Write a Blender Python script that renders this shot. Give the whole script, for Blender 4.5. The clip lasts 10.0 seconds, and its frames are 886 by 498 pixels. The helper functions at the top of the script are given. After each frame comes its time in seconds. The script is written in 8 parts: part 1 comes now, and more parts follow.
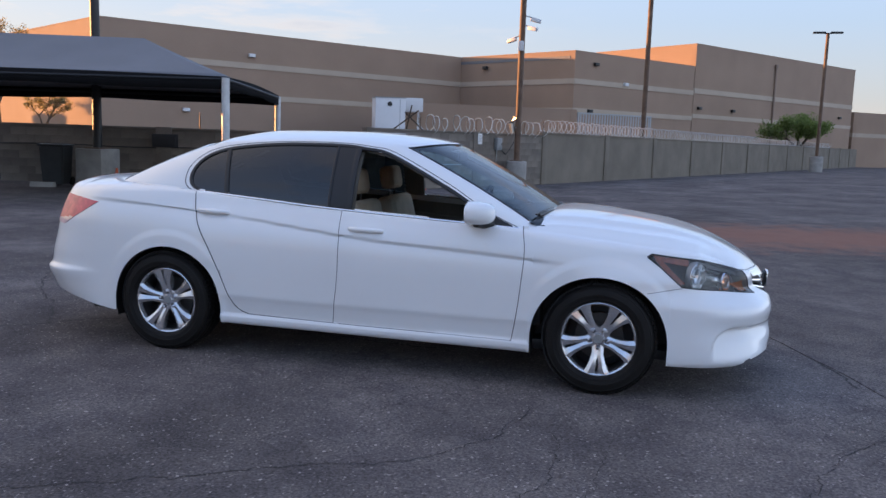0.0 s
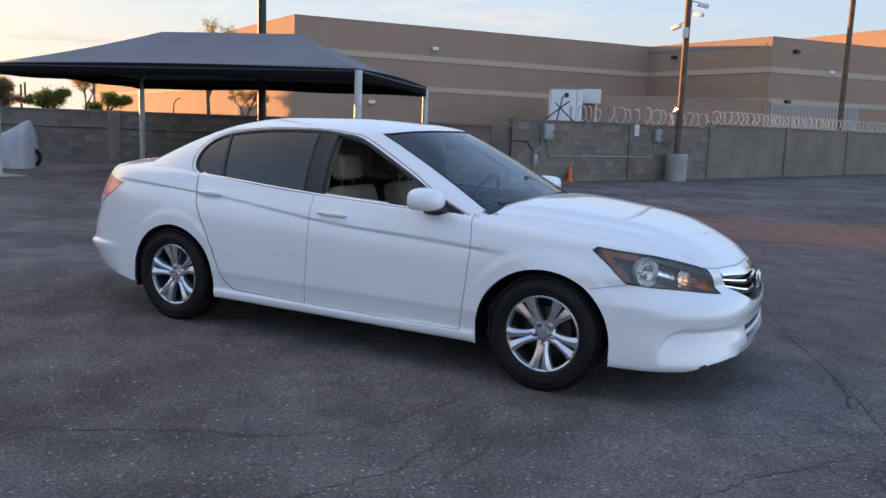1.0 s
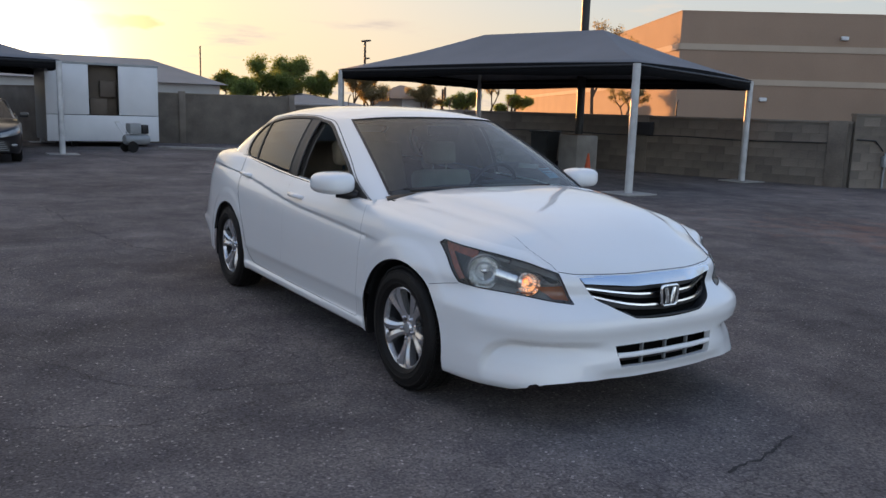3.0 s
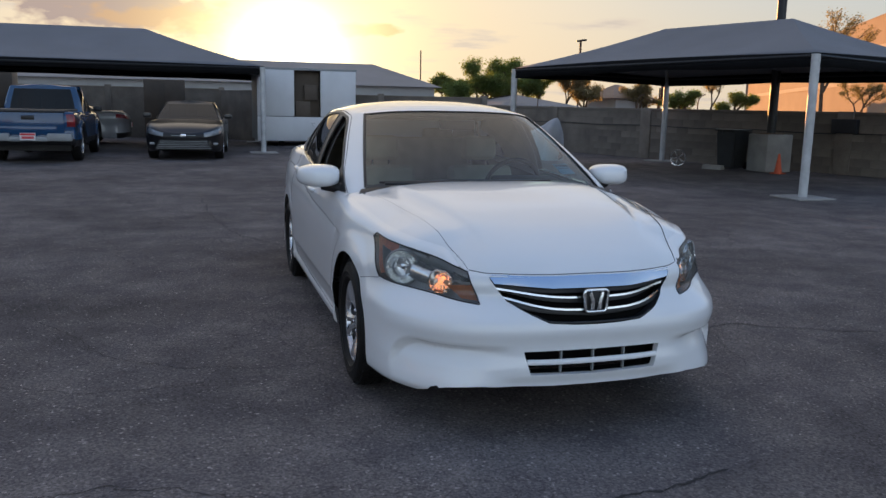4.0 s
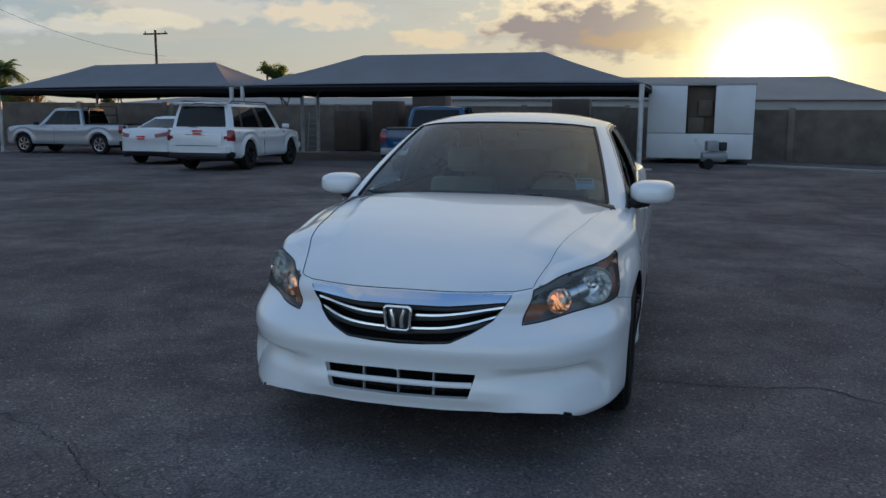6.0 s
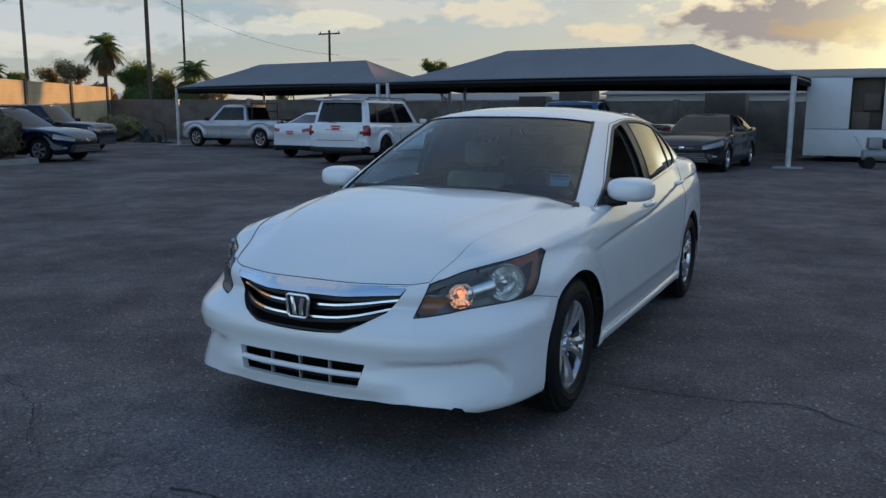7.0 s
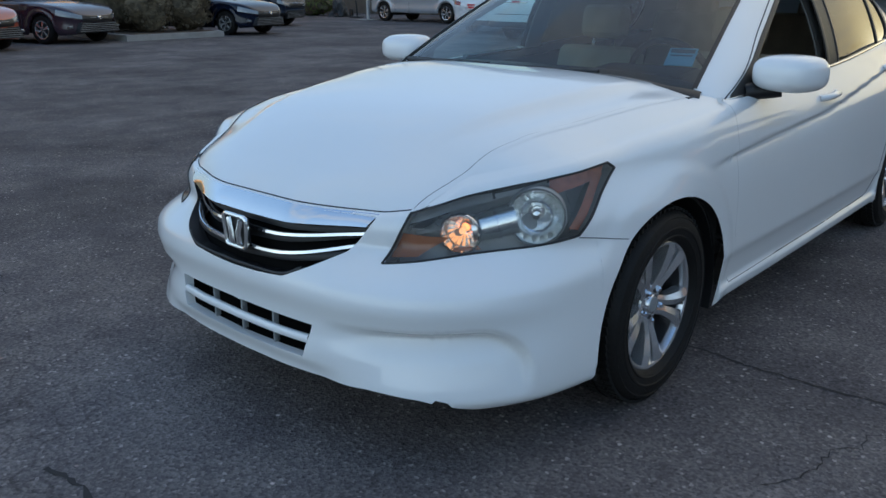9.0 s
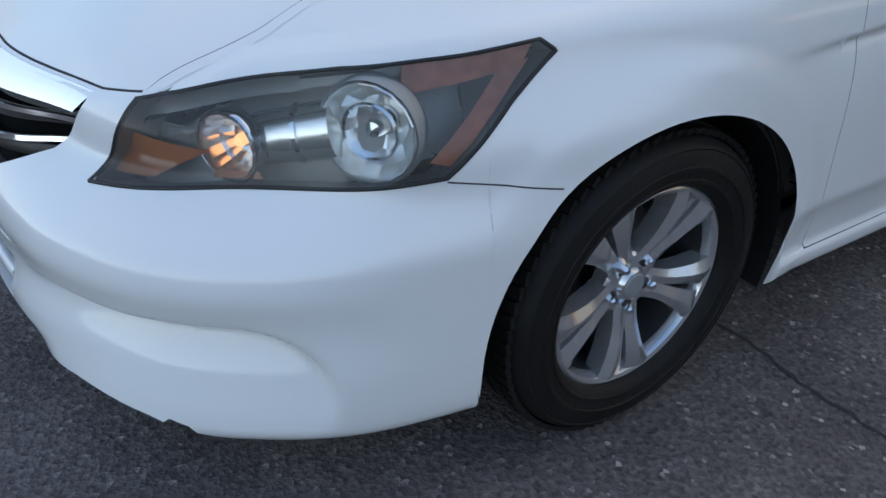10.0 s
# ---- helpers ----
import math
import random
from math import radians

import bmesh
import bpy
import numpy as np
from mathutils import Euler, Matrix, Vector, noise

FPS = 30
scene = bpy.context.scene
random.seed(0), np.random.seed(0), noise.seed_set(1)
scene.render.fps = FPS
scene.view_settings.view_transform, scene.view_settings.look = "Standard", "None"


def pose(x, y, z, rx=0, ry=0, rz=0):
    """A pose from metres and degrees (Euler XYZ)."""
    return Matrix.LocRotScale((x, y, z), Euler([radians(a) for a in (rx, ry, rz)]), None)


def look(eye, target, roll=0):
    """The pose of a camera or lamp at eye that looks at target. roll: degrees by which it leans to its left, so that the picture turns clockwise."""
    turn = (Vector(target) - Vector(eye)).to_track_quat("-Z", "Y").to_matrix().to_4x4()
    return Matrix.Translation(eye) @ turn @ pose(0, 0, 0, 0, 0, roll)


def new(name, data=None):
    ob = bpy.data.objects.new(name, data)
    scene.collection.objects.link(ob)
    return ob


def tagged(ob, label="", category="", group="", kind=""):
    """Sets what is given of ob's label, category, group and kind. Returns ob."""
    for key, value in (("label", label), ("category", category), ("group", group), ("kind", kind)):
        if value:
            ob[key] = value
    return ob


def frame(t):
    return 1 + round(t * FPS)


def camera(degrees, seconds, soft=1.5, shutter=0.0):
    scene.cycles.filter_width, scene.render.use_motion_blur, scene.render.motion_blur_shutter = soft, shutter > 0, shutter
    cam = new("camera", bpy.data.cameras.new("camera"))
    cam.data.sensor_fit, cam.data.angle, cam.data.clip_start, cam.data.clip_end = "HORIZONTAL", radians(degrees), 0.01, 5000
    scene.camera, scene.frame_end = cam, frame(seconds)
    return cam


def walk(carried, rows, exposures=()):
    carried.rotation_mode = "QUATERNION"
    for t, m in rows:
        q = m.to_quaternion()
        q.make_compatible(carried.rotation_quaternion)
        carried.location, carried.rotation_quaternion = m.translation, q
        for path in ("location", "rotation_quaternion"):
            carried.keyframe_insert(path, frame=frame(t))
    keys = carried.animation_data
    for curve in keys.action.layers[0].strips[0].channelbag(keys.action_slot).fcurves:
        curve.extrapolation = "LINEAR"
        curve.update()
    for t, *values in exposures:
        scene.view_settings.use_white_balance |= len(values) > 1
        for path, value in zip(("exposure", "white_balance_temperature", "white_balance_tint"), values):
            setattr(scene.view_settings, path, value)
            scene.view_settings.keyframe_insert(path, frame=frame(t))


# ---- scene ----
cam = camera(57.1, 10.0)
PATH = [
    (0, (1.647, -5.515, 1.432), (1.158, -3.594, 1.165), 1.9),
    (0.5, (2.315, -5.276, 1.433), (1.601, -3.43, 1.149), 2.0),
    (1, (2.962, -4.992, 1.445), (2.031, -3.247, 1.143), 2.1),
    (1.5, (3.528, -4.587, 1.449), (2.392, -2.971, 1.138), 2.0),
    (2, (4.097, -4.124, 1.453), (2.767, -2.665, 1.135), 1.9),
    (3.5, (5.255, -2.283, 1.438), (3.469, -1.45, 1.097), 1.6),
    (4, (5.459, -1.629, 1.432), (3.574, -1.056, 1.087), 1.2),
    (4.5, (5.557, -0.969, 1.425), (3.608, -0.675, 1.084), 0.7),
    (5, (5.609, -0.312, 1.424), (3.637, -0.299, 1.095), 0.4),
    (5.5, (5.552, 0.36, 1.421), (3.596, 0.092, 1.104), 0.4),
    (6, (5.427, 1.017, 1.421), (3.522, 0.498, 1.104), 0.4),
    (7.5, (4.891, 2.322, 1.424), (3.217, 1.287, 1.07), 0.2),
    (8, (4.694, 2.373, 1.389), (3.094, 1.24, 0.99), -0.0),
    (8.5, (4.256, 2.15, 1.346), (2.73, 0.949, 0.868), -0.3),
    (9, (3.704, 1.977, 1.304), (2.275, 0.717, 0.693), 0.2),
    (9.5, (3.099, 1.798, 1.226), (1.825, 0.47, 0.444), 1.0),
    (10, (2.47, 1.694, 1.189), (1.465, 0.319, 0.139), 3.2),
]
walk(cam, [(t, look(eye, target, roll)) for t, eye, target, roll in PATH],
     [(0.0, 2.3, 6250, 15), (1.0, 2.33, 6330, 11), (2.0, 2.22, 6740, 7), (3.5, 1.92, 6850, 12), (5.0, 1.65, 5950, 2), (6.0, 1.45, 5980, 3), (7.5, 1.6, 5650, 0), (8.5, 1.82, 5850, 0), (9.0, 2.02, 6200, 1), (9.5, 2.22, 6450, 3), (10.0, 2.32, 6600, 6)])

# ---- light ----
SUN_EL, SUN_AZ = 2.7, -83.8          # degrees; azimuth clockwise from +Y
world = bpy.data.worlds.new("sky")
scene.world = world
world.use_nodes = True
wn, wl = world.node_tree.nodes, world.node_tree.links
wn.clear()


w_out = wn.new("ShaderNodeOutputWorld")
w_bg = wn.new("ShaderNodeBackground")
sky = wn.new("ShaderNodeTexSky")
sky.sky_type = "NISHITA"
sky.sun_disc = False
sky.sun_elevation = radians(SUN_EL + 1.5)
sky.sun_rotation = radians(SUN_AZ)
sky.air_density, sky.dust_density, sky.ozone_density = 1.0, 1.6, 1.5
w_bg.inputs["Strength"].default_value = 0.30

# evening sky: the texture's own light, lifted by a clear blue zenith and a hazy warm horizon, glow round the sun, thin clouds
_az = radians(SUN_AZ)
_sd = Vector((math.sin(_az) * math.cos(radians(SUN_EL)), math.cos(_az) * math.cos(radians(SUN_EL)), math.sin(radians(SUN_EL))))


def vmath(op, a, b=None):
    n = wn.new("ShaderNodeVectorMath")
    n.operation = op
    for sock, v in zip(n.inputs, (a, b)):
        if v is None:
            continue
        if isinstance(v, (tuple, Vector)):
            sock.default_value = tuple(v)
        else:
            wl.new(v, sock)
    return n


def smath(op, a, b=None, c=None, clamp=False):
    n = wn.new("ShaderNodeMath")
    n.operation, n.use_clamp = op, clamp
    for sock, v in zip(n.inputs, (a, b, c)):
        if v is None:
            continue
        if isinstance(v, (int, float)):
            sock.default_value = v
        else:
            wl.new(v, sock)
    return n.outputs[0]


def wmix(fac, a, b, mode="MIX"):
    x = wn.new("ShaderNodeMix")
    x.data_type, x.blend_type = "RGBA", mode
    for sock, v in ((x.inputs[0], fac), (x.inputs[6], a), (x.inputs[7], b)):
        if isinstance(v, tuple):
            sock.default_value = (*v, 1)
        elif isinstance(v, (int, float)):
            sock.default_value = v
        else:
            wl.new(v, sock)
    return x.outputs[2]


tc_w = wn.new("ShaderNodeTexCoord")
dirv = vmath("NORMALIZE", tc_w.outputs["Generated"]).outputs[0]
sep = wn.new("ShaderNodeSeparateXYZ")
wl.new(dirv, sep.inputs[0])
zz = smath("MAXIMUM", sep.outputs["Z"], 0.0)
grad = wn.new("ShaderNodeValToRGB")
els = grad.color_ramp.elements
els[0].position, els[0].color = 0.0, (0.50, 0.44, 0.36, 1)
els[1].position, els[1].color = 1.0, (0.13, 0.25, 0.54, 1)
for p_, c_ in ((0.06, (0.40, 0.42, 0.42)), (0.14, (0.34, 0.43, 0.53)), (0.35, (0.34, 0.50, 0.79)), (0.65, (0.21, 0.34, 0.59))):
    e_ = els.new(p_)
    e_.color = (*c_, 1)
wl.new(zz, grad.inputs["Fac"])
# low eastern sky, unseen opposite the sunset, brightened to light the car's front
east = smath("MULTIPLY", smath("MULTIPLY_ADD", sep.outputs["X"], 1.6, -0.4, True), smath("POWER", smath("SUBTRACT", 1.0, zz, None, True), 2.6))
cosang = smath("MAXIMUM", vmath("DOT_PRODUCT", dirv, _sd).outputs["Value"], 0.0)
g1_ = smath("MULTIPLY", smath("POWER", cosang, 16.0), 0.85)
g2_ = smath("POWER", cosang, 150.0)
g3_ = smath("POWER", cosang, 900.0)
skyc = wmix(1.0, grad.outputs["Color"], vmath("SCALE", sky.outputs[0]).outputs[0], "ADD")
scl = [n for n in wn if n.bl_idname == "ShaderNodeVectorMath" and n.operation == "SCALE"][-1]
scl.inputs["Scale"].default_value = 0.03
skyc = wmix(east, skyc, (1.25, 1.45, 1.68))
skyc = wmix(g1_, skyc, (0.95, 0.72, 0.38))
# high after-glow over the sunset
_hi = Vector((math.sin(_az) * math.cos(radians(40)), math.cos(_az) * math.cos(radians(40)), math.sin(radians(40))))
glow_hi = smath("POWER", smath("MAXIMUM", vmath("DOT_PRODUCT", dirv, _hi).outputs["Value"], 0.0), 7.0)
skyc = wmix(smath("MULTIPLY", glow_hi, 0.8), skyc, (1.2, 1.02, 0.80))

# warm haze low over the western half
haze = smath("MULTIPLY", smath("POWER", smath("SUBTRACT", 1.0, zz, None, True), 9.0), smath("MULTIPLY_ADD", sep.outputs["X"], -0.9, 0.15, True))
skyc = wmix(smath("MULTIPLY", haze, 0.85), skyc, (0.76, 0.66, 0.52))

# clouds: soft banks on a flat layer seen at an angle
lay = smath("DIVIDE", 1.0, smath("ADD", zz, 0.06))
px = smath("MULTIPLY", sep.outputs["X"], lay)
py = smath("MULTIPLY", sep.outputs["Y"], lay)
comb = wn.new("ShaderNodeCombineXYZ")
wl.new(px, comb.inputs[0])
wl.new(py, comb.inputs[1])
cn = wn.new("ShaderNodeTexNoise")
cn.inputs["Scale"].default_value, cn.inputs["Detail"].default_value, cn.inputs["Roughness"].default_value = 0.75, 7.0, 0.58
wl.new(comb.outputs[0], cn.inputs["Vector"])
cr = wn.new("ShaderNodeValToRGB")
cr.color_ramp.elements[0].position, cr.color_ramp.elements[1].position = 0.53, 0.63
wl.new(cn.outputs["Fac"], cr.inputs["Fac"])
west = smath("MULTIPLY", smath("MULTIPLY_ADD", sep.outputs["X"], -1.4, -0.1, True), cr.outputs["Color"])
west = smath("MAXIMUM", west, smath("MULTIPLY", smath("MULTIPLY_ADD", sep.outputs["Z"], 5.0, -1.6, True), smath("MULTIPLY", cr.outputs["Color"], 0.65)))
cl_col = wmix(smath("MULTIPLY_ADD", cn.outputs["Fac"], 6.0, -3.6, True), (0.72, 0.62, 0.52), (0.44, 0.40, 0.40))
skyc = wmix(smath("MULTIPLY", west, 0.8), skyc, cl_col)


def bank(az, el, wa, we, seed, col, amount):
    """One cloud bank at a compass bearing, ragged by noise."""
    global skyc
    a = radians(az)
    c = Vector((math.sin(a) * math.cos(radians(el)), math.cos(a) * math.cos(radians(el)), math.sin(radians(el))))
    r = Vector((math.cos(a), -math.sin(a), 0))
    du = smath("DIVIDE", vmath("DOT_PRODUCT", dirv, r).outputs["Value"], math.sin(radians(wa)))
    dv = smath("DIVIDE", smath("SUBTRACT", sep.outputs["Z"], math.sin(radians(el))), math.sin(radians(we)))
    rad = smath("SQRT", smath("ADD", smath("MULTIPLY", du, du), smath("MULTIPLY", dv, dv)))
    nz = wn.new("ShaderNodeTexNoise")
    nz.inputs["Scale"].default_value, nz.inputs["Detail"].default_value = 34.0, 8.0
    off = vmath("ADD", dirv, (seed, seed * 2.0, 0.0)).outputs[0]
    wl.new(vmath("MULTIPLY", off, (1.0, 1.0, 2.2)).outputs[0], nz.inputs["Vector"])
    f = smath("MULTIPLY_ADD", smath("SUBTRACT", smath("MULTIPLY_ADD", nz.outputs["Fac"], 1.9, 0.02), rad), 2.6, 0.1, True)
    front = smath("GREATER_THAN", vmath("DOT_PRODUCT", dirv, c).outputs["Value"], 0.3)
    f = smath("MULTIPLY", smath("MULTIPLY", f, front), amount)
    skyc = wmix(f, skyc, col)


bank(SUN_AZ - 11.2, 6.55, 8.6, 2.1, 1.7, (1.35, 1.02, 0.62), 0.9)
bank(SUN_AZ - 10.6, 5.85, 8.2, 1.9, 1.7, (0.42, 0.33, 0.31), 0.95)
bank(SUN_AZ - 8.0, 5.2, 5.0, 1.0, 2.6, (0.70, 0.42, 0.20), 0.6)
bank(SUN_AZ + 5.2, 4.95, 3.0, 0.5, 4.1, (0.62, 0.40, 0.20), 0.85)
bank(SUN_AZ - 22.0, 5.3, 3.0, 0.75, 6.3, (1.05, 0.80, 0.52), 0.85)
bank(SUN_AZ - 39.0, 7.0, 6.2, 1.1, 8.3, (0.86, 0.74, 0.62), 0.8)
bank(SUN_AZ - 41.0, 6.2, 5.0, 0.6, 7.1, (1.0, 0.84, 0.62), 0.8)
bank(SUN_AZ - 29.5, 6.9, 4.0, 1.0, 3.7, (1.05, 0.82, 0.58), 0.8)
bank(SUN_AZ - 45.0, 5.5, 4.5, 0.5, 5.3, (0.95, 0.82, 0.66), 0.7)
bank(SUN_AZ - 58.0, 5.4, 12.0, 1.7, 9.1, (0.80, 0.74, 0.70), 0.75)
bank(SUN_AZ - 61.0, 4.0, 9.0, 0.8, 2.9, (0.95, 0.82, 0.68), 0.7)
skyc = wmix(g2_, skyc, (2.0, 1.55, 0.78))
skyc = wmix(g3_, skyc, (5.0, 4.4, 3.2))
wl.new(skyc, w_bg.inputs["Color"])
wl.new(w_bg.outputs[0], w_out.inputs["Surface"])

sun = new("sun", bpy.data.lights.new("sun", "SUN"))
sun.data.energy, sun.data.angle, sun.data.color = 2.3, radians(0.6), (1.0, 0.46, 0.155)
sun.matrix_world = look(_sd * 50, (0, 0, 0))

# ---- materials ----
def mat(name, color, rough=0.6, metal=0.0, vary=0.15, scale=3.0, bump=0.0, bscale=60.0, coat=0.0, per=0.0, fine=0.0, color2=None, spec=0.5):
    """A procedural surface: two scales of colour variation, fine relief, optional per-object tone."""
    m = bpy.data.materials.new(name)
    m.use_nodes = True
    n, l = m.node_tree.nodes, m.node_tree.links
    b = n["Principled BSDF"]
    b.inputs["Roughness"].default_value = rough
    b.inputs["Metallic"].default_value = metal
    b.inputs["Coat Weight"].default_value = coat
    b.inputs["Coat Roughness"].default_value = 0.04
    b.inputs["Specular IOR Level"].default_value = spec
    c = (*color, 1.0)
    c2 = (*(color2 or [v * (1 - vary) for v in color]), 1.0)
    tc = n.new("ShaderNodeTexCoord")
    no = n.new("ShaderNodeTexNoise")
    no.inputs["Scale"].default_value, no.inputs["Detail"].default_value = scale, 6.0
    l.new(tc.outputs["Object"], no.inputs["Vector"])
    ramp = n.new("ShaderNodeValToRGB")
    ramp.color_ramp.elements[0].position, ramp.color_ramp.elements[1].position = 0.35, 0.68
    ramp.color_ramp.elements[0].color, ramp.color_ramp.elements[1].color = c2, c
    l.new(no.outputs["Fac"], ramp.inputs["Fac"])
    col = ramp.outputs["Color"]
    if fine:
        nf = n.new("ShaderNodeTexNoise")
        nf.inputs["Scale"].default_value, nf.inputs["Detail"].default_value = bscale, 3.0
        l.new(tc.outputs["Object"], nf.inputs["Vector"])
        mr = n.new("ShaderNodeMapRange")
        mr.inputs["From Min"].default_value, mr.inputs["From Max"].default_value = 0.3, 0.7
        mr.inputs["To Min"].default_value, mr.inputs["To Max"].default_value = 1 - fine, 1 + fine
        l.new(nf.outputs["Fac"], mr.inputs["Value"])
        mx = n.new("ShaderNodeVectorMath")
        mx.operation = "SCALE"
        l.new(col, mx.inputs[0])
        l.new(mr.outputs[0], mx.inputs["Scale"])
        col = mx.outputs[0]
    if per:
        oi = n.new("ShaderNodeObjectInfo")
        mr = n.new("ShaderNodeMapRange")
        mr.inputs["To Min"].default_value, mr.inputs["To Max"].default_value = 1 - per, 1 + per
        l.new(oi.outputs["Random"], mr.inputs["Value"])
        mx = n.new("ShaderNodeVectorMath")
        mx.operation = "SCALE"
        l.new(col, mx.inputs[0])
        l.new(mr.outputs[0], mx.inputs["Scale"])
        col = mx.outputs[0]
    l.new(col, b.inputs["Base Color"])
    if bump:
        nb = n.new("ShaderNodeTexNoise")
        nb.inputs["Scale"].default_value, nb.inputs["Detail"].default_value = bscale, 4.0
        l.new(tc.outputs["Object"], nb.inputs["Vector"])
        bp = n.new("ShaderNodeBump")
        bp.inputs["Strength"].default_value, bp.inputs["Distance"].default_value = bump, 0.02
        l.new(nb.outputs["Fac"], bp.inputs["Height"])
        l.new(bp.outputs[0], b.inputs["Normal"])
    return m


def glass(name, tint, rough=0.0, ior=1.5, dust=0.0):
    """Thin glazing: tinted see-through with a Fresnel gloss and a film of dust."""
    m = bpy.data.materials.new(name)
    m.use_nodes = True
    n, l = m.node_tree.nodes, m.node_tree.links
    n.remove(n["Principled BSDF"])
    tr = n.new("ShaderNodeBsdfTransparent")
    tr.inputs["Color"].default_value = (*tint, 1)
    gl = n.new("ShaderNodeBsdfGlossy")
    gl.inputs["Roughness"].default_value = rough
    fr = n.new("ShaderNodeFresnel")
    fr.inputs["IOR"].default_value = ior
    mx = n.new("ShaderNodeMixShader")
    l.new(fr.outputs[0], mx.inputs[0])
    l.new(tr.outputs[0], mx.inputs[1])
    l.new(gl.outputs[0], mx.inputs[2])
    last = mx.outputs[0]
    if dust:
        df = n.new("ShaderNodeBsdfDiffuse")
        df.inputs["Color"].default_value = (0.55, 0.54, 0.51, 1)
        no = n.new("ShaderNodeTexNoise")
        no.inputs["Scale"].default_value, no.inputs["Detail"].default_value = 7.0, 5.0
        mr = n.new("ShaderNodeMapRange")
        mr.inputs["To Min"].default_value, mr.inputs["To Max"].default_value = dust * 0.5, dust * 1.5
        l.new(no.outputs["Fac"], mr.inputs["Value"])
        m2 = n.new("ShaderNodeMixShader")
        l.new(mr.outputs[0], m2.inputs[0])
        l.new(last, m2.inputs[1])
        l.new(df.outputs[0], m2.inputs[2])
        last = m2.outputs[0]
    l.new(last, n["Material Output"].inputs["Surface"])
    return m


def leafy(name, color):
    """Leaves: half of the light passes through the blade."""
    m = mat(name, color, 0.7, vary=0.5, scale=6)
    n, l = m.node_tree.nodes, m.node_tree.links
    b = n["Principled BSDF"]
    tr = n.new("ShaderNodeBsdfTranslucent")
    up_ = n.new("ShaderNodeVectorMath")
    up_.operation = "MULTIPLY"
    up_.inputs[1].default_value = (1.9, 1.9, 1.3)
    l.new(b.inputs["Base Color"].links[0].from_socket, up_.inputs[0])
    l.new(up_.outputs[0], tr.inputs["Color"])
    mx = n.new("ShaderNodeMixShader")
    mx.inputs[0].default_value = 0.65
    l.new(b.outputs[0], mx.inputs[1])
    l.new(tr.outputs[0], mx.inputs[2])
    l.new(mx.outputs[0], n["Material Output"].inputs["Surface"])
    return m


def glow(name, color, strength):
    m = bpy.data.materials.new(name)
    m.use_nodes = True
    b = m.node_tree.nodes["Principled BSDF"]
    b.inputs["Base Color"].default_value = (*color, 1)
    b.inputs["Emission Color"].default_value = (*color, 1)
    b.inputs["Emission Strength"].default_value = strength
    return m


M_WHITE = mat("white_car_paint", (0.80, 0.80, 0.79), 0.32, vary=0.02, scale=2.0, coat=1.0)
M_BLACKTRIM = mat("black_plastic_trim", (0.011, 0.011, 0.012), 0.45, vary=0.3, scale=8, bump=0.05, bscale=300)
# near-black that paints the shade deep inside the grille openings
M_VOID = mat("recess_shade_black", (0.004, 0.004, 0.004), 0.9, spec=0.1)
M_VGLASS = glass("dark_vehicle_glass", (0.03, 0.034, 0.038), ior=1.42, dust=0.015)
M_CRACK = mat("tar_dark_crack", (0.035, 0.030, 0.028), 0.9)
M_GAP = mat("panel_gap_dark", (0.03, 0.03, 0.035), 0.8)
M_CHROME = mat("chrome", (0.82, 0.83, 0.85), 0.08, 1.0, vary=0.03)
M_ALLOY = mat("machined_alloy", (0.66, 0.66, 0.67), 0.20, 0.78, vary=0.06, scale=20, coat=0.7)
# dark grey of the electric panel; inside wheels it is painted-in shade
M_GREYSHADE = mat("panel_grey_and_wheel_shade", (0.022, 0.022, 0.025), 0.6, 0.0, vary=0.2, scale=20)
M_RUBBER = mat("tyre_rubber", (0.012, 0.0108, 0.0098), 0.62, vary=0.4, scale=9, bump=0.15, bscale=120, spec=0.24)
M_GLASS = glass("windscreen_glass", (0.50, 0.76, 0.80), ior=1.75, dust=0.015)
M_TINT = glass("dark_tinted_glass", (0.04, 0.055, 0.065), ior=1.75, dust=0.012)
M_LENS = glass("clear_lens", (0.95, 0.96, 0.96), ior=1.4, dust=0.07)
M_AMBER = mat("amber_lens", (0.46, 0.145, 0.045), 0.25, vary=0.2, scale=30, coat=0.5)
M_RED = mat("red_lens", (0.74, 0.12, 0.16), 0.35, vary=0.3, scale=22, coat=0.3, spec=0.3)
M_REVERSE = mat("clear_pinkish_lens", (0.74, 0.50, 0.52), 0.3, vary=0.2, scale=30, coat=0.4)
M_AMBERDARK = mat("red_brown_marker", (0.48, 0.13, 0.06), 0.35, vary=0.35, scale=40, coat=0.3)
M_BOWL = mat("silver_reflector", (0.96, 0.97, 0.95), 0.24, 0.95, vary=0.05, scale=30)
M_BOWLAMBER = mat("amber_lit_reflector", (0.96, 0.91, 0.85), 0.16, 0.95, vary=0.1, scale=30)
M_BULB = glow("lit_marker_bulb", (1.0, 0.45, 0.20), 0.3)
M_BEIGE = mat("beige_cloth", (0.54, 0.44, 0.31), 0.9, vary=0.15, scale=12, bump=0.3, bscale=300)
M_INTERIOR = mat("dark_interior_plastic", (0.035, 0.034, 0.033), 0.7, vary=0.25, scale=8)
M_TANTRIM = mat("tan_interior_trim", (0.20, 0.185, 0.16), 0.7, vary=0.15, scale=8)
M_STICKER = mat("pale_blue_paper", (0.62, 0.86, 0.92), 0.6, vary=0.1)
M_LAMPHOUSE = mat("lamp_housing_grey", (0.27, 0.265, 0.255), 0.38, 0.25, vary=0.12, scale=20)
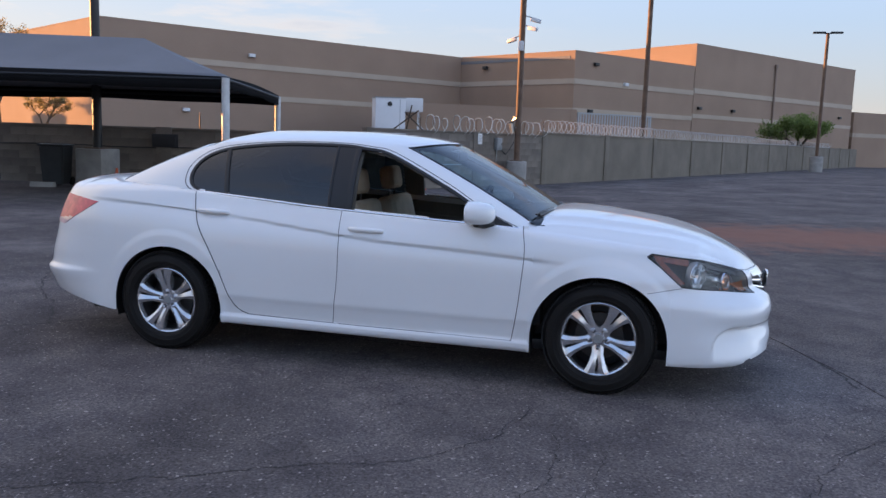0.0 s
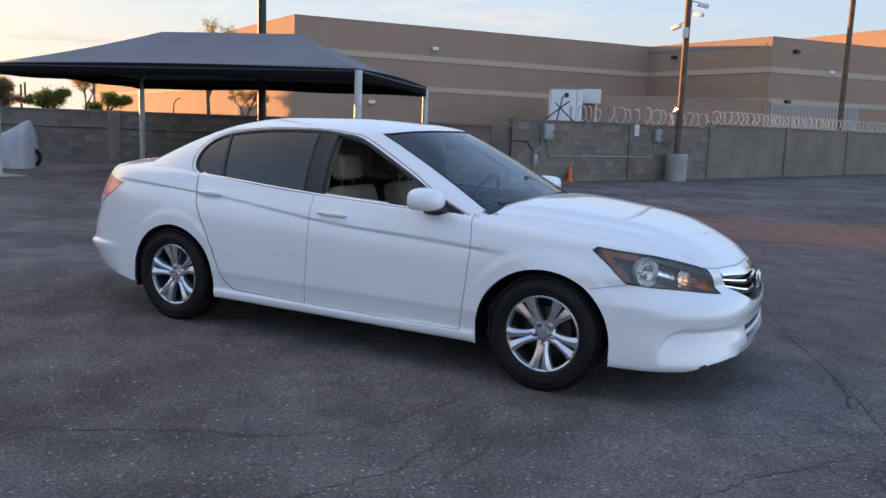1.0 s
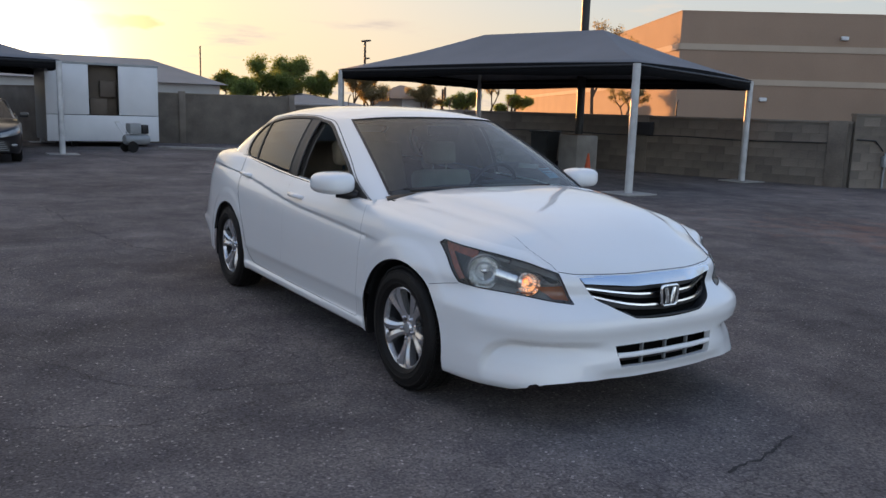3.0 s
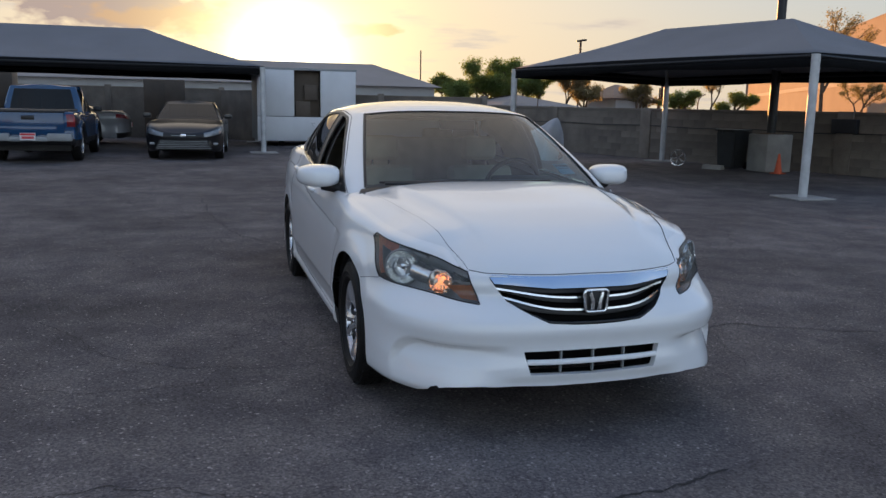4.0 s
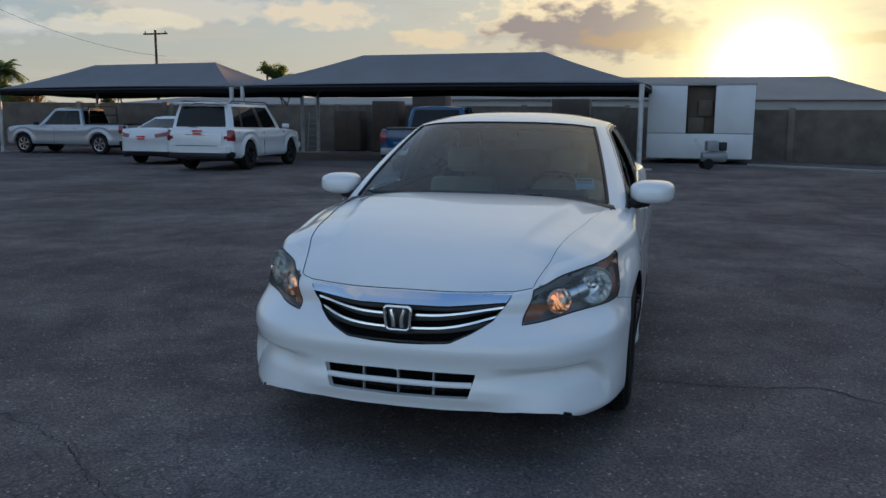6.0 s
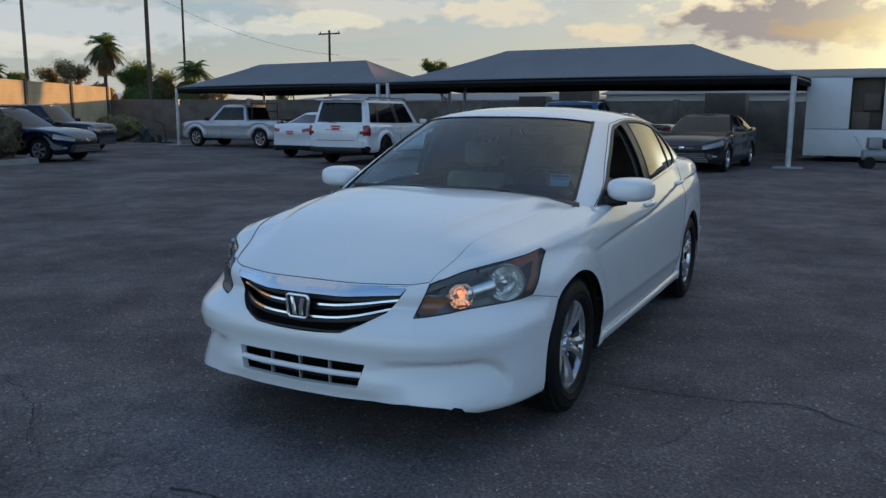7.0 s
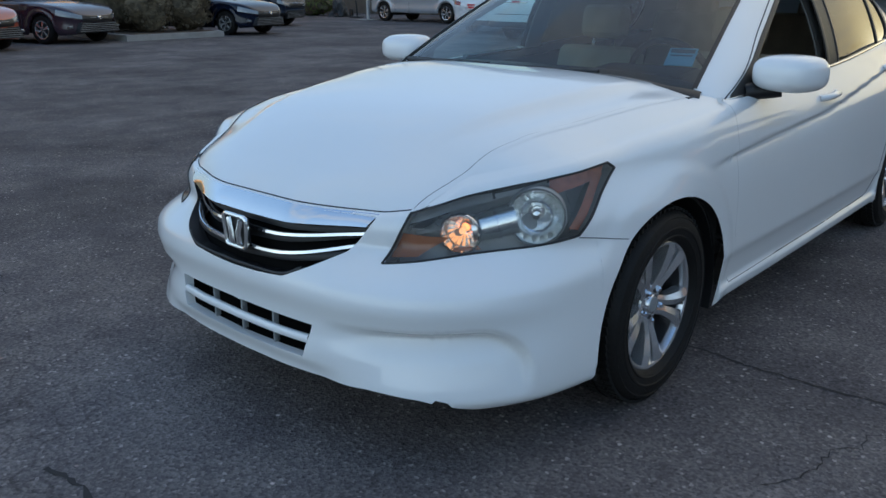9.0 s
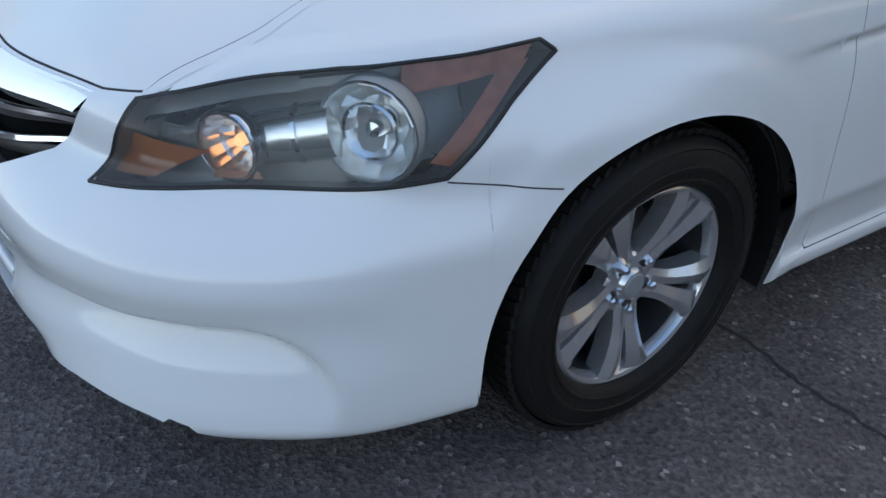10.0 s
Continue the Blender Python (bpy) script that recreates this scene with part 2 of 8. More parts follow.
M_BLOCK = mat("concrete_block", (0.215, 0.18, 0.145), 0.9, vary=0.35, scale=1.6, bump=0.4, bscale=40, per=0.20, fine=0.12)
M_MORTAR = mat("mortar_grey", (0.165, 0.142, 0.115), 0.95, vary=0.25, scale=2.0, bump=0.3, bscale=40)
M_PANELWALL = mat("grey_panel_wall", (0.205, 0.172, 0.13), 0.9, vary=0.25, scale=0.9, bump=0.3, bscale=30, fine=0.1)
M_TANWALL = mat("tan_block_wall", (0.53, 0.45, 0.28), 0.9, vary=0.2, scale=1.0, bump=0.3, bscale=30, per=0.1)
M_TANJOINT = mat("tan_wall_joint", (0.45, 0.38, 0.24), 0.95, vary=0.2, scale=2.0)
M_BUILDING = mat("brown_stucco", (0.345, 0.238, 0.168), 0.9, vary=0.12, scale=0.35, bump=0.2, bscale=14, fine=0.05)
M_DOWNPIPE = mat("brown_painted_pipe", (0.24, 0.165, 0.12), 0.7, vary=0.15, scale=3)
M_BAND = mat("light_stucco_band", (0.48, 0.385, 0.295), 0.9, vary=0.1, scale=0.5, bump=0.2, bscale=14)
M_FABRIC = mat("grey_shade_fabric", (0.165, 0.17, 0.185), 0.85, vary=0.12, scale=0.8, bump=0.15, bscale=120)
# near-black colour holds the shade under the canopies
M_VALANCE = mat("shaded_underside_black", (0.012, 0.012, 0.013), 0.95, vary=0.2, scale=3, spec=0.08)
M_POST = mat("galvanised_post", (0.56, 0.56, 0.55), 0.5, 0.2, vary=0.25, scale=5)
M_POLE = mat("rusty_brown_pole", (0.16, 0.10, 0.065), 0.65, 0.3, vary=0.4, scale=4)
M_CONCRETE = mat("concrete", (0.36, 0.34, 0.31), 0.9, vary=0.25, scale=3.0, bump=0.3, bscale=60, fine=0.1)
M_WHITEPAINT = mat("white_painted_metal", (0.68, 0.68, 0.68), 0.5, vary=0.08, scale=1.5)
M_GREYMETAL = mat("grey_painted_metal", (0.30, 0.31, 0.31), 0.5, 0.2, vary=0.15, scale=5)
M_ORANGE = mat("orange_cone_plastic", (0.75, 0.12, 0.04), 0.55, vary=0.2, scale=10)
M_WIRE = mat("razor_wire_steel", (0.60, 0.58, 0.54), 0.35, 0.9, vary=0.2, scale=20)
M_ROOFMETAL = mat("grey_roof_sheet", (0.20, 0.20, 0.21), 0.6, vary=0.2, scale=0.4)
M_SIDING = mat("pale_siding", (0.42, 0.42, 0.41), 0.8, vary=0.15, scale=0.6)
M_COVER = mat("grey_tarpaulin", (0.46, 0.46, 0.47), 0.7, vary=0.2, scale=2.0, bump=0.2, bscale=30)
M_BIN = mat("black_bin_plastic", (0.02, 0.022, 0.022), 0.6, vary=0.3, scale=4)
M_BARK = mat("bark", (0.13, 0.09, 0.06), 0.95, vary=0.4, scale=10, bump=0.5, bscale=40)
M_LEAF = leafy("green_leaves", (0.155, 0.205, 0.075))
M_DRYLEAF = leafy("dry_brown_leaves", (0.27, 0.225, 0.14))
M_PALM = leafy("palm_fronds", (0.105, 0.165, 0.075))
M_PALMDEAD = leafy("hanging_old_fronds", (0.17, 0.15, 0.085))
M_SHRUB = mat("sage_shrub", (0.165, 0.130, 0.078), 0.85, vary=0.6, scale=7)
M_WOODPOLE = mat("weathered_wood_pole", (0.10, 0.075, 0.055), 0.9, vary=0.35, scale=3, bump=0.3, bscale=30)
M_CAR_BLUE = mat("blue_truck_paint", (0.005, 0.052, 0.135), 0.22, vary=0.1, coat=0.6)
M_CAR_BLACK = mat("black_car_paint", (0.008, 0.008, 0.009), 0.3, vary=0.1, coat=0.35)
M_CAR_NAVY = mat("navy_car_paint", (0.004, 0.008, 0.022), 0.12, vary=0.1, spec=0.35, coat=0.1)
M_CAR_STEEL = mat("steel_blue_paint", (0.007, 0.014, 0.030), 0.22, vary=0.1, spec=0.35, coat=0.1)
M_CAR_PLUM = mat("dark_plum_paint", (0.035, 0.02, 0.03), 0.25, vary=0.1, coat=0.6)
M_CAR_SILVER = mat("silver_paint", (0.46, 0.475, 0.50), 0.30, 0.30, vary=0.05, coat=0.8)
M_CAR_GREY = mat("grey_car_paint", (0.24, 0.25, 0.27), 0.3, vary=0.1, coat=1.0)
# body colour carries the orange of the low sun
M_CAR_RED = mat("sunlit_orange_red_paint", (0.42, 0.07, 0.02), 0.3, vary=0.1, coat=1.0)
M_PLATE = mat("white_plate", (0.72, 0.70, 0.68), 0.5, vary=0.05)
M_PLATERED = mat("red_print", (0.60, 0.04, 0.05), 0.5)


def asphalt(name, c1, c2, speck, dirt=None):
    """Worn asphalt: stone chips, patches of wear, fine cracks; dirt is a reddish dusty stretch (x, y, rx, ry)."""
    m = bpy.data.materials.new(name)
    m.use_nodes = True
    n, l = m.node_tree.nodes, m.node_tree.links
    b = n["Principled BSDF"]
    b.inputs["Roughness"].default_value = 0.88
    b.inputs["Specular IOR Level"].default_value = 0.06
    tc = n.new("ShaderNodeTexCoord")

    def nz(scale, detail=4.0):
        q = n.new("ShaderNodeTexNoise")
        q.inputs["Scale"].default_value, q.inputs["Detail"].default_value = scale, detail
        l.new(tc.outputs["Object"], q.inputs["Vector"])
        return q

    def ramp(src, a, b_, ca, cb):
        r = n.new("ShaderNodeValToRGB")
        r.color_ramp.elements[0].position, r.color_ramp.elements[1].position = a, b_
        r.color_ramp.elements[0].color, r.color_ramp.elements[1].color = (*ca, 1), (*cb, 1)
        l.new(src, r.inputs["Fac"])
        return r

    def mix(fac, a, b_, mode="MIX"):
        x = n.new("ShaderNodeMix")
        x.data_type, x.blend_type = "RGBA", mode
        if isinstance(fac, float):
            x.inputs[0].default_value = fac
        else:
            l.new(fac, x.inputs[0])
        for sock, v in ((x.inputs[6], a), (x.inputs[7], b_)):
            if isinstance(v, tuple):
                sock.default_value = (*v, 1)
            else:
                l.new(v, sock)
        return x.outputs[2]

    big = ramp(nz(0.55, 6).outputs["Fac"], 0.35, 0.68, c2, c1)
    vor = n.new("ShaderNodeTexVoronoi")
    vor.inputs["Scale"].default_value = 92.0
    l.new(tc.outputs["Object"], vor.inputs["Vector"])
    chips = ramp(vor.outputs["Color"], 0.86, 1.0, (0, 0, 0), (1, 1, 1))
    tone = ramp(vor.outputs["Color"], 0.0, 0.9, (0.58, 0.58, 0.59), (1.22, 1.21, 1.20))
    col = mix(1.0, big.outputs["Color"], tone.outputs["Color"], "MULTIPLY")
    col = mix(chips.outputs["Color"], col, speck)
    stones = n.new("ShaderNodeTexVoronoi")
    stones.inputs["Scale"].default_value = 41.0
    l.new(tc.outputs["Object"], stones.inputs["Vector"])
    pick_ = ramp(stones.outputs["Color"], 0.90, 0.95, (0, 0, 0), (1, 1, 1))
    core = ramp(stones.outputs["Distance"], 0.22, 0.34, (1, 1, 1), (0, 0, 0))
    big_st = mix(1.0, pick_.outputs["Color"], core.outputs["Color"], "MULTIPLY")
    hue = ramp(stones.outputs["Color"], 0.94, 1.0, tuple(v * 1.25 for v in speck), (0.26, 0.15, 0.12))
    col = mix(big_st, col, hue.outputs["Color"])
    grain = ramp(nz(75, 6).outputs["Fac"], 0.3, 0.7, (0.68, 0.68, 0.69), (1.27, 1.26, 1.25))
    col = mix(1.0, col, grain.outputs["Color"], "MULTIPLY")
    blot = ramp(nz(2.7, 5).outputs["Fac"], 0.30, 0.75, (0.70, 0.70, 0.73), (1.18, 1.17, 1.14))
    col = mix(1.0, col, blot.outputs["Color"], "MULTIPLY")
    # alligator cracking: thin dark joints between plates, in worn stretches
    wob = n.new("ShaderNodeVectorMath")
    wob.operation = "SCALE"
    wob.inputs["Scale"].default_value = 0.22
    l.new(nz(4.0, 4).outputs["Color"], wob.inputs[0])
    wad = n.new("ShaderNodeVectorMath")
    l.new(tc.outputs["Object"], wad.inputs[0])
    l.new(wob.outputs[0], wad.inputs[1])
    plates = n.new("ShaderNodeTexVoronoi")
    plates.feature = "DISTANCE_TO_EDGE"
    plates.inputs["Scale"].default_value = 6.5
    l.new(wad.outputs[0], plates.inputs["Vector"])
    pl_line = ramp(plates.outputs["Distance"], 0.0, 0.045, (1, 1, 1), (0, 0, 0))
    worn = ramp(nz(0.45, 3).outputs["Fac"], 0.47, 0.64, (0, 0, 0), (0.40, 0.40, 0.40))
    pm_ = n.new("ShaderNodeMath")
    pm_.operation = "MULTIPLY"
    l.new(pl_line.outputs["Color"], pm_.inputs[0])
    l.new(worn.outputs["Color"], pm_.inputs[1])
    col = mix(pm_.outputs[0], col, (0.022, 0.020, 0.020))
    if dirt:
        dx, dy, rx, ry, ang = dirt
        mp = n.new("ShaderNodeMapping")
        mp.vector_type = "TEXTURE"
        mp.inputs["Location"].default_value = (dx, dy, 0)
        mp.inputs["Rotation"].default_value = (0, 0, radians(ang))
        mp.inputs["Scale"].default_value = (rx, ry, 1)
        l.new(tc.outputs["Object"], mp.inputs["Vector"])
        ln = n.new("ShaderNodeVectorMath")
        ln.operation = "LENGTH"
        l.new(mp.outputs[0], ln.inputs[0])
        ad = n.new("ShaderNodeMath")
        ad.operation = "MULTIPLY_ADD"
        ad.inputs[1].default_value = 1.5
        l.new(nz(2.6, 8).outputs["Fac"], ad.inputs[0])
        l.new(ln.outputs["Value"], ad.inputs[2])
        half = n.new("ShaderNodeMath")
        half.operation = "MULTIPLY"
        half.inputs[1].default_value = 0.5
        l.new(ad.outputs[0], half.inputs[0])
        msk = ramp(half.outputs[0], 0.56, 0.92, (1, 1, 1), (0, 0, 0))
        col = mix(msk.outputs["Color"], col, mix(0.75, col, (0.27, 0.135, 0.095)))
    l.new(col, b.inputs["Base Color"])
    bp = n.new("ShaderNodeBump")
    bp.inputs["Strength"].default_value, bp.inputs["Distance"].default_value = 0.5, 0.006
    hsum = n.new("ShaderNodeMath")
    hsum.operation = "ADD"
    l.new(vor.outputs["Distance"], hsum.inputs[0])
    l.new(nz(170, 3).outputs["Fac"], hsum.inputs[1])
    l.new(hsum.outputs[0], bp.inputs["Height"])
    l.new(bp.outputs[0], b.inputs["Normal"])
    return m


M_ASPHALT = asphalt("worn_asphalt", (0.212, 0.188, 0.179), (0.118, 0.104, 0.099), (0.50, 0.44, 0.40), (4.6, 9.2, 7.0, 2.3, 12))
M_ASPHALT2 = asphalt("smoother_patched_asphalt", (0.182, 0.161, 0.153), (0.140, 0.124, 0.117), (0.26, 0.23, 0.215), (4.6, 9.2, 7.0, 2.3, 12))

# ---- mesh tools ----
def finish(me, mats, smooth=True, sharp=35.0):
    for m in (mats if isinstance(mats, (list, tuple)) else [mats]):
        me.materials.append(m)
    if smooth:
        me.polygons.foreach_set("use_smooth", [True] * len(me.polygons))
        me.set_sharp_from_angle(angle=radians(sharp))
    me.update()


def part(name, bm, material, parent=None, label="", smooth=True, sharp=35.0):
    """Links a bmesh as one mesh object under a thing or part."""
    me = bpy.data.meshes.new(name)
    bmesh.ops.recalc_face_normals(bm, faces=bm.faces)
    bm.to_mesh(me)
    bm.free()
    finish(me, material, smooth, sharp)
    ob = new(name, me)
    if parent is not None:
        ob.parent = parent
    return tagged(ob, label=label)


def part_py(name, verts, faces, material, parent=None, label="", smooth=True, sharp=35.0):
    me = bpy.data.meshes.new(name)
    me.from_pydata([tuple(map(float, v)) for v in verts], [], faces)
    finish(me, material, smooth, sharp)
    ob = new(name, me)
    if parent is not None:
        ob.parent = parent
    return tagged(ob, label=label)


def thing(name, m, label, category, group="", kind=""):
    ob = new(name)
    ob.empty_display_size = 0.2
    ob.matrix_basis = m
    return tagged(ob, label, category, group, kind)


def box(bm, c, s, m=None, bevel=0.0):
    r = bmesh.ops.create_cube(bm, size=1.0, matrix=(m or Matrix()) @ Matrix.Translation(c) @ Matrix.Diagonal((*s, 1)))
    if bevel:
        es = list({e for v in r["verts"] for e in v.link_edges})
        bmesh.ops.bevel(bm, geom=es, offset=bevel, segments=2, profile=0.5, affect="EDGES")
    return bm


def boxes(*items, bevel=0.0):
    bm = bmesh.new()
    for c, s, *m in items:
        box(bm, c, s, m[0] if m else None, bevel)
    return bm


def tube(bm, pts, r, seg=8, r2=None, cap=True):
    """A tapered tube along a polyline."""
    pts = [Vector(p) for p in pts]
    n = len(pts)
    rings = []
    ref = Vector((0, 0, 1))
    for i, p in enumerate(pts):
        d = (pts[min(i + 1, n - 1)] - pts[max(i - 1, 0)]).normalized()
        if abs(d.dot(ref)) > 0.95:
            ref = Vector((1, 0, 0)) if abs(d.x) < 0.9 else Vector((0, 1, 0))
        a = d.cross(ref).normalized()
        b = d.cross(a)
        rr = r if r2 is None else r + (r2 - r) * i / max(n - 1, 1)
        rings.append([bm.verts.new(p + (a * math.cos(2 * math.pi * k / seg) + b * math.sin(2 * math.pi * k / seg)) * rr) for k in range(seg)])
    for i in range(n - 1):
        for k in range(seg):
            bm.faces.new((rings[i][k], rings[i][(k + 1) % seg], rings[i + 1][(k + 1) % seg], rings[i + 1][k]))
    if cap:
        bm.faces.new(rings[0])
        bm.faces.new(rings[-1][::-1])
    return bm


def lathe(bm, prof, seg=48, axis="Y", m=None):
    """Turns a profile of (radius, offset) round an axis."""
    m = m or Matrix()
    rings = []
    for r, o in prof:
        ring = []
        for k in range(seg):
            a = 2 * math.pi * k / seg
            c, s = r * math.cos(a), r * math.sin(a)
            p = {"Y": (c, o, s), "Z": (c, s, o), "X": (o, c, s)}[axis]
            ring.append(bm.verts.new(m @ Vector(p)))
        rings.append(ring)
    for i in range(len(rings) - 1):
        for k in range(seg):
            bm.faces.new((rings[i][k], rings[i][(k + 1) % seg], rings[i + 1][(k + 1) % seg], rings[i + 1][k]))
    return bm


def prism(bm, poly, a, b, axis="Y", m=None):
    """Extrudes a polygon between offsets a and b along an axis. Axis Y: polygon in (x, z); X: (y, z); Z: (x, y)."""
    m = m or Matrix()

    def P(p, o):
        return m @ Vector({"Y": (p[0], o, p[1]), "X": (o, p[0], p[1]), "Z": (p[0], p[1], o)}[axis])
    va = [bm.verts.new(P(p, a)) for p in poly]
    vb = [bm.verts.new(P(p, b)) for p in poly]
    k = len(poly)
    bm.faces.new(va)
    bm.faces.new(vb[::-1])
    for i in range(k):
        bm.faces.new((va[i], vb[i], vb[(i + 1) % k], va[(i + 1) % k]))
    return bm


def smoothstep(a, b, x):
    t = np.clip((np.asarray(x, float) - a) / (b - a), 0, 1)
    return t * t * (3 - 2 * t)


def interp(x, xs, ys):
    """Smooth (monotone cubic) interpolation through given values."""
    xs, ys = np.asarray(xs, float), np.asarray(ys, float)
    if xs[0] > xs[-1]:
        xs, ys = xs[::-1], ys[::-1]
    h = np.diff(xs)
    d = np.diff(ys) / h
    m = np.zeros(len(xs))
    m[0], m[-1] = d[0], d[-1]
    for i in range(1, len(xs) - 1):
        if d[i - 1] * d[i] > 0:
            w1, w2 = 2 * h[i] + h[i - 1], h[i] + 2 * h[i - 1]
            m[i] = (w1 + w2) / (w1 / d[i - 1] + w2 / d[i])
    x = np.clip(np.asarray(x, float), xs[0], xs[-1])
    i = np.clip(np.searchsorted(xs, x, side="right") - 1, 0, len(xs) - 2)
    t = (x - xs[i]) / h[i]
    return (1 + 2 * t) * (1 - t) ** 2 * ys[i] + t * (1 - t) ** 2 * h[i] * m[i] + t * t * (3 - 2 * t) * ys[i + 1] + t * t * (t - 1) * h[i] * m[i + 1]


def spline(pts, n):
    """n points evenly spaced along a Catmull-Rom curve."""
    P = [np.asarray(p, float) for p in pts]
    P = [2 * P[0] - P[1]] + P + [2 * P[-1] - P[-2]]
    out = []
    for i in range(1, len(P) - 2):
        for t in np.linspace(0, 1, 24, endpoint=False):
            a, b, c, d = P[i - 1:i + 3]
            out.append(0.5 * (2 * b + (c - a) * t + (2 * a - 5 * b + 4 * c - d) * t ** 2 + (3 * b - a - 3 * c + d) * t ** 3))
    out.append(P[-2])
    out = np.array(out)
    s = np.concatenate([[0], np.cumsum(np.linalg.norm(np.diff(out, axis=0), axis=1))])
    q = np.linspace(0, s[-1], n)
    return np.stack([np.interp(q, s, out[:, k]) for k in range(out.shape[1])], 1)


def inside(poly, x, y):
    """Point in polygon, for arrays."""
    x, y = np.asarray(x, float), np.asarray(y, float)
    res = np.zeros(x.shape, bool)
    k = len(poly)
    for i in range(k):
        (x1, y1), (x2, y2) = poly[i], poly[(i + 1) % k]
        if y1 == y2:
            continue
        c = ((y1 > y) != (y2 > y)) & (x < (x2 - x1) * (y - y1) / (y2 - y1) + x1)
        res ^= c
    return res

# ---- the place ----
rng = random.Random(7)
bm = bmesh.new()
N_G = 60
gx = [-900, -300, -120, -60] + [-40 + i * 80 / (N_G - 1) for i in range(N_G)] + [60, 120, 300, 900]
gv = [[bm.verts.new((x, y, 0.0)) for y in gx] for x in gx]
for i in range(len(gx) - 1):
    for j in range(len(gx) - 1):
        bm.faces.new((gv[i][j], gv[i + 1][j], gv[i + 1][j + 1], gv[i][j + 1]))
ground = part("ground", bm, M_ASPHALT)
tagged(ground, "worn cracked dark grey asphalt car park", "ground", kind="structure")

# smoother repaired stretch with a ragged straight edge
bm = bmesh.new()
ea, eb = Vector((4.9, -7.5)), Vector((0.4, 8.9))
edge = []
for i in range(140):
    t = i / 139
    p = ea.lerp(eb, t) + Vector((0.964, 0.265)) * (0.035 * math.sin(t * 31) + 0.05 * noise.noise((t * 40, 3.0, 0)) + 0.12 * math.sin(t * 5.2))
    edge.append(p)
poly = [(p.x, p.y) for p in edge] + [(1.5, 10.4), (13.0, 16.5), (24.0, 4.0), (16.0, -12.0)]
prism(bm, poly, 0.0005, 0.004, "Z")
patch = part("road", bm, M_ASPHALT2, smooth=False)
tagged(patch, "smoother grey repaired asphalt patch", "asphalt patch", kind="structure")


def crack(pts, w=0.012, seed=1, wander=0.05):
    """A ragged tar-dark crack lying in the asphalt."""
    r = random.Random(seed)
    P = spline([(x, y, 0) for x, y in pts], max(8, int(sum(math.dist(a, b) for a, b in zip(pts, pts[1:])) / 0.022)))
    bm = bmesh.new()
    prev = None
    ox = oy = 0.0
    for i, p in enumerate(P):
        ox, oy = 0.9 * ox + r.gauss(0, wander * 0.20), 0.9 * oy + r.gauss(0, wander * 0.20)
        d = P[min(i + 1, len(P) - 1)] - P[max(i - 1, 0)]
        nrm = Vector((-d[1], d[0], 0)).normalized() * w * 0.55 * (0.2 + r.random() * 1.0)
        c = Vector((p[0] + ox, p[1] + oy, 0.0022))
        a, b = bm.verts.new(c + nrm), bm.verts.new(c - nrm)
        if prev:
            bm.faces.new((prev[0], prev[1], b, a))
        prev = (a, b)
    ob = part("crack", bm, M_CRACK, ground, smooth=False)
    return ob


crack([(-7.5, -1.6), (-5.0, -1.45), (-3.6, -1.2), (-2.85, -.80), (-2.6, -.57), (-2.23, -.21), (-1.2, -.1), (0.3, -0.2)], 0.020, 1, 0.04)
crack([(-2.6, -.57), (-3.0, -.04), (-3.94, 1.0), (-4.3, 2.4)], 0.016, 2, 0.04)
crack([(-2.2, -3.1), (-2.6, -2.4), (-3.4, -1.56), (-3.0, -1.3), (-2.9, -.8)], 0.012, 15, 0.04)
crack([(-3.0, -4.4), (-1.2, -3.2), (0.2, -2.4), (0.9, -1.9), (1.1, -1.2)], 0.008, 3)
crack([(0.9, -2.9), (1.3, -2.2), (1.2, -1.6)], 0.007, 4)
crack([(.95, .72), (.93, 1.0), (.92, 1.3), (.90, 1.6), (.85, 1.85), (1.05, 2.2), (1.3, 2.9)], 0.013, 5, 0.03)
crack([(-1.2, 2.6), (-1.5, 2.7), (-2.5, 2.9), (-3.2, 2.8), (-4.6, 2.5)], 0.014, 14, 0.04)
crack([(-4.6, 2.5), (-5.4, 3.4), (-6.5, 4.2), (-9.0, 4.6)], 0.009, 6)
crack([(-2.0, -2.2), (-4.2, -2.6), (-6.2, -2.4), (-9.5, -3.4)], 0.010, 7)
crack([(-4.2, -2.6), (-4.6, -3.9), (-5.8, -4.6)], 0.009, 8)
crack([(1.8, 3.1), (0.6, 3.6), (-0.8, 3.5), (-2.6, 4.3), (-4.2, 5.8)], 0.009, 9)
crack([(3.2, 0.4), (3.8, 0.7), (4.6, 0.6)], 0.006, 10)
crack([(3.0, -0.9), (2.4, -1.9), (2.7, -3.0)], 0.007, 11)
crack([(2.95, -0.2), (2.68, 0.95), (2.3, 2.15), (1.9, 3.5), (1.5, 4.9)], 0.020, 12, 0.03)
crack([(2.5, 4.2), (1.2, 5.4), (-0.2, 5.6), (-1.4, 7.0)], 0.009, 13)
for k in range(26):
    r_ = random.Random(100 + k)
    x0, y0 = r_.uniform(-9, 3), r_.uniform(-7, 8)
    if abs(y0) < 1.3 and -3 < x0 < 2.8:
        continue
    a0 = r_.uniform(0, 6.28)
    pts_ = [(x0, y0)]
    for _ in range(r_.randint(2, 4)):
        a0 += r_.uniform(-0.8, 0.8)
        pts_.append((pts_[-1][0] + math.cos(a0) * r_.uniform(0.3, 0.9), pts_[-1][1] + math.sin(a0) * r_.uniform(0.3, 0.9)))
    crack(pts_, r_.uniform(0.003, 0.006), 200 + k)


def along(a, b, z=0.0):
    """A frame at a, x along the plan line from a to b."""
    return pose(a[0], a[1], z, 0, 0, math.degrees(math.atan2(b[1] - a[1], b[0] - a[0])))


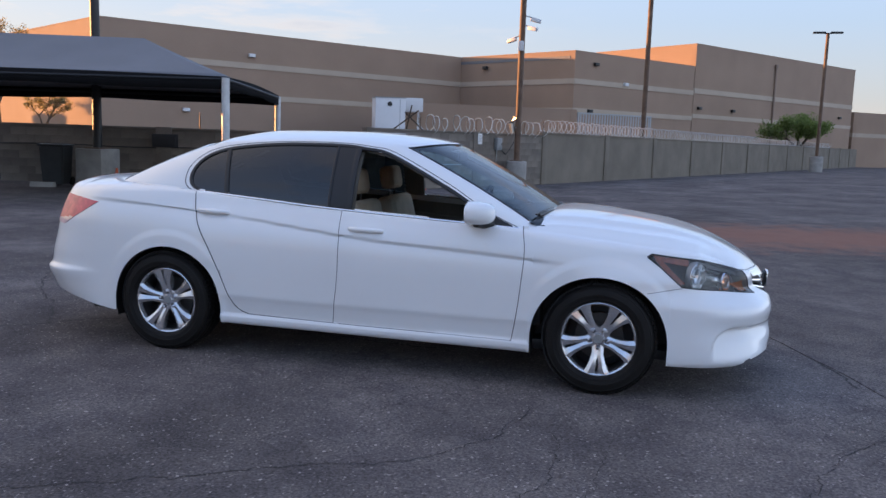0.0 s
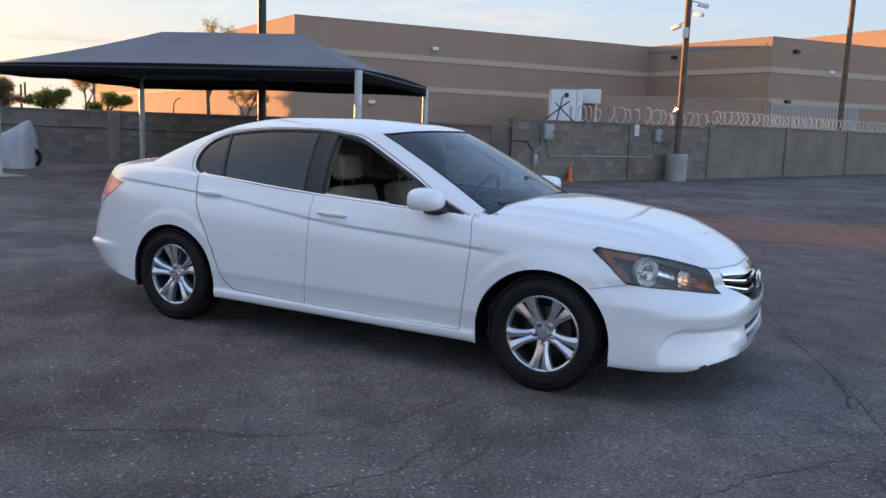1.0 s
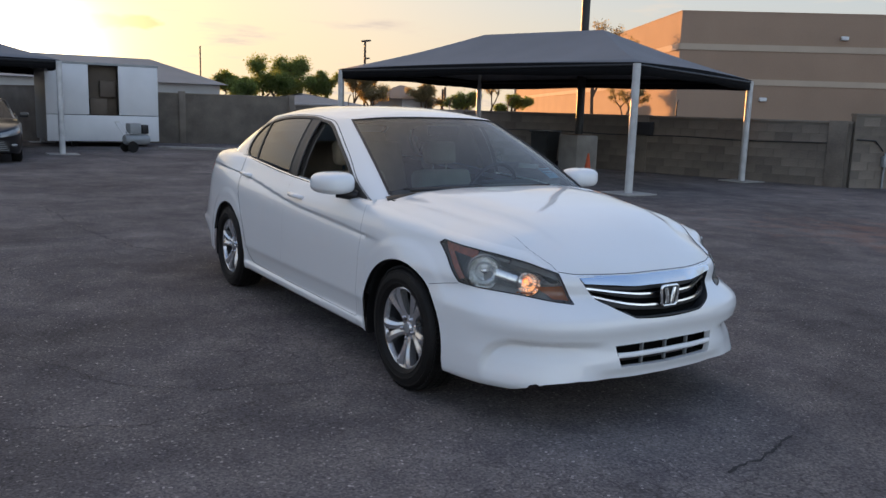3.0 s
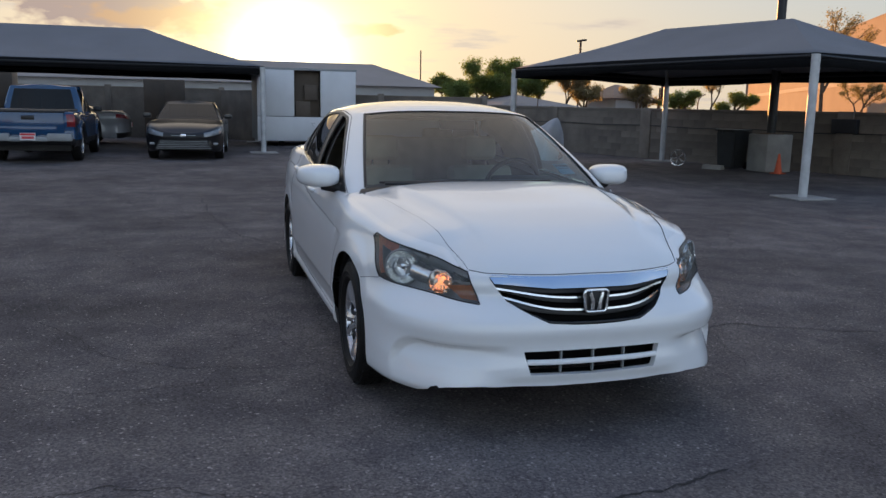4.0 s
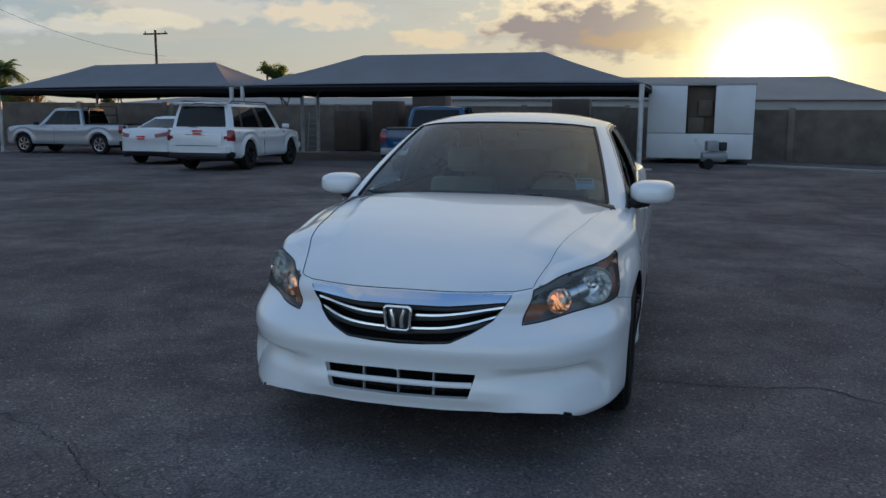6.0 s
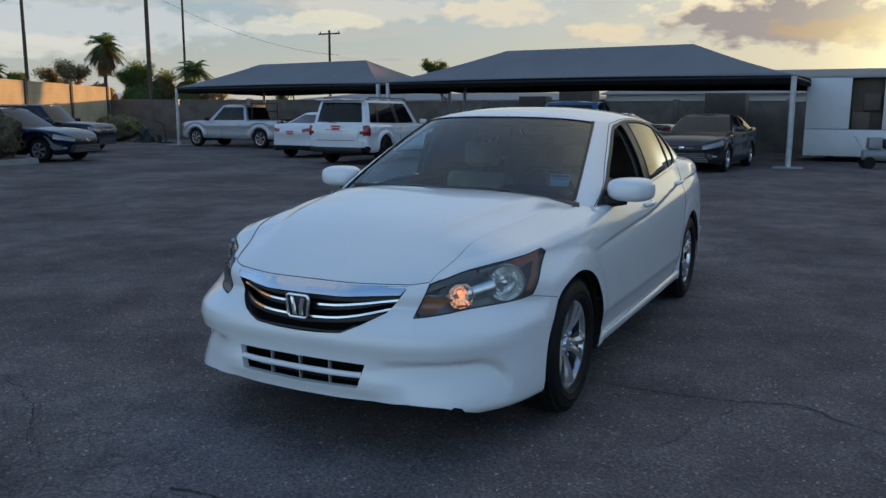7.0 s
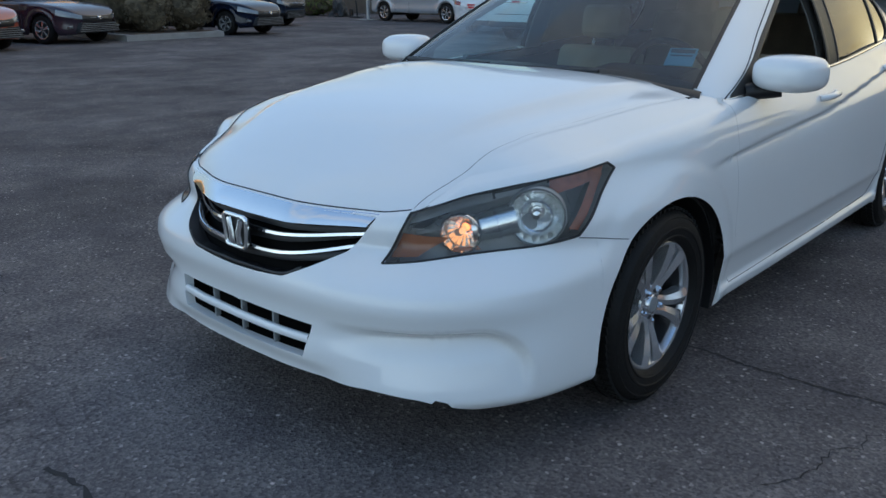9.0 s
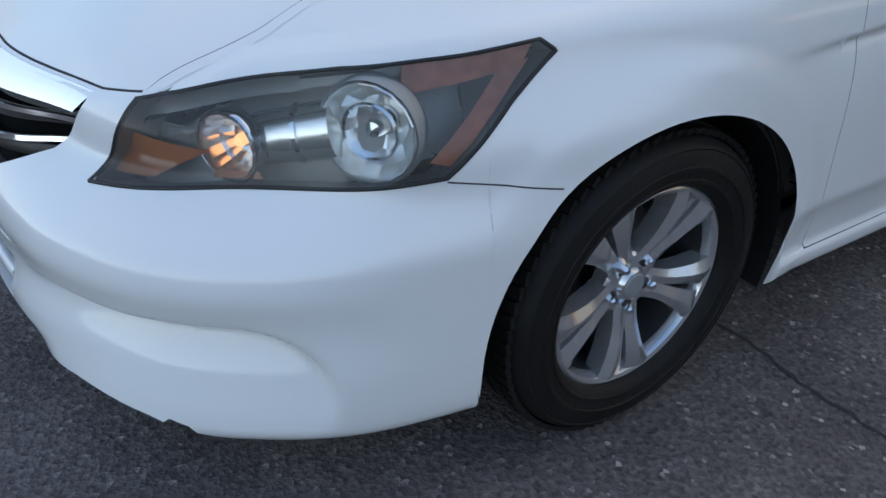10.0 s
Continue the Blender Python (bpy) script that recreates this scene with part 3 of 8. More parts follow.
V0, V1, V2 = (-24.8, 9.1), (-5.8, 14.95), (-2.13, 22.68)
V3 = (25.2, 95.6)
WALL_JOBS = []


def block_wall(name, a, b, h, label, pil=()):
    """A wall of concrete blocks: a mortar core here, its blocks laid at the end of the file."""
    L = math.dist(a, b)
    bm = bmesh.new()
    box(bm, (L / 2, 0, h / 2), (L, 0.17, h))
    w = part(name, bm, M_MORTAR, smooth=False)
    w.matrix_basis = along(a, b)
    tagged(w, label, "wall", kind="structure")
    part("coping", boxes(((L / 2, 0, h + 0.025), (L + 0.02, 0.21, 0.05)), bevel=0.006), M_BLOCK, w)
    for p in pil:
        part("pilaster", boxes(((p, 0, h / 2 + 0.03), (0.4, 0.27, h + 0.06)), bevel=0.01), M_BLOCK, w)
    WALL_JOBS.append((w, L, h))
    return w


block_wall("wall_north", V0, V1, 1.45, "low grey concrete block yard wall", (0.2, 4.2, 8.4, 14.7, 19.6))
wall_ne = block_wall("wall_north_east", V1, V2, 1.63, "grey concrete block yard wall carrying meters", (4.75,))

L3 = math.dist(V2, V3)
bm = bmesh.new()
box(bm, (L3 / 2, 0, 0.86), (L3, 0.14, 1.72))
wall_e = part("wall_east_run", bm, M_PANELWALL, smooth=False)
wall_e.matrix_basis = along(V2, V3)
tagged(wall_e, "long grey precast panel wall with pilasters", "wall", kind="structure")
n_pan = int(L3 / 5.2)
for i in range(n_pan + 1):
    part("pilaster", boxes(((i * 5.2, 0, 0.90), (0.36, 0.24, 1.80)), bevel=0.012), M_PANELWALL, wall_e)
for i in range(n_pan):
    part("coping", boxes(((i * 5.2 + 2.6, 0, 1.75), (4.8, 0.2, 0.06)), bevel=0.008), M_PANELWALL, wall_e)

# west side walls
W0, W1, W2, W3 = (-24.8, 9.1), (-25.9, 0.6), (-28.6, -0.6), (-28.9, -22.0)
SC = (-26.3, -34.3)
S1 = (10.0, -14.3)


def plain_wall(name, a, b, h, material, label, pil=0.0, pm=None, ph=0.1):
    L = math.dist(a, b)
    bm = bmesh.new()
    box(bm, (L / 2, 0, h / 2), (L, 0.18, h))
    w = part(name, bm, material, smooth=False)
    w.matrix_basis = along(a, b)
    tagged(w, label, "wall", kind="structure")
    if pil:
        for i in range(int(L / pil) + 1):
            part("pilaster", boxes(((i * pil, 0, (h + ph) / 2), (0.22, 0.3, h + ph)), bevel=0.01), pm or material, w)
    part("coping", boxes(((L / 2, 0, h + 0.02), (L, 0.22, 0.04)), bevel=0.006), material, w)
    return w


plain_wall("wall_west", W0, W1, 1.76, M_BLOCK, "grey block wall behind the parked cars", 4.0)
plain_wall("wall_west_return", W1, W2, 1.84, M_BLOCK, "grey block wall behind the parked cars")
plain_wall("wall_west_back", W2, W3, 1.9, M_BLOCK, "grey block wall behind the shade canopies", 4.2)
plain_wall("wall_south_west", W3, SC, 2.0, M_BLOCK, "grey block wall in shade", 4.2)
wall_s = plain_wall("wall_south", S1, SC, 2.64, M_TANWALL, "tan block wall catching the low sun", 4.55, M_WOODPOLE, 0.12)
for i in range(13):
    zc = 0.2 * i + 0.2
    part("joint", boxes(((math.dist(S1, SC) / 2, -0.0905, zc), (math.dist(S1, SC), 0.004, 0.012))), M_TANJOINT, wall_s, smooth=False)


# ---- big brown store building ----
def run_walls(name, pts, h, material, label, bands=()):
    """A flat-roofed building shell from its plan outline."""
    t = thing(name, Matrix(), label, "building")
    for i in range(len(pts)):
        a, b = pts[i], pts[(i + 1) % len(pts)]
        L = math.dist(a, b)
        w = part("wall", boxes(((L / 2, 0.2, h / 2), (L, 0.4, h))), material, t, smooth=False)
        w.matrix_basis = along(a, b)
        part("parapet_cap", boxes(((L / 2, 0.195, h + 0.03), (L + 0.02, 0.42, 0.06))), material, w, smooth=False)
        for z0, z1 in bands:
            part("band", boxes(((L / 2, -0.02, (z0 + z1) / 2), (L - 0.02, 0.06, z1 - z0))), M_BAND, w, "pale stucco band", smooth=False)
    bm = bmesh.new()
    cxr, cyr = sum(p[0] for p in pts) / len(pts), sum(p[1] for p in pts) / len(pts)
    prism(bm, [(cxr + (x - cxr) * .985, cyr + (y - cyr) * .985) for x, y in pts], h - 0.5, h - 0.3, "Z")
    part("roof", bm, M_ROOFMETAL, t, smooth=False)
    return t


A_, B_, C_, D_, F_ = (-29.2, 35.2), (-13.2, 56.6), (-4.0, 51.2), (4.2, 61.7), (20.0, 82.8)
run_walls("store_building", [(-95.0, 73.6), A_, B_, C_, D_, (-30.0, 100.0)], 7.64, M_BUILDING,
                  "large flat-roofed brown stucco store with pale bands", ((5.47, 5.83), (3.52, 3.86)))
run_walls("store_wing", [(4.25, 61.75), F_, (-8.0, 112.0), (-20.0, 82.0)], 9.36, M_BUILDING,
                   "taller brown stucco wing of the store", ((5.62, 6.02), (3.72, 4.05)))
run_walls("service_yard", [(-13.2, 41.6), (-3.3, 46.9), (-6.3, 51.5), (-15.5, 47.0)], 3.5, M_BUILDING, "low brown stucco loading yard wall")
run_walls("far_shop", [(20.6, 84.4), (60.0, 118.0), (40.0, 140.0), (6.0, 108.0)], 5.4, M_BUILDING, "distant low brown shop building", ((3.0, 3.4),))

# slatted gate of the loading yard
gate = thing("metal_gate", along((-3.2, 47.0), (1.2, 51.2)), "pale grey upright-slat yard gate", "gate")
part("gate_frame", boxes(((3.0, 0, 3.35), (6.1, 0.08, 0.1)), ((3.0, 0, 0.25), (6.1, 0.08, 0.1)), ((0, 0, 1.75), (0.12, 0.1, 3.3)), ((6.05, 0, 1.75), (0.12, 0.1, 3.3))), M_SIDING, gate, smooth=False)
me_slat = None
for i in range(27):
    if me_slat is None:
        s0 = part("slat", boxes(((0, 0, 1.8), (0.10, 0.03, 3.0))), M_SIDING, gate, smooth=False)
        me_slat = s0.data
    else:
        s0 = new("slat", me_slat)
        s0.parent = gate
    s0.location = (0.2 + i * 0.22, 0.0, 0)


def wall_light(a, b, d, z, white=False):
    """A small lamp fixed to a facade line a-b, d metres along."""
    t = thing("wall_lamp", along(a, b) @ pose(d, -0.02, z), "small white facade floodlight" if white else "dark facade wall-pack lamp", "wall lamp", "facade lamps")
    part("housing", boxes(((0, -0.12, 0), (0.42, 0.22, 0.22)), bevel=0.03), M_WHITEPAINT if white else M_BLACKTRIM, t)
    part("bracket", boxes(((0, -0.01, 0.02), (0.2, 0.06, 0.16))), M_GREYMETAL, t)


wall_light(A_, B_, 9.3, 6.3, True)
wall_light(A_, B_, 5.0, 2.7, True)
wall_light(C_, D_, 2.0, 6.9)
wall_light(C_, D_, 5.2, 5.75, True)
wall_light(B_, C_, 2.6, 6.8)
wall_light(C_, D_, 1.6, 3.7)
wall_light(D_, F_, 0.8, 4.5)
wall_light(D_, F_, 5.5, 4.5)
wall_light(D_, F_, 23.8, 4.7)
t = thing("downpipe", along(D_, F_) @ pose(11.7, -.10, 0), "brown rain downpipe on the stucco facade", "downpipe")
part("pipe", boxes(((0, 0, 4.3), (.16, .12, 8.6)), bevel=.02), M_DOWNPIPE, t)
part("hopper", boxes(((0, 0, 8.6), (.34, .18, .28)), bevel=.03), M_DOWNPIPE, t)


# ---- shade canopies ----
def canopy(label, corners, ridge, posts=(0, 1, 2, 3), sag=0.10, group="shade canopies"):
    """A hipped fabric shade: corners in order front-left, front-right, back-right, back-left; ridge left, right."""
    t = thing("shade_canopy", Matrix(), label, "canopy", group)
    c = [Vector(p) for p in corners]
    rl, rr = Vector(ridge[0]), Vector(ridge[1])
    bm = bmesh.new()

    def patch_(p00, p10, p11, p01, n=14, m=8):
        vs = []
        for j in range(m + 1):
            v = j / m
            row = []
            for i in range(n + 1):
                u = i / n
                p = (p00 * (1 - u) + p10 * u) * (1 - v) + (p01 * (1 - u) + p11 * u) * v
                p = p.copy()
                p.z -= sag * math.sin(math.pi * v) * (0.5 + 0.5 * math.sin(math.pi * u))
                if j == 0:
                    p.z += 0.05 * math.sin(math.pi * u)
                row.append(bm.verts.new(p))
            vs.append(row)
        for j in range(m):
            for i in range(n):
                bm.faces.new((vs[j][i], vs[j][i + 1], vs[j + 1][i + 1], vs[j + 1][i]))
    patch_(c[0], c[1], rr, rl)
    patch_(c[2], c[3], rl, rr)
    patch_(c[1], c[2], rr, rr)
    patch_(c[3], c[0], rl, rl)
    bmesh.ops.remove_doubles(bm, verts=bm.verts, dist=0.002)
    bmesh.ops.dissolve_degenerate(bm, edges=bm.edges, dist=0.001)
    fab = part("fabric", bm, M_FABRIC, t, "grey woven shade fabric, dark underneath", sharp=25)
    so = fab.modifiers.new("thick", "SOLIDIFY")
    so.thickness = 0.012
    for i in range(4):
        a, b = c[i], c[(i + 1) % 4]
        mid = (a + b) / 2 - Vector((0, 0, 0.02))
        part("eave_tube", tube(bmesh.new(), [a - Vector((0, 0, 0.05)), mid - Vector((0, 0, 0.03)), b - Vector((0, 0, 0.05))], 0.028, 10), M_BLACKTRIM, t)
        q = rr if i in (1, 2) else rl
        part("hip_rafter", tube(bmesh.new(), [a - Vector((0, 0, 0.08)), q - Vector((0, 0, 0.16))], 0.045, 8), M_GREYMETAL, t)
        # valance strip under each eave, near-black to stand for the underside's shade
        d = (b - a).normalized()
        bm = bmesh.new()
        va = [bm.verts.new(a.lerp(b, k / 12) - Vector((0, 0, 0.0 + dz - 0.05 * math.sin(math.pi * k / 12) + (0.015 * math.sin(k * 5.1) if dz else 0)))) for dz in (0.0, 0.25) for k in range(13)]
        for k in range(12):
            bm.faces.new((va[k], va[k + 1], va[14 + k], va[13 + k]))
        vl = part("valance", bm, M_VALANCE, t, "hanging valance strip coloured like the shaded canopy underside")
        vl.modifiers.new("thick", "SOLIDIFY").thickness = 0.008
    part("ridge_beam", tube(bmesh.new(), [rl - Vector((0, 0, 0.16)), rr - Vector((0, 0, 0.16))], 0.05, 8), M_POST, t)
    for i in posts:
        p = c[i]
        ctr = sum(c, Vector()) / 4
        inn = (ctr - p)
        inn.z = 0
        inn.normalize()
        b = p + inn * 0.03
        po = part("post", tube(bmesh.new(), [(b.x, b.y, 0), (b.x, b.y, p.z - 0.02)], 0.075, 14), M_POST, t)
        part("base_plate", boxes(((b.x, b.y, 0.012), (0.75, 0.75, 0.025)), bevel=0.004), M_CONCRETE, po)
    return t


canopy("grey fabric hip-roofed shade canopy on steel posts", [(-13.89, 5.99, 2.40), (-6.13, 8.36, 2.45), (-7.64, 13.66, 2.38), (-15.4, 11.27, 2.36)],
       [(-12.4, 9.28, 3.38), (-9.2, 10.32, 3.38)])
canopy("wide grey fabric shade canopy over parked cars", [(-19.8, -12.95, 2.46), (-18.75, 0.27, 2.45), (-25.4, 0.55, 2.45), (-25.9, -12.9, 2.46)],
       [(-22.55, -9.6, 3.62), (-22.2, -3.05, 3.62)])
canopy("grey fabric shade canopy over a pickup", [(-21.05, -24.15, 2.42), (-19.95, -13.4, 2.44), (-25.5, -13.35, 2.44), (-26.6, -24.0, 2.42)],
       [(-23.0, -21.2, 3.42), (-22.3, -15.4, 3.42)])


# ---- low building behind the west wall that hides the sun ----
def gable_shed(name, x0, x1, y0, y1, hw, hr, label, hip=2.5, roofing=None):
    t = thing(name, Matrix(), label, "building")
    xm = (x0 + x1) / 2
    part("wall", boxes((((x0 + x1) / 2, (y0 + y1) / 2, hw / 2), (x1 - x0, y1 - y0, hw))), M_SIDING, t, smooth=False)
    bm = bmesh.new()
    o = 0.5
    v = [bm.verts.new(p) for p in ((x1 + o, y0 - o, hw - 0.1), (x1 + o, y1 + o, hw - 0.1), (x0 - o, y1 + o, hw - 0.1), (x0 - o, y0 - o, hw - 0.1), (xm, y0 + hip, hr), (xm, y1 - hip, hr))]
    for f in ((0, 1, 5, 4), (2, 3, 4, 5), (1, 2, 5), (3, 0, 4), (3, 2, 1, 0)):
        bm.faces.new([v[k] for k in f])
    part("roof", bm, roofing or M_ROOFMETAL, t, "" if roofing else "grey sheet-metal roof", smooth=False)
    return t


gable_shed("warehouse", -66.0, -54.0, -15.0, 15.5, 2.9, 4.62, "long low pale warehouse with a grey metal roof", 3.4)
gable_shed("depot_shed", -66.0, -54.0, -44.0, -15.6, 2.5, 3.1, "long low pale depot shed with a grey roof", 3.0)
gable_shed("low_house", -60.0, -50.0, 19.5, 25.0, 1.7, 2.45, "low house with a grey pitched roof", 3.0)
gable_shed("far_house", -62.0, -56.5, 32.0, 35.0, 2.5, 3.6, "small house with a hipped brown roof", 1.3, M_BUILDING)

# ---- white sedan ----
# plan outline at bumper height, front centre to rear centre: x, y, lower edge z, shoulder z, shoulder rounding
OUT = [(2.405, 0, .254, .725, .010), (2.40, .2, .255, .724, .010), (2.385, .36, .261, .723, .010), (2.352, .5, .262, .724, .012),
       (2.278, .64, .246, .740, .016), (2.16, .75, .203, .800, .03), (2.0, .838, .20, .828, .035), (1.8, .884, .205, .851, .04),
       (1.6, .904, .21, .864, .045), (1.4, .912, .21, .888, .05), (1.2, .916, .212, .908, .05), (1.0, .918, .213, .926, .04),
       (.8, .920, .215, .938, .02), (0, .923, .218, .975, .014), (-.8, .921, .22, 1.025, .014), (-1.2, .917, .222, 1.052, .02),
       (-1.5, .91, .225, 1.066, .03), (-1.8, .894, .24, 1.070, .05), (-2.05, .865, .27, 1.066, .06), (-2.25, .815, .30, 1.06, .06),
       (-2.41, .71, .325, 1.06, .05), (-2.505, .53, .335, 1.063, .03), (-2.55, .26, .34, 1.07, .02), (-2.56, 0, .34, 1.075, .02)]
_dense = spline([o[:2] for o in OUT], 1600)
_ds = np.concatenate([[0], np.cumsum(np.linalg.norm(np.diff(_dense, axis=0), axis=1))])
_as = np.array([_ds[np.argmin((_dense[:, 0] - o[0]) ** 2 + (_dense[:, 1] - o[1]) ** 2)] for o in OUT])
S_END = _ds[-1]
FA, RA, AZ, AR = 1.395, -1.37, .325, .388    # axles in plan, arch centre height, arch radius


def out_xy(s):
    return np.interp(s, _ds, _dense[:, 0]), np.interp(s, _ds, _dense[:, 1])


def out_n(s):
    x0, y0 = out_xy(np.asarray(s) - .004)
    x1, y1 = out_xy(np.asarray(s) + .004)
    tx, ty = x1 - x0, y1 - y0
    k = np.hypot(tx, ty) + 1e-9
    return -(-ty) / k, -tx / k        # outward, for a path that runs from front to rear on the +y side


def s_at_x(x):
    return float(np.interp(-x, -_dense[:, 0], _ds))


PF = ([.19, .205, .23, .28, .33, .40, .46, .52, .56, .60, .66, .70, .75, .90], [.05, .022, .006, .0, .0, .012, .014, .012, .018, .03, .058, .082, .116, .23])
PS = ([.19, .215, .235, .27, .285, .34, .374, .412, .60, .72, .80, .86, .93, .98, 1.03, 1.08], [.075, .035, .014, .010, .024, .017, .010, .0, .0, .005, .014, .030, .062, .088, .110, .135])
PB = ([.19, .205, .225, .27, .36, .45, .60, .72, .80, .86, .93, .98, 1.03, 1.08], [.045, .018, .006, .001, .0, .0, .0, .005, .014, .030, .062, .088, .110, .135])
PQ = ([.19, .205, .225, .27, .36, .45, .60, .72, .80, .86, .93, .98, 1.03, 1.08], [.045, .018, .006, .001, .0, .0, .0, .004, .010, .018, .034, .050, .072, .105])
PR = ([.22, .30, .38, .47, .50, .60, .72, .80, .90, 1.0, 1.08], [.10, .045, .012, -.020, .002, .018, .045, .06, .095, .14, .19])


def inset(s, z):
    s, z = np.broadcast_arrays(np.asarray(s, float), np.asarray(z, float))
    x, y = out_xy(s)
    wf = smoothstep(1.78, 2.24, x)
    wr = smoothstep(-1.85, -2.33, x)
    rock = smoothstep(1.06, .98, x) * smoothstep(-1.02, -.94, x)
    rear = smoothstep(-1.05, -1.6, x)
    side = interp(z, *PS) * rock + (interp(z, *PB) * (1 - rear) + interp(z, *PQ) * rear) * (1 - rock)
    d = interp(z, *PF) * wf + interp(z, *PR) * wr + side * (1 - wf - wr)
    corner = smoothstep(.15, .46, y) * (.45 * smoothstep(1.35, 1.9, x) + .55 * smoothstep(1.9, 2.2, x))
    d = d + .082 * corner * (1 - .48 * smoothstep(2.02, 2.29, x) * smoothstep(.61, .71, z)) * smoothstep(.53, .64, z)
    d = d + .045 * smoothstep(1.15, 1.6, x) * (1 - smoothstep(1.85, 2.1, x)) * smoothstep(.66, .82, z)
    # bumper brow above the lower scoop
    d = d - .012 * np.exp(-((z - .49) / .042) ** 2) * smoothstep(1.85, 2.2, x)
    # chin tucked back under the lower mouth
    d = d + .015 * (1 - smoothstep(.33, .47, y)) * smoothstep(2.2, 2.3, x) * smoothstep(.315, .262, z)
    # side scoop of the bumper
    sa, sb = .42, .985
    top = .285 + .147 * np.sqrt(np.clip(1 - np.clip((s - (sb - .17)) / .17, 0, 1) ** 2, 0, 1))
    ms = smoothstep(sa - .08, sa + .20, s) * (1 - smoothstep(sb - .03, sb + .005, s))
    dep = smoothstep(top + .012, top - .026, z) * np.clip((z - .235) / .17, 0, 1)
    d = d + .050 * ms * dep
    # crease along the side
    zc = interp(x, [1.2, .946, 0, -.95, -1.76, -2.1], [.748, .767, .816, .908, .960, .968])
    m = smoothstep(1.22, .95, x) * smoothstep(-2.1, -1.75, x)
    d = d + .015 * m * np.exp(-np.clip(zc - z, 0, 1) / .040) * smoothstep(.004, -.006, z - zc)
    # flare round the wheel arches
    for xc in (FA, RA):
        r = np.hypot(x - xc, z - AZ)
        d = d - .006 * smoothstep(AR + .095, AR + .04, r) * (z > .2) * (1 - smoothstep(.64, .54, z) * (x > xc))
    # rounding at the shoulder
    zt, rr = np.interp(s, _as, [o[3] for o in OUT]), np.interp(s, _as, [o[4] for o in OUT])
    q = np.clip((z - (zt - rr)) / rr, 0, 1)
    return d + rr * (1 - np.sqrt(np.clip(1 - q * q, 0, 1)))


def surf(s, z, out=0.0):
    x, y = out_xy(s)
    nx, ny = out_n(s)
    d = inset(s, z) - out
    return np.stack([x - nx * d, np.maximum(y - ny * d, 0 if np.ndim(s) else -9), np.broadcast_to(z, np.shape(x)) * 1.0], -1)


def s_near(x, y, z):
    """The place along the outline whose surface at height z is nearest to (x, y)."""
    ss = np.linspace(0, S_END, 1200)
    p = surf(ss, np.full(ss.shape, z))
    return float(ss[np.argmin((p[:, 0] - x) ** 2 + (p[:, 1] - y) ** 2)])


# columns: even steps, and steps by angle over the arches
cols = []
arch_s = []
for xc in (FA, RA):
    arch_s.append((s_at_x(xc + AR), s_at_x(xc - AR)))


def zlow(s):
    z = float(np.interp(s, _as, [o[2] for o in OUT]))
    # the lip steps down at the corner, behind a short notch
    return z + (.012 if .70 < s < .742 else 0)


def even(a, b, step=.019):
    n = max(2, int(abs(b - a) / step))
    return [(v, zlow(v)) for v in np.linspace(a, b, n)]


cols += even(0, arch_s[0][0], .011)
for (a, b), xc in zip(arch_s, (FA, RA)):
    for th in np.linspace(0, math.pi, 48):
        cols.append((s_at_x(xc + AR * math.cos(th)) + (.0006 if th < .01 else -.0006 if th > 3.13 else 0), AZ - .03 + (AR + .005) * math.sin(th) ** .92))
    cols += even(b, arch_s[1][0] if xc == FA else S_END)
CS = np.array([c[0] for c in cols])
CZ = np.array([c[1] for c in cols])
CT = np.interp(CS, _as, [o[3] for o in OUT])
NR = 76
VV = np.linspace(0, 1, NR + 1)
Zg = CZ[:, None] + (CT - CZ)[:, None] * VV[None, :]
Sg = np.repeat(CS[:, None], NR + 1, 1)
Pg = surf(Sg, Zg)
Pg[0, :, 1] = 0
Pg[-1, :, 1] = 0
edge_top = Pg[:, -1, :]

verts, quads, tags = [], [], []


def add_grid(P, tagf):
    base = len(verts)
    n, m = P.shape[:2]
    verts.extend(P.reshape(-1, 3).tolist())
    for i in range(n - 1):
        for j in range(m - 1):
            f = (base + i * m + j, base + (i + 1) * m + j, base + (i + 1) * m + j + 1, base + i * m + j + 1)
            quads.append(f)
            tags.append(tagf(i, j))


# headlamp corners on the skin
HL = [(s_near(2.247, .482, .600), .600), (s_near(2.178, .517, .729), .729), (s_near(1.93, .70, .780), .797), (s_near(1.665, .80, .815), .829), (s_near(1.640, .80, .815), .812),
      (s_near(1.728, .835, .75), .750), (s_near(1.84, .829, .653), .654), (s_near(2.06, .70, .612), .629)]
UG = [(0, .716), (.20, .716), (s_near(2.235, .44, .71), .713), (.392, .614), (.305, .573), (.215, .533), (.1, .524), (0, .522)]
LG = [(0, .412), (s_near(2.37, .325, .41), .412), (s_near(2.37, .31, .36), .362), (s_near(2.36, .29, .315), .312), (0, .305)]
TL = [(s_at_x(-1.93), .945), (s_at_x(-2.14), .965), (S_END - .5, .985), (S_END - .5, .80), (s_at_x(-2.28), .772), (s_at_x(-2.1), .86)]
F_DOOR = [(.93, 1.0), (.945, .93), (.957, .82), (.953, .69), (.93, .45), (.902, .277), (-.213, .283), (-.183, .61), (-.197, 1.05)]
R_DOOR = [(-.197, 1.06), (-.183, .61), (-.213, .283), (-.80, .290), (-.85, .315), (-.908, .378), (-1.026, .625), (-1.165, .871), (-1.215, 1.0), (-1.22, 1.10)]

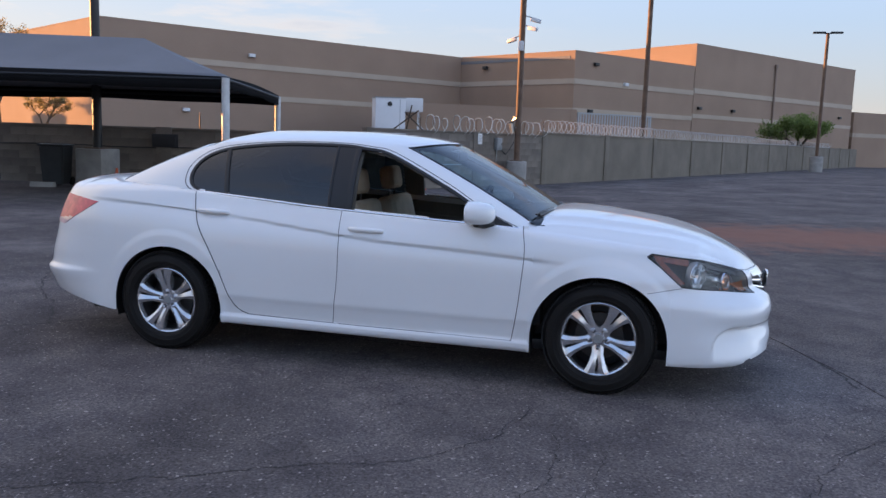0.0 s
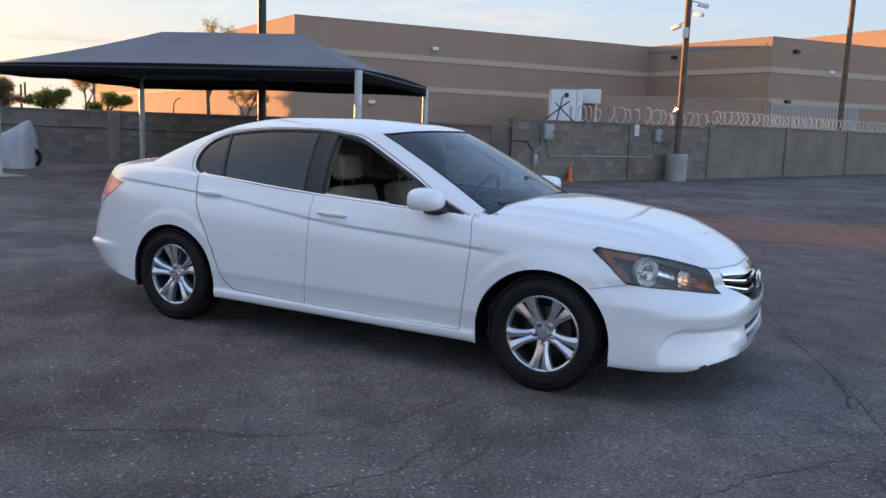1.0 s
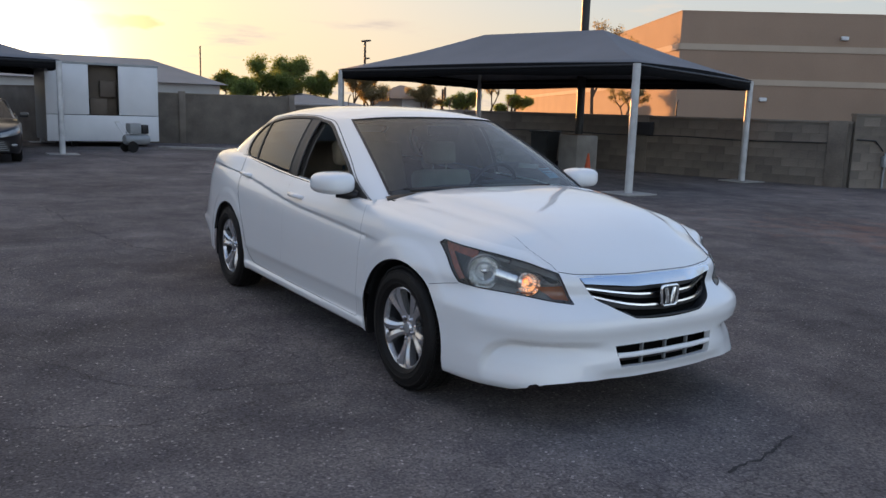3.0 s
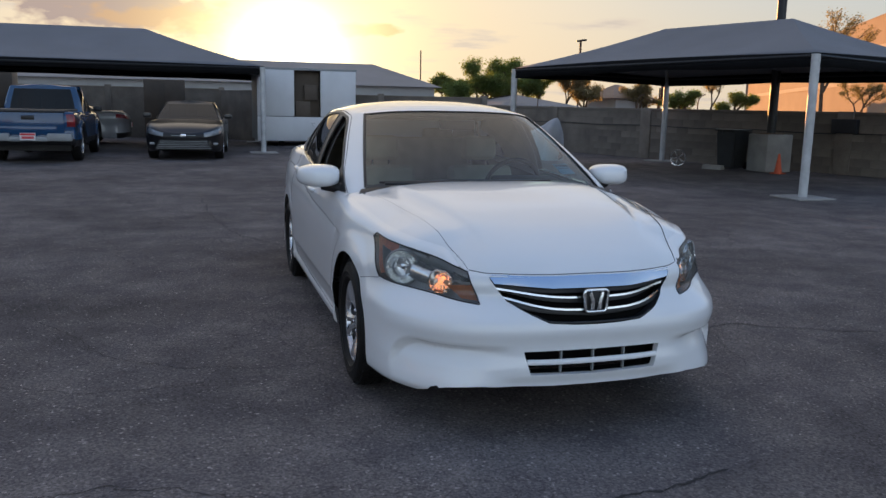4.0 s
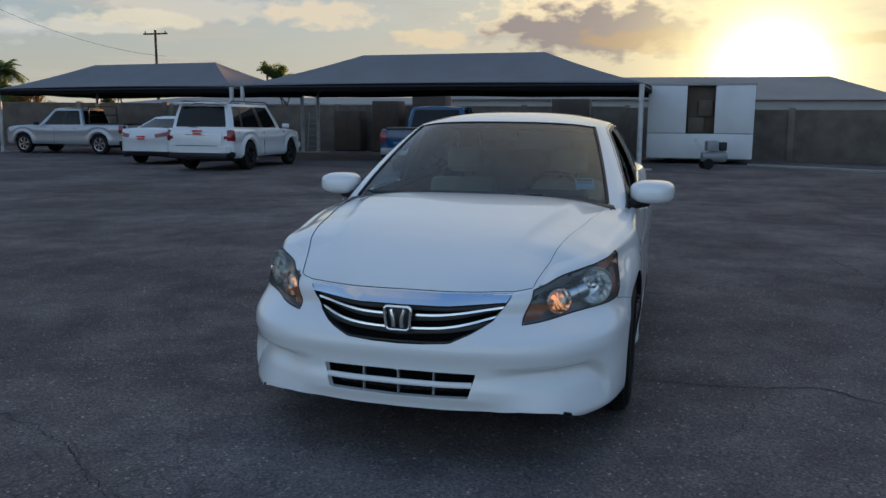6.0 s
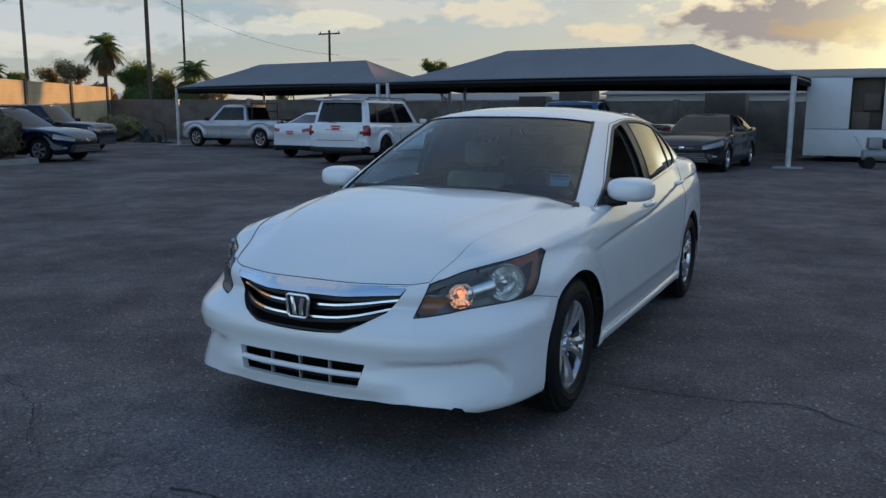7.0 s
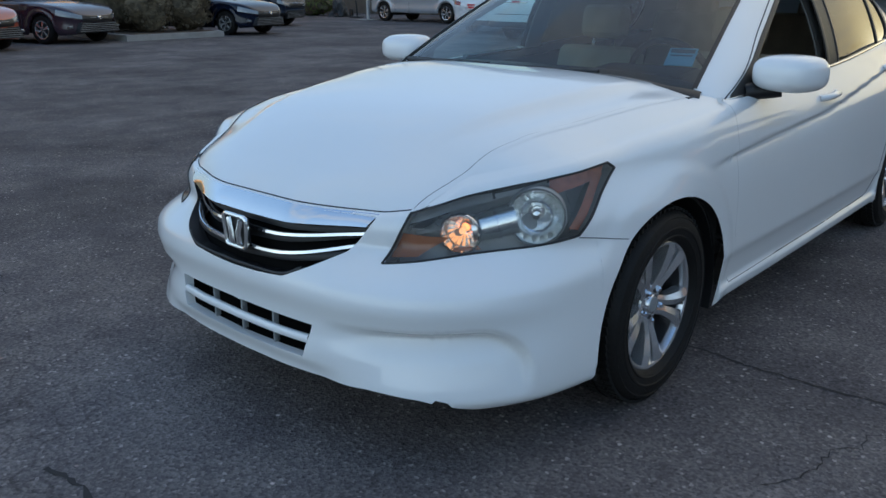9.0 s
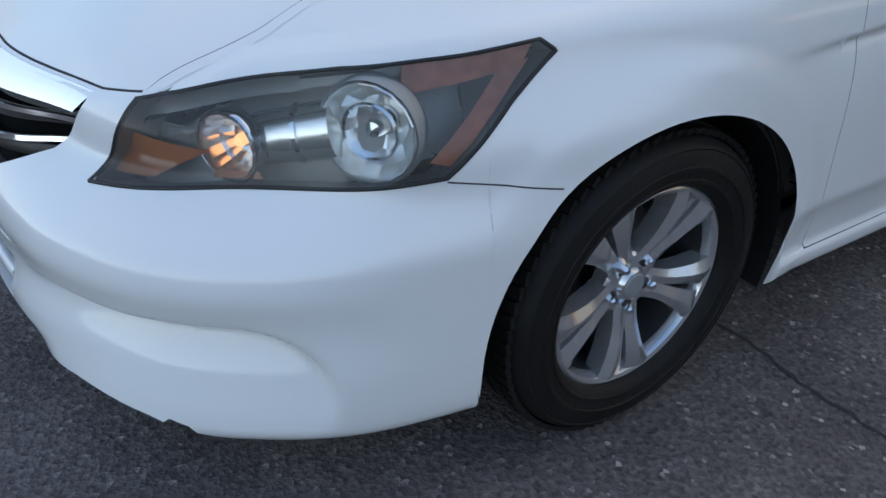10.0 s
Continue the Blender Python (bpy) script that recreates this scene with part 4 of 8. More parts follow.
sc_ = (Sg[:-1, :-1] + Sg[1:, 1:]) / 2
zc_ = (Zg[:-1, :-1] + Zg[1:, 1:] + Zg[:-1, 1:] + Zg[1:, :-1]) / 4
xc_ = (Pg[:-1, :-1, 0] + Pg[1:, 1:, 0]) / 2
t_grid = np.full(sc_.shape, "quarter_panel", object)
t_grid[xc_ > .5] = "fender"
t_grid[(xc_ < 1.0) & (xc_ > -1.0) & (zc_ < .285)] = "sill"
t_grid[inside(F_DOOR, xc_, zc_)] = "front_door"
t_grid[inside(R_DOOR, xc_, zc_)] = "rear_door"
t_grid[(sc_ < s_at_x(1.745)) & (zc_ < .652 - .10 * np.clip((xc_ < 1.86) * (1.86 - xc_), 0, 1))] = "front_bumper"
t_grid[(sc_ < s_near(2.2, .47, .66))] = "front_bumper"
t_grid[(xc_ < -1.70) & (zc_ < .70)] = "rear_bumper"
t_grid[inside(HL, sc_, zc_)] = "headlamp"
t_grid[inside(UG, sc_, zc_)] = "grille"
t_grid[inside(LG, sc_, zc_)] = "lower_grille"
t_grid[inside(TL, sc_, zc_)] = "tail_lamp"


def snap_edges(tagnames, poly_):
    """Pulls the grid onto an outline, so that openings get clean edges."""
    m = np.isin(t_grid, tagnames)
    n, k = Sg.shape
    hit_in, hit_out = np.zeros((n, k), bool), np.zeros((n, k), bool)
    for di in (0, 1):
        for dj in (0, 1):
            hit_in[di:n - 1 + di, dj:k - 1 + dj] |= m
            hit_out[di:n - 1 + di, dj:k - 1 + dj] |= ~m
    A = np.array(poly_, float)
    Bq = np.roll(A, -1, 0)
    for i, j in zip(*np.where(hit_in & hit_out)):
        p = np.array([Sg[i, j], Zg[i, j]])
        d = Bq - A
        t = np.clip(((p - A) * d).sum(1) / ((d * d).sum(1) + 1e-12), 0, 1)
        q = A + d * t[:, None]
        e = np.linalg.norm(q - p, axis=1)
        g = int(np.argmin(e))
        if e[g] < .03:
            Sg[i, j], Zg[i, j] = (Sg[i, j] if i == 0 else q[g][0]), q[g][1]


for nm_, po_ in (("headlamp", HL), ("grille", UG), ("lower_grille", LG), ("tail_lamp", TL)):
    snap_edges([nm_], po_)
for nm_, po_ in (("front_door", F_DOOR), ("rear_door", R_DOOR)):
    snap_edges([nm_], [(s_at_x(x), z) for x, z in po_])
Pg = surf(Sg, Zg)
Pg[0, :, 1] = 0
Pg[-1, :, 1] = 0
edge_top = Pg[:, -1, :]
add_grid(Pg, lambda i, j: t_grid[i, j])


def cap(pts, zc, tagf, p=3.7, n=26, extra=None):
    """A crowned skin between the centre line and an edge curve (ordered along x)."""
    P = np.zeros((len(pts), n + 1, 3))
    for i, (x, y, z) in enumerate(pts):
        t = np.linspace(1, 0, n + 1)
        P[i, :, 0], P[i, :, 1] = x, y * t
        c = float(zc(x))
        P[i, :, 2] = c + (z - c) * t ** p
        if extra:
            P[i, :, 2] += extra(x, y * t)
    add_grid(P, lambda i, j: tagf(*((P[i, j] + P[i + 1, j + 1]) / 2)))
    return P


HOOD_SEAM = ([.8, 1.0, 1.3, 1.6, 1.9, 2.17, 2.3], [.77, .735, .69, .64, .585, .515, .49])


def hood_z(x):
    return interp(x, [.6, 1.03, 1.155, 1.6, 1.964, 2.18, 2.25, 2.30], [1.0, 1.008, 1.008, .968, .898, .808, .764, .722])


def hood_ridge(x, y):
    """The raised centre of the hood between two creases that fade forward."""
    r = interp(x, [1.0, 1.3, 1.7, 2.1], [.60, .56, .48, .40])
    f = smoothstep(1.0, 1.12, x) * (1 - smoothstep(1.75, 2.2, x))
    return f * (.011 * smoothstep(r + .022, r - .030, y) - .006 * np.exp(-((y - r - .05) / .045) ** 2))


def top_pts(sel):
    """Edge points thinned so that x falls steadily."""
    out_ = []
    for p in sel:
        if not out_ or out_[-1][0] - p[0] > .004:
            out_.append(tuple(p))
    return out_


front_edge = top_pts([p for p in edge_top if p[0] > .82])
front_edge[0] = (front_edge[0][0], .004, front_edge[0][2])
cap(front_edge, hood_z, lambda x, y, z: "hood" if (y < interp(x, *HOOD_SEAM) and x > 1.0) else ("cowl" if (x <= 1.0 and y < .74) else "fender"), n=64, extra=hood_ridge)


def deck_z(x):
    return interp(x, [-2.6, -2.5, -2.33, -2.07, -1.9, -1.4], [1.070, 1.076, 1.094, 1.112, 1.115, 1.12])


rear_edge = top_pts([p for p in edge_top if p[0] < -1.35])
cap(rear_edge, deck_z, lambda x, y, z: "boot_lid" if (y < .66 and x < -2.0) else "quarter_panel", 2.6)

# ---- greenhouse: base line, roof edge ----
GH = [((1.08, 0, .985), (.300, 0, 1.410)), ((1.06, .3, .982), (.285, .2, 1.409)), ((1.02, .55, .970), (.230, .42, 1.400)), ((.975, .725, .955), (.120, .562, 1.382)),
      ((.87, .822, .932), (.020, .606, 1.380)), ((.5, .838, .952), (-.150, .622, 1.392)), ((0, .832, .973), (-.40, .630, 1.398)), ((-.6, .820, 1.012), (-.75, .626, 1.390)),
      ((-1.25, .792, 1.050), (-1.10, .606, 1.368)), ((-1.60, .748, 1.072), (-1.225, .590, 1.338)), ((-1.83, .668, 1.080), (-1.305, .565, 1.322)), ((-1.89, .58, 1.080), (-1.325, .47, 1.342)),
      ((-1.905, .3, 1.088), (-1.335, .22, 1.358)), ((-1.91, 0, 1.090), (-1.337, 0, 1.364))]
for k in (8,):
    j = int(np.argmin(np.abs(edge_top[:, 0] - GH[k][0][0])))
    GH[k] = ((GH[k][0][0], float(edge_top[j][1]) - .002, float(edge_top[j][2]) - .001), GH[k][1])
NG = 300
GB, GT = spline([g[0] for g in GH], 900), spline([g[1] for g in GH], 900)
# both curves share the anchors' parameter
uaB = np.array([np.argmin(np.linalg.norm(GB - np.array(g[0]), axis=1)) for g in GH]) / 899
uaT = np.array([np.argmin(np.linalg.norm(GT - np.array(g[1]), axis=1)) for g in GH]) / 899
ka = np.arange(len(GH))
kk = np.linspace(0, len(GH) - 1, NG)
iB, iT = np.interp(kk, ka, uaB) * 899, np.interp(kk, ka, uaT) * 899
Bc = np.stack([np.interp(iB, np.arange(900), GB[:, k]) for k in range(3)], 1)
Tc = np.stack([np.interp(iT, np.arange(900), GT[:, k]) for k in range(3)], 1)
NV = 36
vv = np.linspace(0, 1, NV + 1)
tang = np.gradient((Bc + Tc) / 2, axis=0)
up = Tc - Bc
nrm = np.cross(up, tang)
nrm /= np.linalg.norm(nrm, axis=1)[:, None] + 1e-9
nrm *= np.sign((nrm * (np.stack([(Bc[:, 0] + .4) * .3, Bc[:, 1], np.full(NG, .3)], 1))).sum(1))[:, None]
bul = interp(kk, [0, 3, 5, 9, 10, 11, 13], [.022, .020, .030, .012, .012, .0, -.03])
Gg = Bc[:, None] + (Tc - Bc)[:, None] * vv[None, :, None] + nrm[:, None] * (bul[:, None] * (4 * vv * (1 - vv))[None] ** .8)[..., None]
Gg[0, :, 1] = 0
Gg[-1, :, 1] = 0

DLO = [(.86, .936), (.66, .951), (-.22, .991), (-.72, 1.024), (-1.20, 1.056), (-1.262, 1.085), (-1.285, 1.14), (-1.262, 1.215), (-1.18, 1.285), (-1.02, 1.332), (-.70, 1.366), (-.31, 1.374), (-.10, 1.357), (.07, 1.322), (.44, 1.148), (.66, 1.028)]
gx_ = (Gg[:-1, :-1, 0] + Gg[1:, 1:, 0]) / 2
gz_ = (Gg[:-1, :-1, 2] + Gg[1:, 1:, 2]) / 2
kg_ = ((kk[:-1] + kk[1:]) / 2)[:, None] + 0 * gx_
vg_ = ((vv[:-1] + vv[1:]) / 2)[None, :] + 0 * gx_
g_grid = np.full(gx_.shape, "roof", object)
side_ = (kg_ > 3.6) & (kg_ < 10)
dlo_ = inside(DLO, gx_, gz_) & side_
g_grid[(kg_ < 3.02) & (vg_ < .97)] = "windscreen"
g_grid[(kg_ > 10.5) & (vg_ < .95)] = "rear_window"
g_grid[dlo_] = "side_glass"
bp = dlo_ & (gx_ > -.285) & (gx_ < -.155)
g_grid[bp] = "b_pillar"
g_grid[dlo_ & ~bp & (gx_ > -.2)] = "open"
gh_base = len(verts)
add_grid(Gg, lambda i, j: g_grid[i, j])


def roof_z(x):
    return interp(x, [-1.5, -1.34, -1.18, -.86, -.34, .117, .30, .34], [1.35, 1.365, 1.412, 1.462, 1.468, 1.442, 1.410, 1.40])


roof_edge = []
for p in Gg[:, -1, :]:
    if not roof_edge or roof_edge[-1][0] - p[0] > .004:
        roof_edge.append(tuple(p))
cap(roof_edge, roof_z, lambda x, y, z: "roof", 2.8)

V = np.array(verts)
Q = np.array(quads)
# smooth normals over the whole skin, shared by all its panels
key = np.round(V * 400).astype(np.int64)
_, inv = np.unique(key, axis=0, return_inverse=True)
inv = inv.reshape(-1)
fn = np.cross(V[Q[:, 2]] - V[Q[:, 0]], V[Q[:, 3]] - V[Q[:, 1]])
cen = V[Q].mean(1)
ref = cen - np.array([-.2, 0, .55])
ref[:, 0] *= .25
flip = (fn * ref).sum(1) < 0
Q[flip] = Q[flip][:, ::-1]
fn[flip] *= -1
acc = np.zeros((inv.max() + 1, 3))
for k in range(4):
    np.add.at(acc, inv[Q[:, k]], fn)
VN = acc[inv]
VN /= np.linalg.norm(VN, axis=1)[:, None] + 1e-12
# the roof pillar flows into the rear quarter without a crease
top_ids = np.array([i * (NR + 1) + NR for i in range(len(CS))])
for i in range(NG):
    if 8.3 < kk[i] < 10.6:
        a = gh_base + i * (NV + 1)
        b = top_ids[int(np.argmin(((V[top_ids] - V[a]) ** 2).sum(1)))]
        if np.linalg.norm(V[a] - V[b]) < .04:
            mn = VN[a] + VN[b]
            VN[a] = VN[b] = mn / np.linalg.norm(mn)
tags = np.array(tags, object)

car = thing("sedan_car", Matrix(), "white four-door sedan with alloy wheels parked on asphalt", "car")


def skin(name, tag, side, material, parent, label="", offset=0.0, pred=None):
    """Cuts one panel out of the skin; side +1 left, -1 right, 0 both."""
    sel = np.where((tags == tag) if isinstance(tag, str) else np.isin(tags, tag))[0]
    if pred is not None:
        sel = sel[pred(cen[sel])]
    q = Q[sel]
    used, inv2 = np.unique(q.reshape(-1), return_inverse=True)
    inv2 = inv2.reshape(q.shape)
    P, N = V[used] + VN[used] * offset, VN[used]
    vs, ns, fs = [], [], []
    if side >= 0:
        vs.append(P), ns.append(N), fs.append(inv2)
    if side <= 0:
        M = np.array([1, -1, 1])
        fs.append(inv2[:, ::-1] + (len(P) if side == 0 else 0))
        vs.append(P * M), ns.append(N * M)
    P, N, F = np.concatenate(vs), np.concatenate(ns), np.concatenate(fs)
    me = bpy.data.meshes.new(name)
    me.from_pydata(P.tolist(), [], F.tolist())
    me.polygons.foreach_set("use_smooth", [True] * len(me.polygons))
    me.materials.append(material)
    me.update()
    if offset >= 0:
        me.normals_split_custom_set_from_vertices(N.tolist())
    ob = new(name, me)
    ob.parent = parent
    return tagged(ob, label=label)


hood = skin("hood", "hood", 0, M_WHITE, car)
skin("cowl", "cowl", 0, M_BLACKTRIM, car, "black plastic cowl")
bumper = skin("front_bumper", "front_bumper", 0, M_WHITE, car)
skin("rear_bumper", "rear_bumper", 0, M_WHITE, car)
skin("roof", "roof", 0, M_WHITE, car)
skin("boot_lid", "boot_lid", 0, M_WHITE, car)
skin("windscreen", "windscreen", 0, M_GLASS, car, "clear windscreen reflecting sky", -.004)
skin("rear_window", "rear_window", 0, M_TINT, car, "dark tinted rear window", -.004)
doors = {}
for sd, nm in ((1, "left"), (-1, "right")):
    skin("fender", "fender", sd, M_WHITE, car)
    skin("quarter_panel", "quarter_panel", sd, M_WHITE, car)
    skin("sill", "sill", sd, M_WHITE, car)
    fd = skin("front_door", "front_door", sd, M_WHITE, car, "white front door with its window lowered")
    rd = skin("rear_door", "rear_door", sd, M_WHITE, car)
    doors[sd] = (fd, rd)
    skin("door_lining", "front_door", sd, M_TANTRIM, fd, offset=-.05)
    skin("door_lining", "rear_door", sd, M_TANTRIM, rd, offset=-.05)
    skin("pillar_lining", "b_pillar", sd, M_TANTRIM, car, offset=-.035)
    skin("window", "side_glass", sd, M_TINT, rd, "dark tinted rear side window", -.004)
    skin("pillar_trim", "b_pillar", sd, M_BLACKTRIM, car)
    tl = skin("tail_lamp", "tail_lamp", sd, M_RED, car, "red tail lamp over a clear strip", .003, pred=lambda c: c[:, 2] > .825 + .10 * (c[:, 0] + 2.2))
    skin("reverse_lens", "tail_lamp", sd, M_REVERSE, tl, "pinkish clear reversing lens", .003, pred=lambda c: c[:, 2] <= .825 + .10 * (c[:, 0] + 2.2))
skin("headliner", "roof", 0, M_TANTRIM, car, offset=-.03)
for sd in (1, -1):
    for tg in ("quarter_panel", "fender"):
        skin("inner_shell", tg, sd, M_INTERIOR, car, offset=-.045, pred=lambda c: c[:, 2] > .45)


def ribbon(name, P, N, w, h, material, parent, label=""):
    """A thin raised strip that follows points P with normals N."""
    P, N = np.asarray(P, float), np.asarray(N, float)
    T = np.gradient(P, axis=0)
    B = np.cross(N, T)
    B /= np.linalg.norm(B, axis=1)[:, None] + 1e-9
    W = w if np.ndim(w) else np.full(len(P), w)
    sec = [(-.5, -.003), (-.5, h * .6), (-.3, h), (.3, h), (.5, h * .6), (.5, -.003)]
    vs = np.concatenate([P + B * (W * a)[:, None] + N * b for a, b in sec])
    n, fs = len(P), []
    for k in range(5):
        for i in range(n - 1):
            fs.append((k * n + i, k * n + i + 1, (k + 1) * n + i + 1, (k + 1) * n + i))
    return part_py(name, vs, fs, material, parent, label, sharp=50)


def skin_path(pts, n=60, close=False):
    """Points and normals on the body side for a list of (s, z)."""
    q = spline([(a, b, 0) for a, b in (list(pts) + [pts[0]] if close else pts)], n)
    s, z = q[:, 0], q[:, 1]
    P = surf(s, z)
    e = .004
    a, b = surf(s + e, z) - surf(s - e, z), surf(s, z + e) - surf(s, z - e)
    N = np.cross(b, a)
    N /= np.linalg.norm(N, axis=1)[:, None] + 1e-9
    x, y = out_n(s)
    N *= np.sign(N[:, 0] * x + N[:, 1] * y)[:, None]
    return P, N


def straight(pts, k=10):
    """Densifies a polyline, so that corners stay crisp."""
    o = []
    for a, b in zip(pts, pts[1:]):
        for t in np.linspace(0, 1, k, endpoint=False):
            o.append(tuple(np.array(a) * (1 - t) + np.array(b) * t))
    return o + [tuple(pts[-1])]


MIR = np.array([1, -1, 1])


def both(name, P, N, w, h, material, parents, label=""):
    ribbon(name, P, N, w, h, material, parents[0], label)
    ribbon(name, np.asarray(P) * MIR, np.asarray(N) * MIR, w, h, material, parents[1], label)


def side_path(pts_xz, n=60):
    return skin_path([(s_at_x(x), z) for x, z in pts_xz], n)


def stepped_gap(P, N, high, parents, w=.0045, h=.0022, rise=.030):
    """A shut line whose higher panel edge overlaps it: seen from the low side, hidden from the other. high: rough direction of the higher panel."""
    P, N = np.asarray(P, float), np.asarray(N, float)
    T = np.gradient(P, axis=0)
    B = np.cross(N, T)
    B /= np.linalg.norm(B, axis=1)[:, None] + 1e-9
    B *= np.sign((B * np.asarray(high, float)).sum(1))[:, None]
    n = len(P)
    for sgn, par in zip((1, -1), parents):
        mm = np.array([1, sgn, 1])
        fs = [(i, i + 1, n + i + 1, n + i) for i in range(n - 1)]
        V = np.concatenate([P + B * rise + N * .0002, P + N * h]) * mm
        k = n // 2
        up = np.dot(np.cross(V[k + 1] - V[k], V[n + k] - V[k]), N[k] * mm) > 0
        pe = part_py("panel_edge", V, fs if up else [f[::-1] for f in fs], M_WHITE, par)
        pe.data.normals_split_custom_set_from_vertices((np.concatenate([N, N]) * mm).tolist())
        part_py("panel_gap", np.concatenate([P + N * (h - .0002), P + N * .0006, P - B * w + N * .0006]) * mm, fs + [(n + a, n + b, n + c, n + d) for a, b, c, d in fs], M_GAP, par, smooth=False)


fdL, fdR, rdL, rdR = doors[1][0], doors[-1][0], doors[1][1], doors[-1][1]
stepped_gap(*side_path([(.935, .945), (.957, .83), (.953, .69), (.93, .45), (.902, .277)]), (1, 0, 0), (fdL, fdR))
stepped_gap(*side_path([(-.19, .985), (-.183, .61), (-.213, .283)]), (1, 0, 0), (fdL, fdR))
both("panel_gap", *side_path([(-1.215, 1.045), (-1.165, .871), (-1.026, .625), (-.908, .378), (-.85, .315), (-.79, .291)]), .006, .0012, M_GAP, (rdL, rdR))
both("panel_gap", *side_path([(.902, .278), (.3, .281), (-.213, .283), (-.79, .291)]), .004, .001, M_GAP, (fdL, fdR))
both("panel_gap", *skin_path([(HL[6][0], .648), (s_at_x(1.78), .636), (s_at_x(1.655), .612)], 16), .0026, .0008, M_GAP, (bumper, bumper))
# hood shut line
hx = np.linspace(1.05, 2.165, 60)
hy = interp(hx, *HOOD_SEAM)


def hood_pt(x, y):
    ex = np.interp(-x, [-p[0] for p in front_edge], [p[1] for p in front_edge])
    ez = np.interp(-x, [-p[0] for p in front_edge], [p[2] for p in front_edge])
    c = hood_z(x)
    return c + (ez - c) * np.clip(np.abs(y) / np.maximum(ex, .01), 0, 1) ** 3.7


hP = np.stack([hx, hy, hood_pt(hx, hy) + .0005], 1)
hN = np.stack([-(hood_pt(hx + .005, hy) - hood_pt(hx - .005, hy)) / .01, -(hood_pt(hx, hy + .005) - hood_pt(hx, hy - .005)) / .01, np.ones(60)], 1)
hN /= np.linalg.norm(hN, axis=1)[:, None]
stepped_gap(hP, hN, (0, 1, 0), (hood, hood), .0030, .0026, .016)
fe = np.array([p for p, s_ in zip(edge_top, CS) if s_ <= HL[1][0]])
ribbon("panel_gap", np.concatenate([fe[::-1] * MIR, fe[1:]]), np.tile([.8, 0, .6], (2 * len(fe) - 1, 1)), .005, .001, M_GAP, hood)


# window surround and belt strips
def gh_path(pts_xz):
    """Points on the greenhouse side for (x, z)."""
    P, N = [], []
    flat = Gg[60:250].reshape(-1, 3)
    for x, z in pts_xz:
        i = np.argsort((flat[:, 0] - x) ** 2 + (flat[:, 2] - z) ** 2)[:12]
        A = np.stack([np.ones(12), flat[i, 0] - x, flat[i, 2] - z], 1)
        c = np.linalg.lstsq(A, flat[i, 1], rcond=None)[0]
        P.append((x, float(c[0]), z))
        n_ = np.array([-c[1], 1.0, -c[2]])
        N.append(n_ / np.linalg.norm(n_))
    return np.array(P), np.array(N)


dl = spline([(x, z, 0) for x, z in DLO[4:] + [DLO[0]]], 120)[:, :2]
both("window_seal", *gh_path(dl), .022, .004, M_BLACKTRIM, (car, car), "black window surround seal")
dl2 = spline([(x, z, 0) for x, z in [(-1.215, 1.035), (-1.30, 1.075), (-1.325, 1.14), (-1.30, 1.225), (-1.205, 1.303), (-1.03, 1.350), (-.70, 1.382), (-.31, 1.389), (-.08, 1.372), (.09, 1.337), (.46, 1.163), (.70, 1.025), (.92, .925)]], 120)[:, :2]
both("panel_gap", *gh_path(dl2), .005, .0015, M_GAP, (car, car))
blt = spline([(x, z, 0) for x, z in [(.90, .929), (.66, .943), (-.22, .983), (-.72, 1.016), (-1.21, 1.048)]], 60)[:, :2]
both("belt_moulding", *gh_path(blt), .014, .006, M_CHROME, (car, car), "bright belt moulding")
both("glass_divider", *gh_path(straight([(-1.0, 1.045), (-1.055, 1.322)], 20)), .030, .003, M_BLACKTRIM, (rdL, rdR))
both("pillar_edge", *gh_path(straight([(-.150, .99), (-.150, 1.362)], 24)), .036, .004, M_BLACKTRIM, (fdL, fdR))
pe_P, pe_N = gh_path(straight([(-.150, .99), (-.150, 1.362)], 24))
both("pillar_lining_edge", pe_P - pe_N * .038, -pe_N, .050, .004, M_TANTRIM, (car, car))
both("pillar_edge", *gh_path(straight([(-.285, .996), (-.288, 1.368)], 24)), .016, .004, M_BLACKTRIM, (rdL, rdR))
# screen edges
for k0, mt, w in ((3.02, M_BLACKTRIM, .016), (10.5, M_BLACKTRIM, .014)):
    i = int(np.argmin(np.abs(kk - k0)))
    both("screen_edge", Gg[i, 1:-1] + nrm[i] * .001, np.tile(nrm[i], (NV - 1, 1)), w, .003, mt, (car, car), "black screen edge band")
top_i = [i for i in range(NG) if kk[i] < 3.05]
tp = np.array([Gg[i, -2] for i in top_i])
tn = np.tile([.35, 0, .93], (len(tp), 1))
ribbon("screen_edge", np.concatenate([tp[::-1] * MIR, tp[1:]]), np.concatenate([tn, tn[1:]]), .009, .0015, M_BLACKTRIM, car, "black screen edge band")

# black plastic strip and vented ends at the foot of the screen
cw = np.array([Gg[i, 0] + np.array([.022, 0, -.004]) for i in range(NG) if kk[i] < 3.3])
cn_ = np.tile([.45, 0, .89], (len(cw), 1))
ribbon("cowl_strip", np.concatenate([cw[::-1] * MIR, cw[1:]]), np.concatenate([cn_, cn_[1:]]), .062, .012, M_BLACKTRIM, car, "black vented strip at the foot of the windscreen")

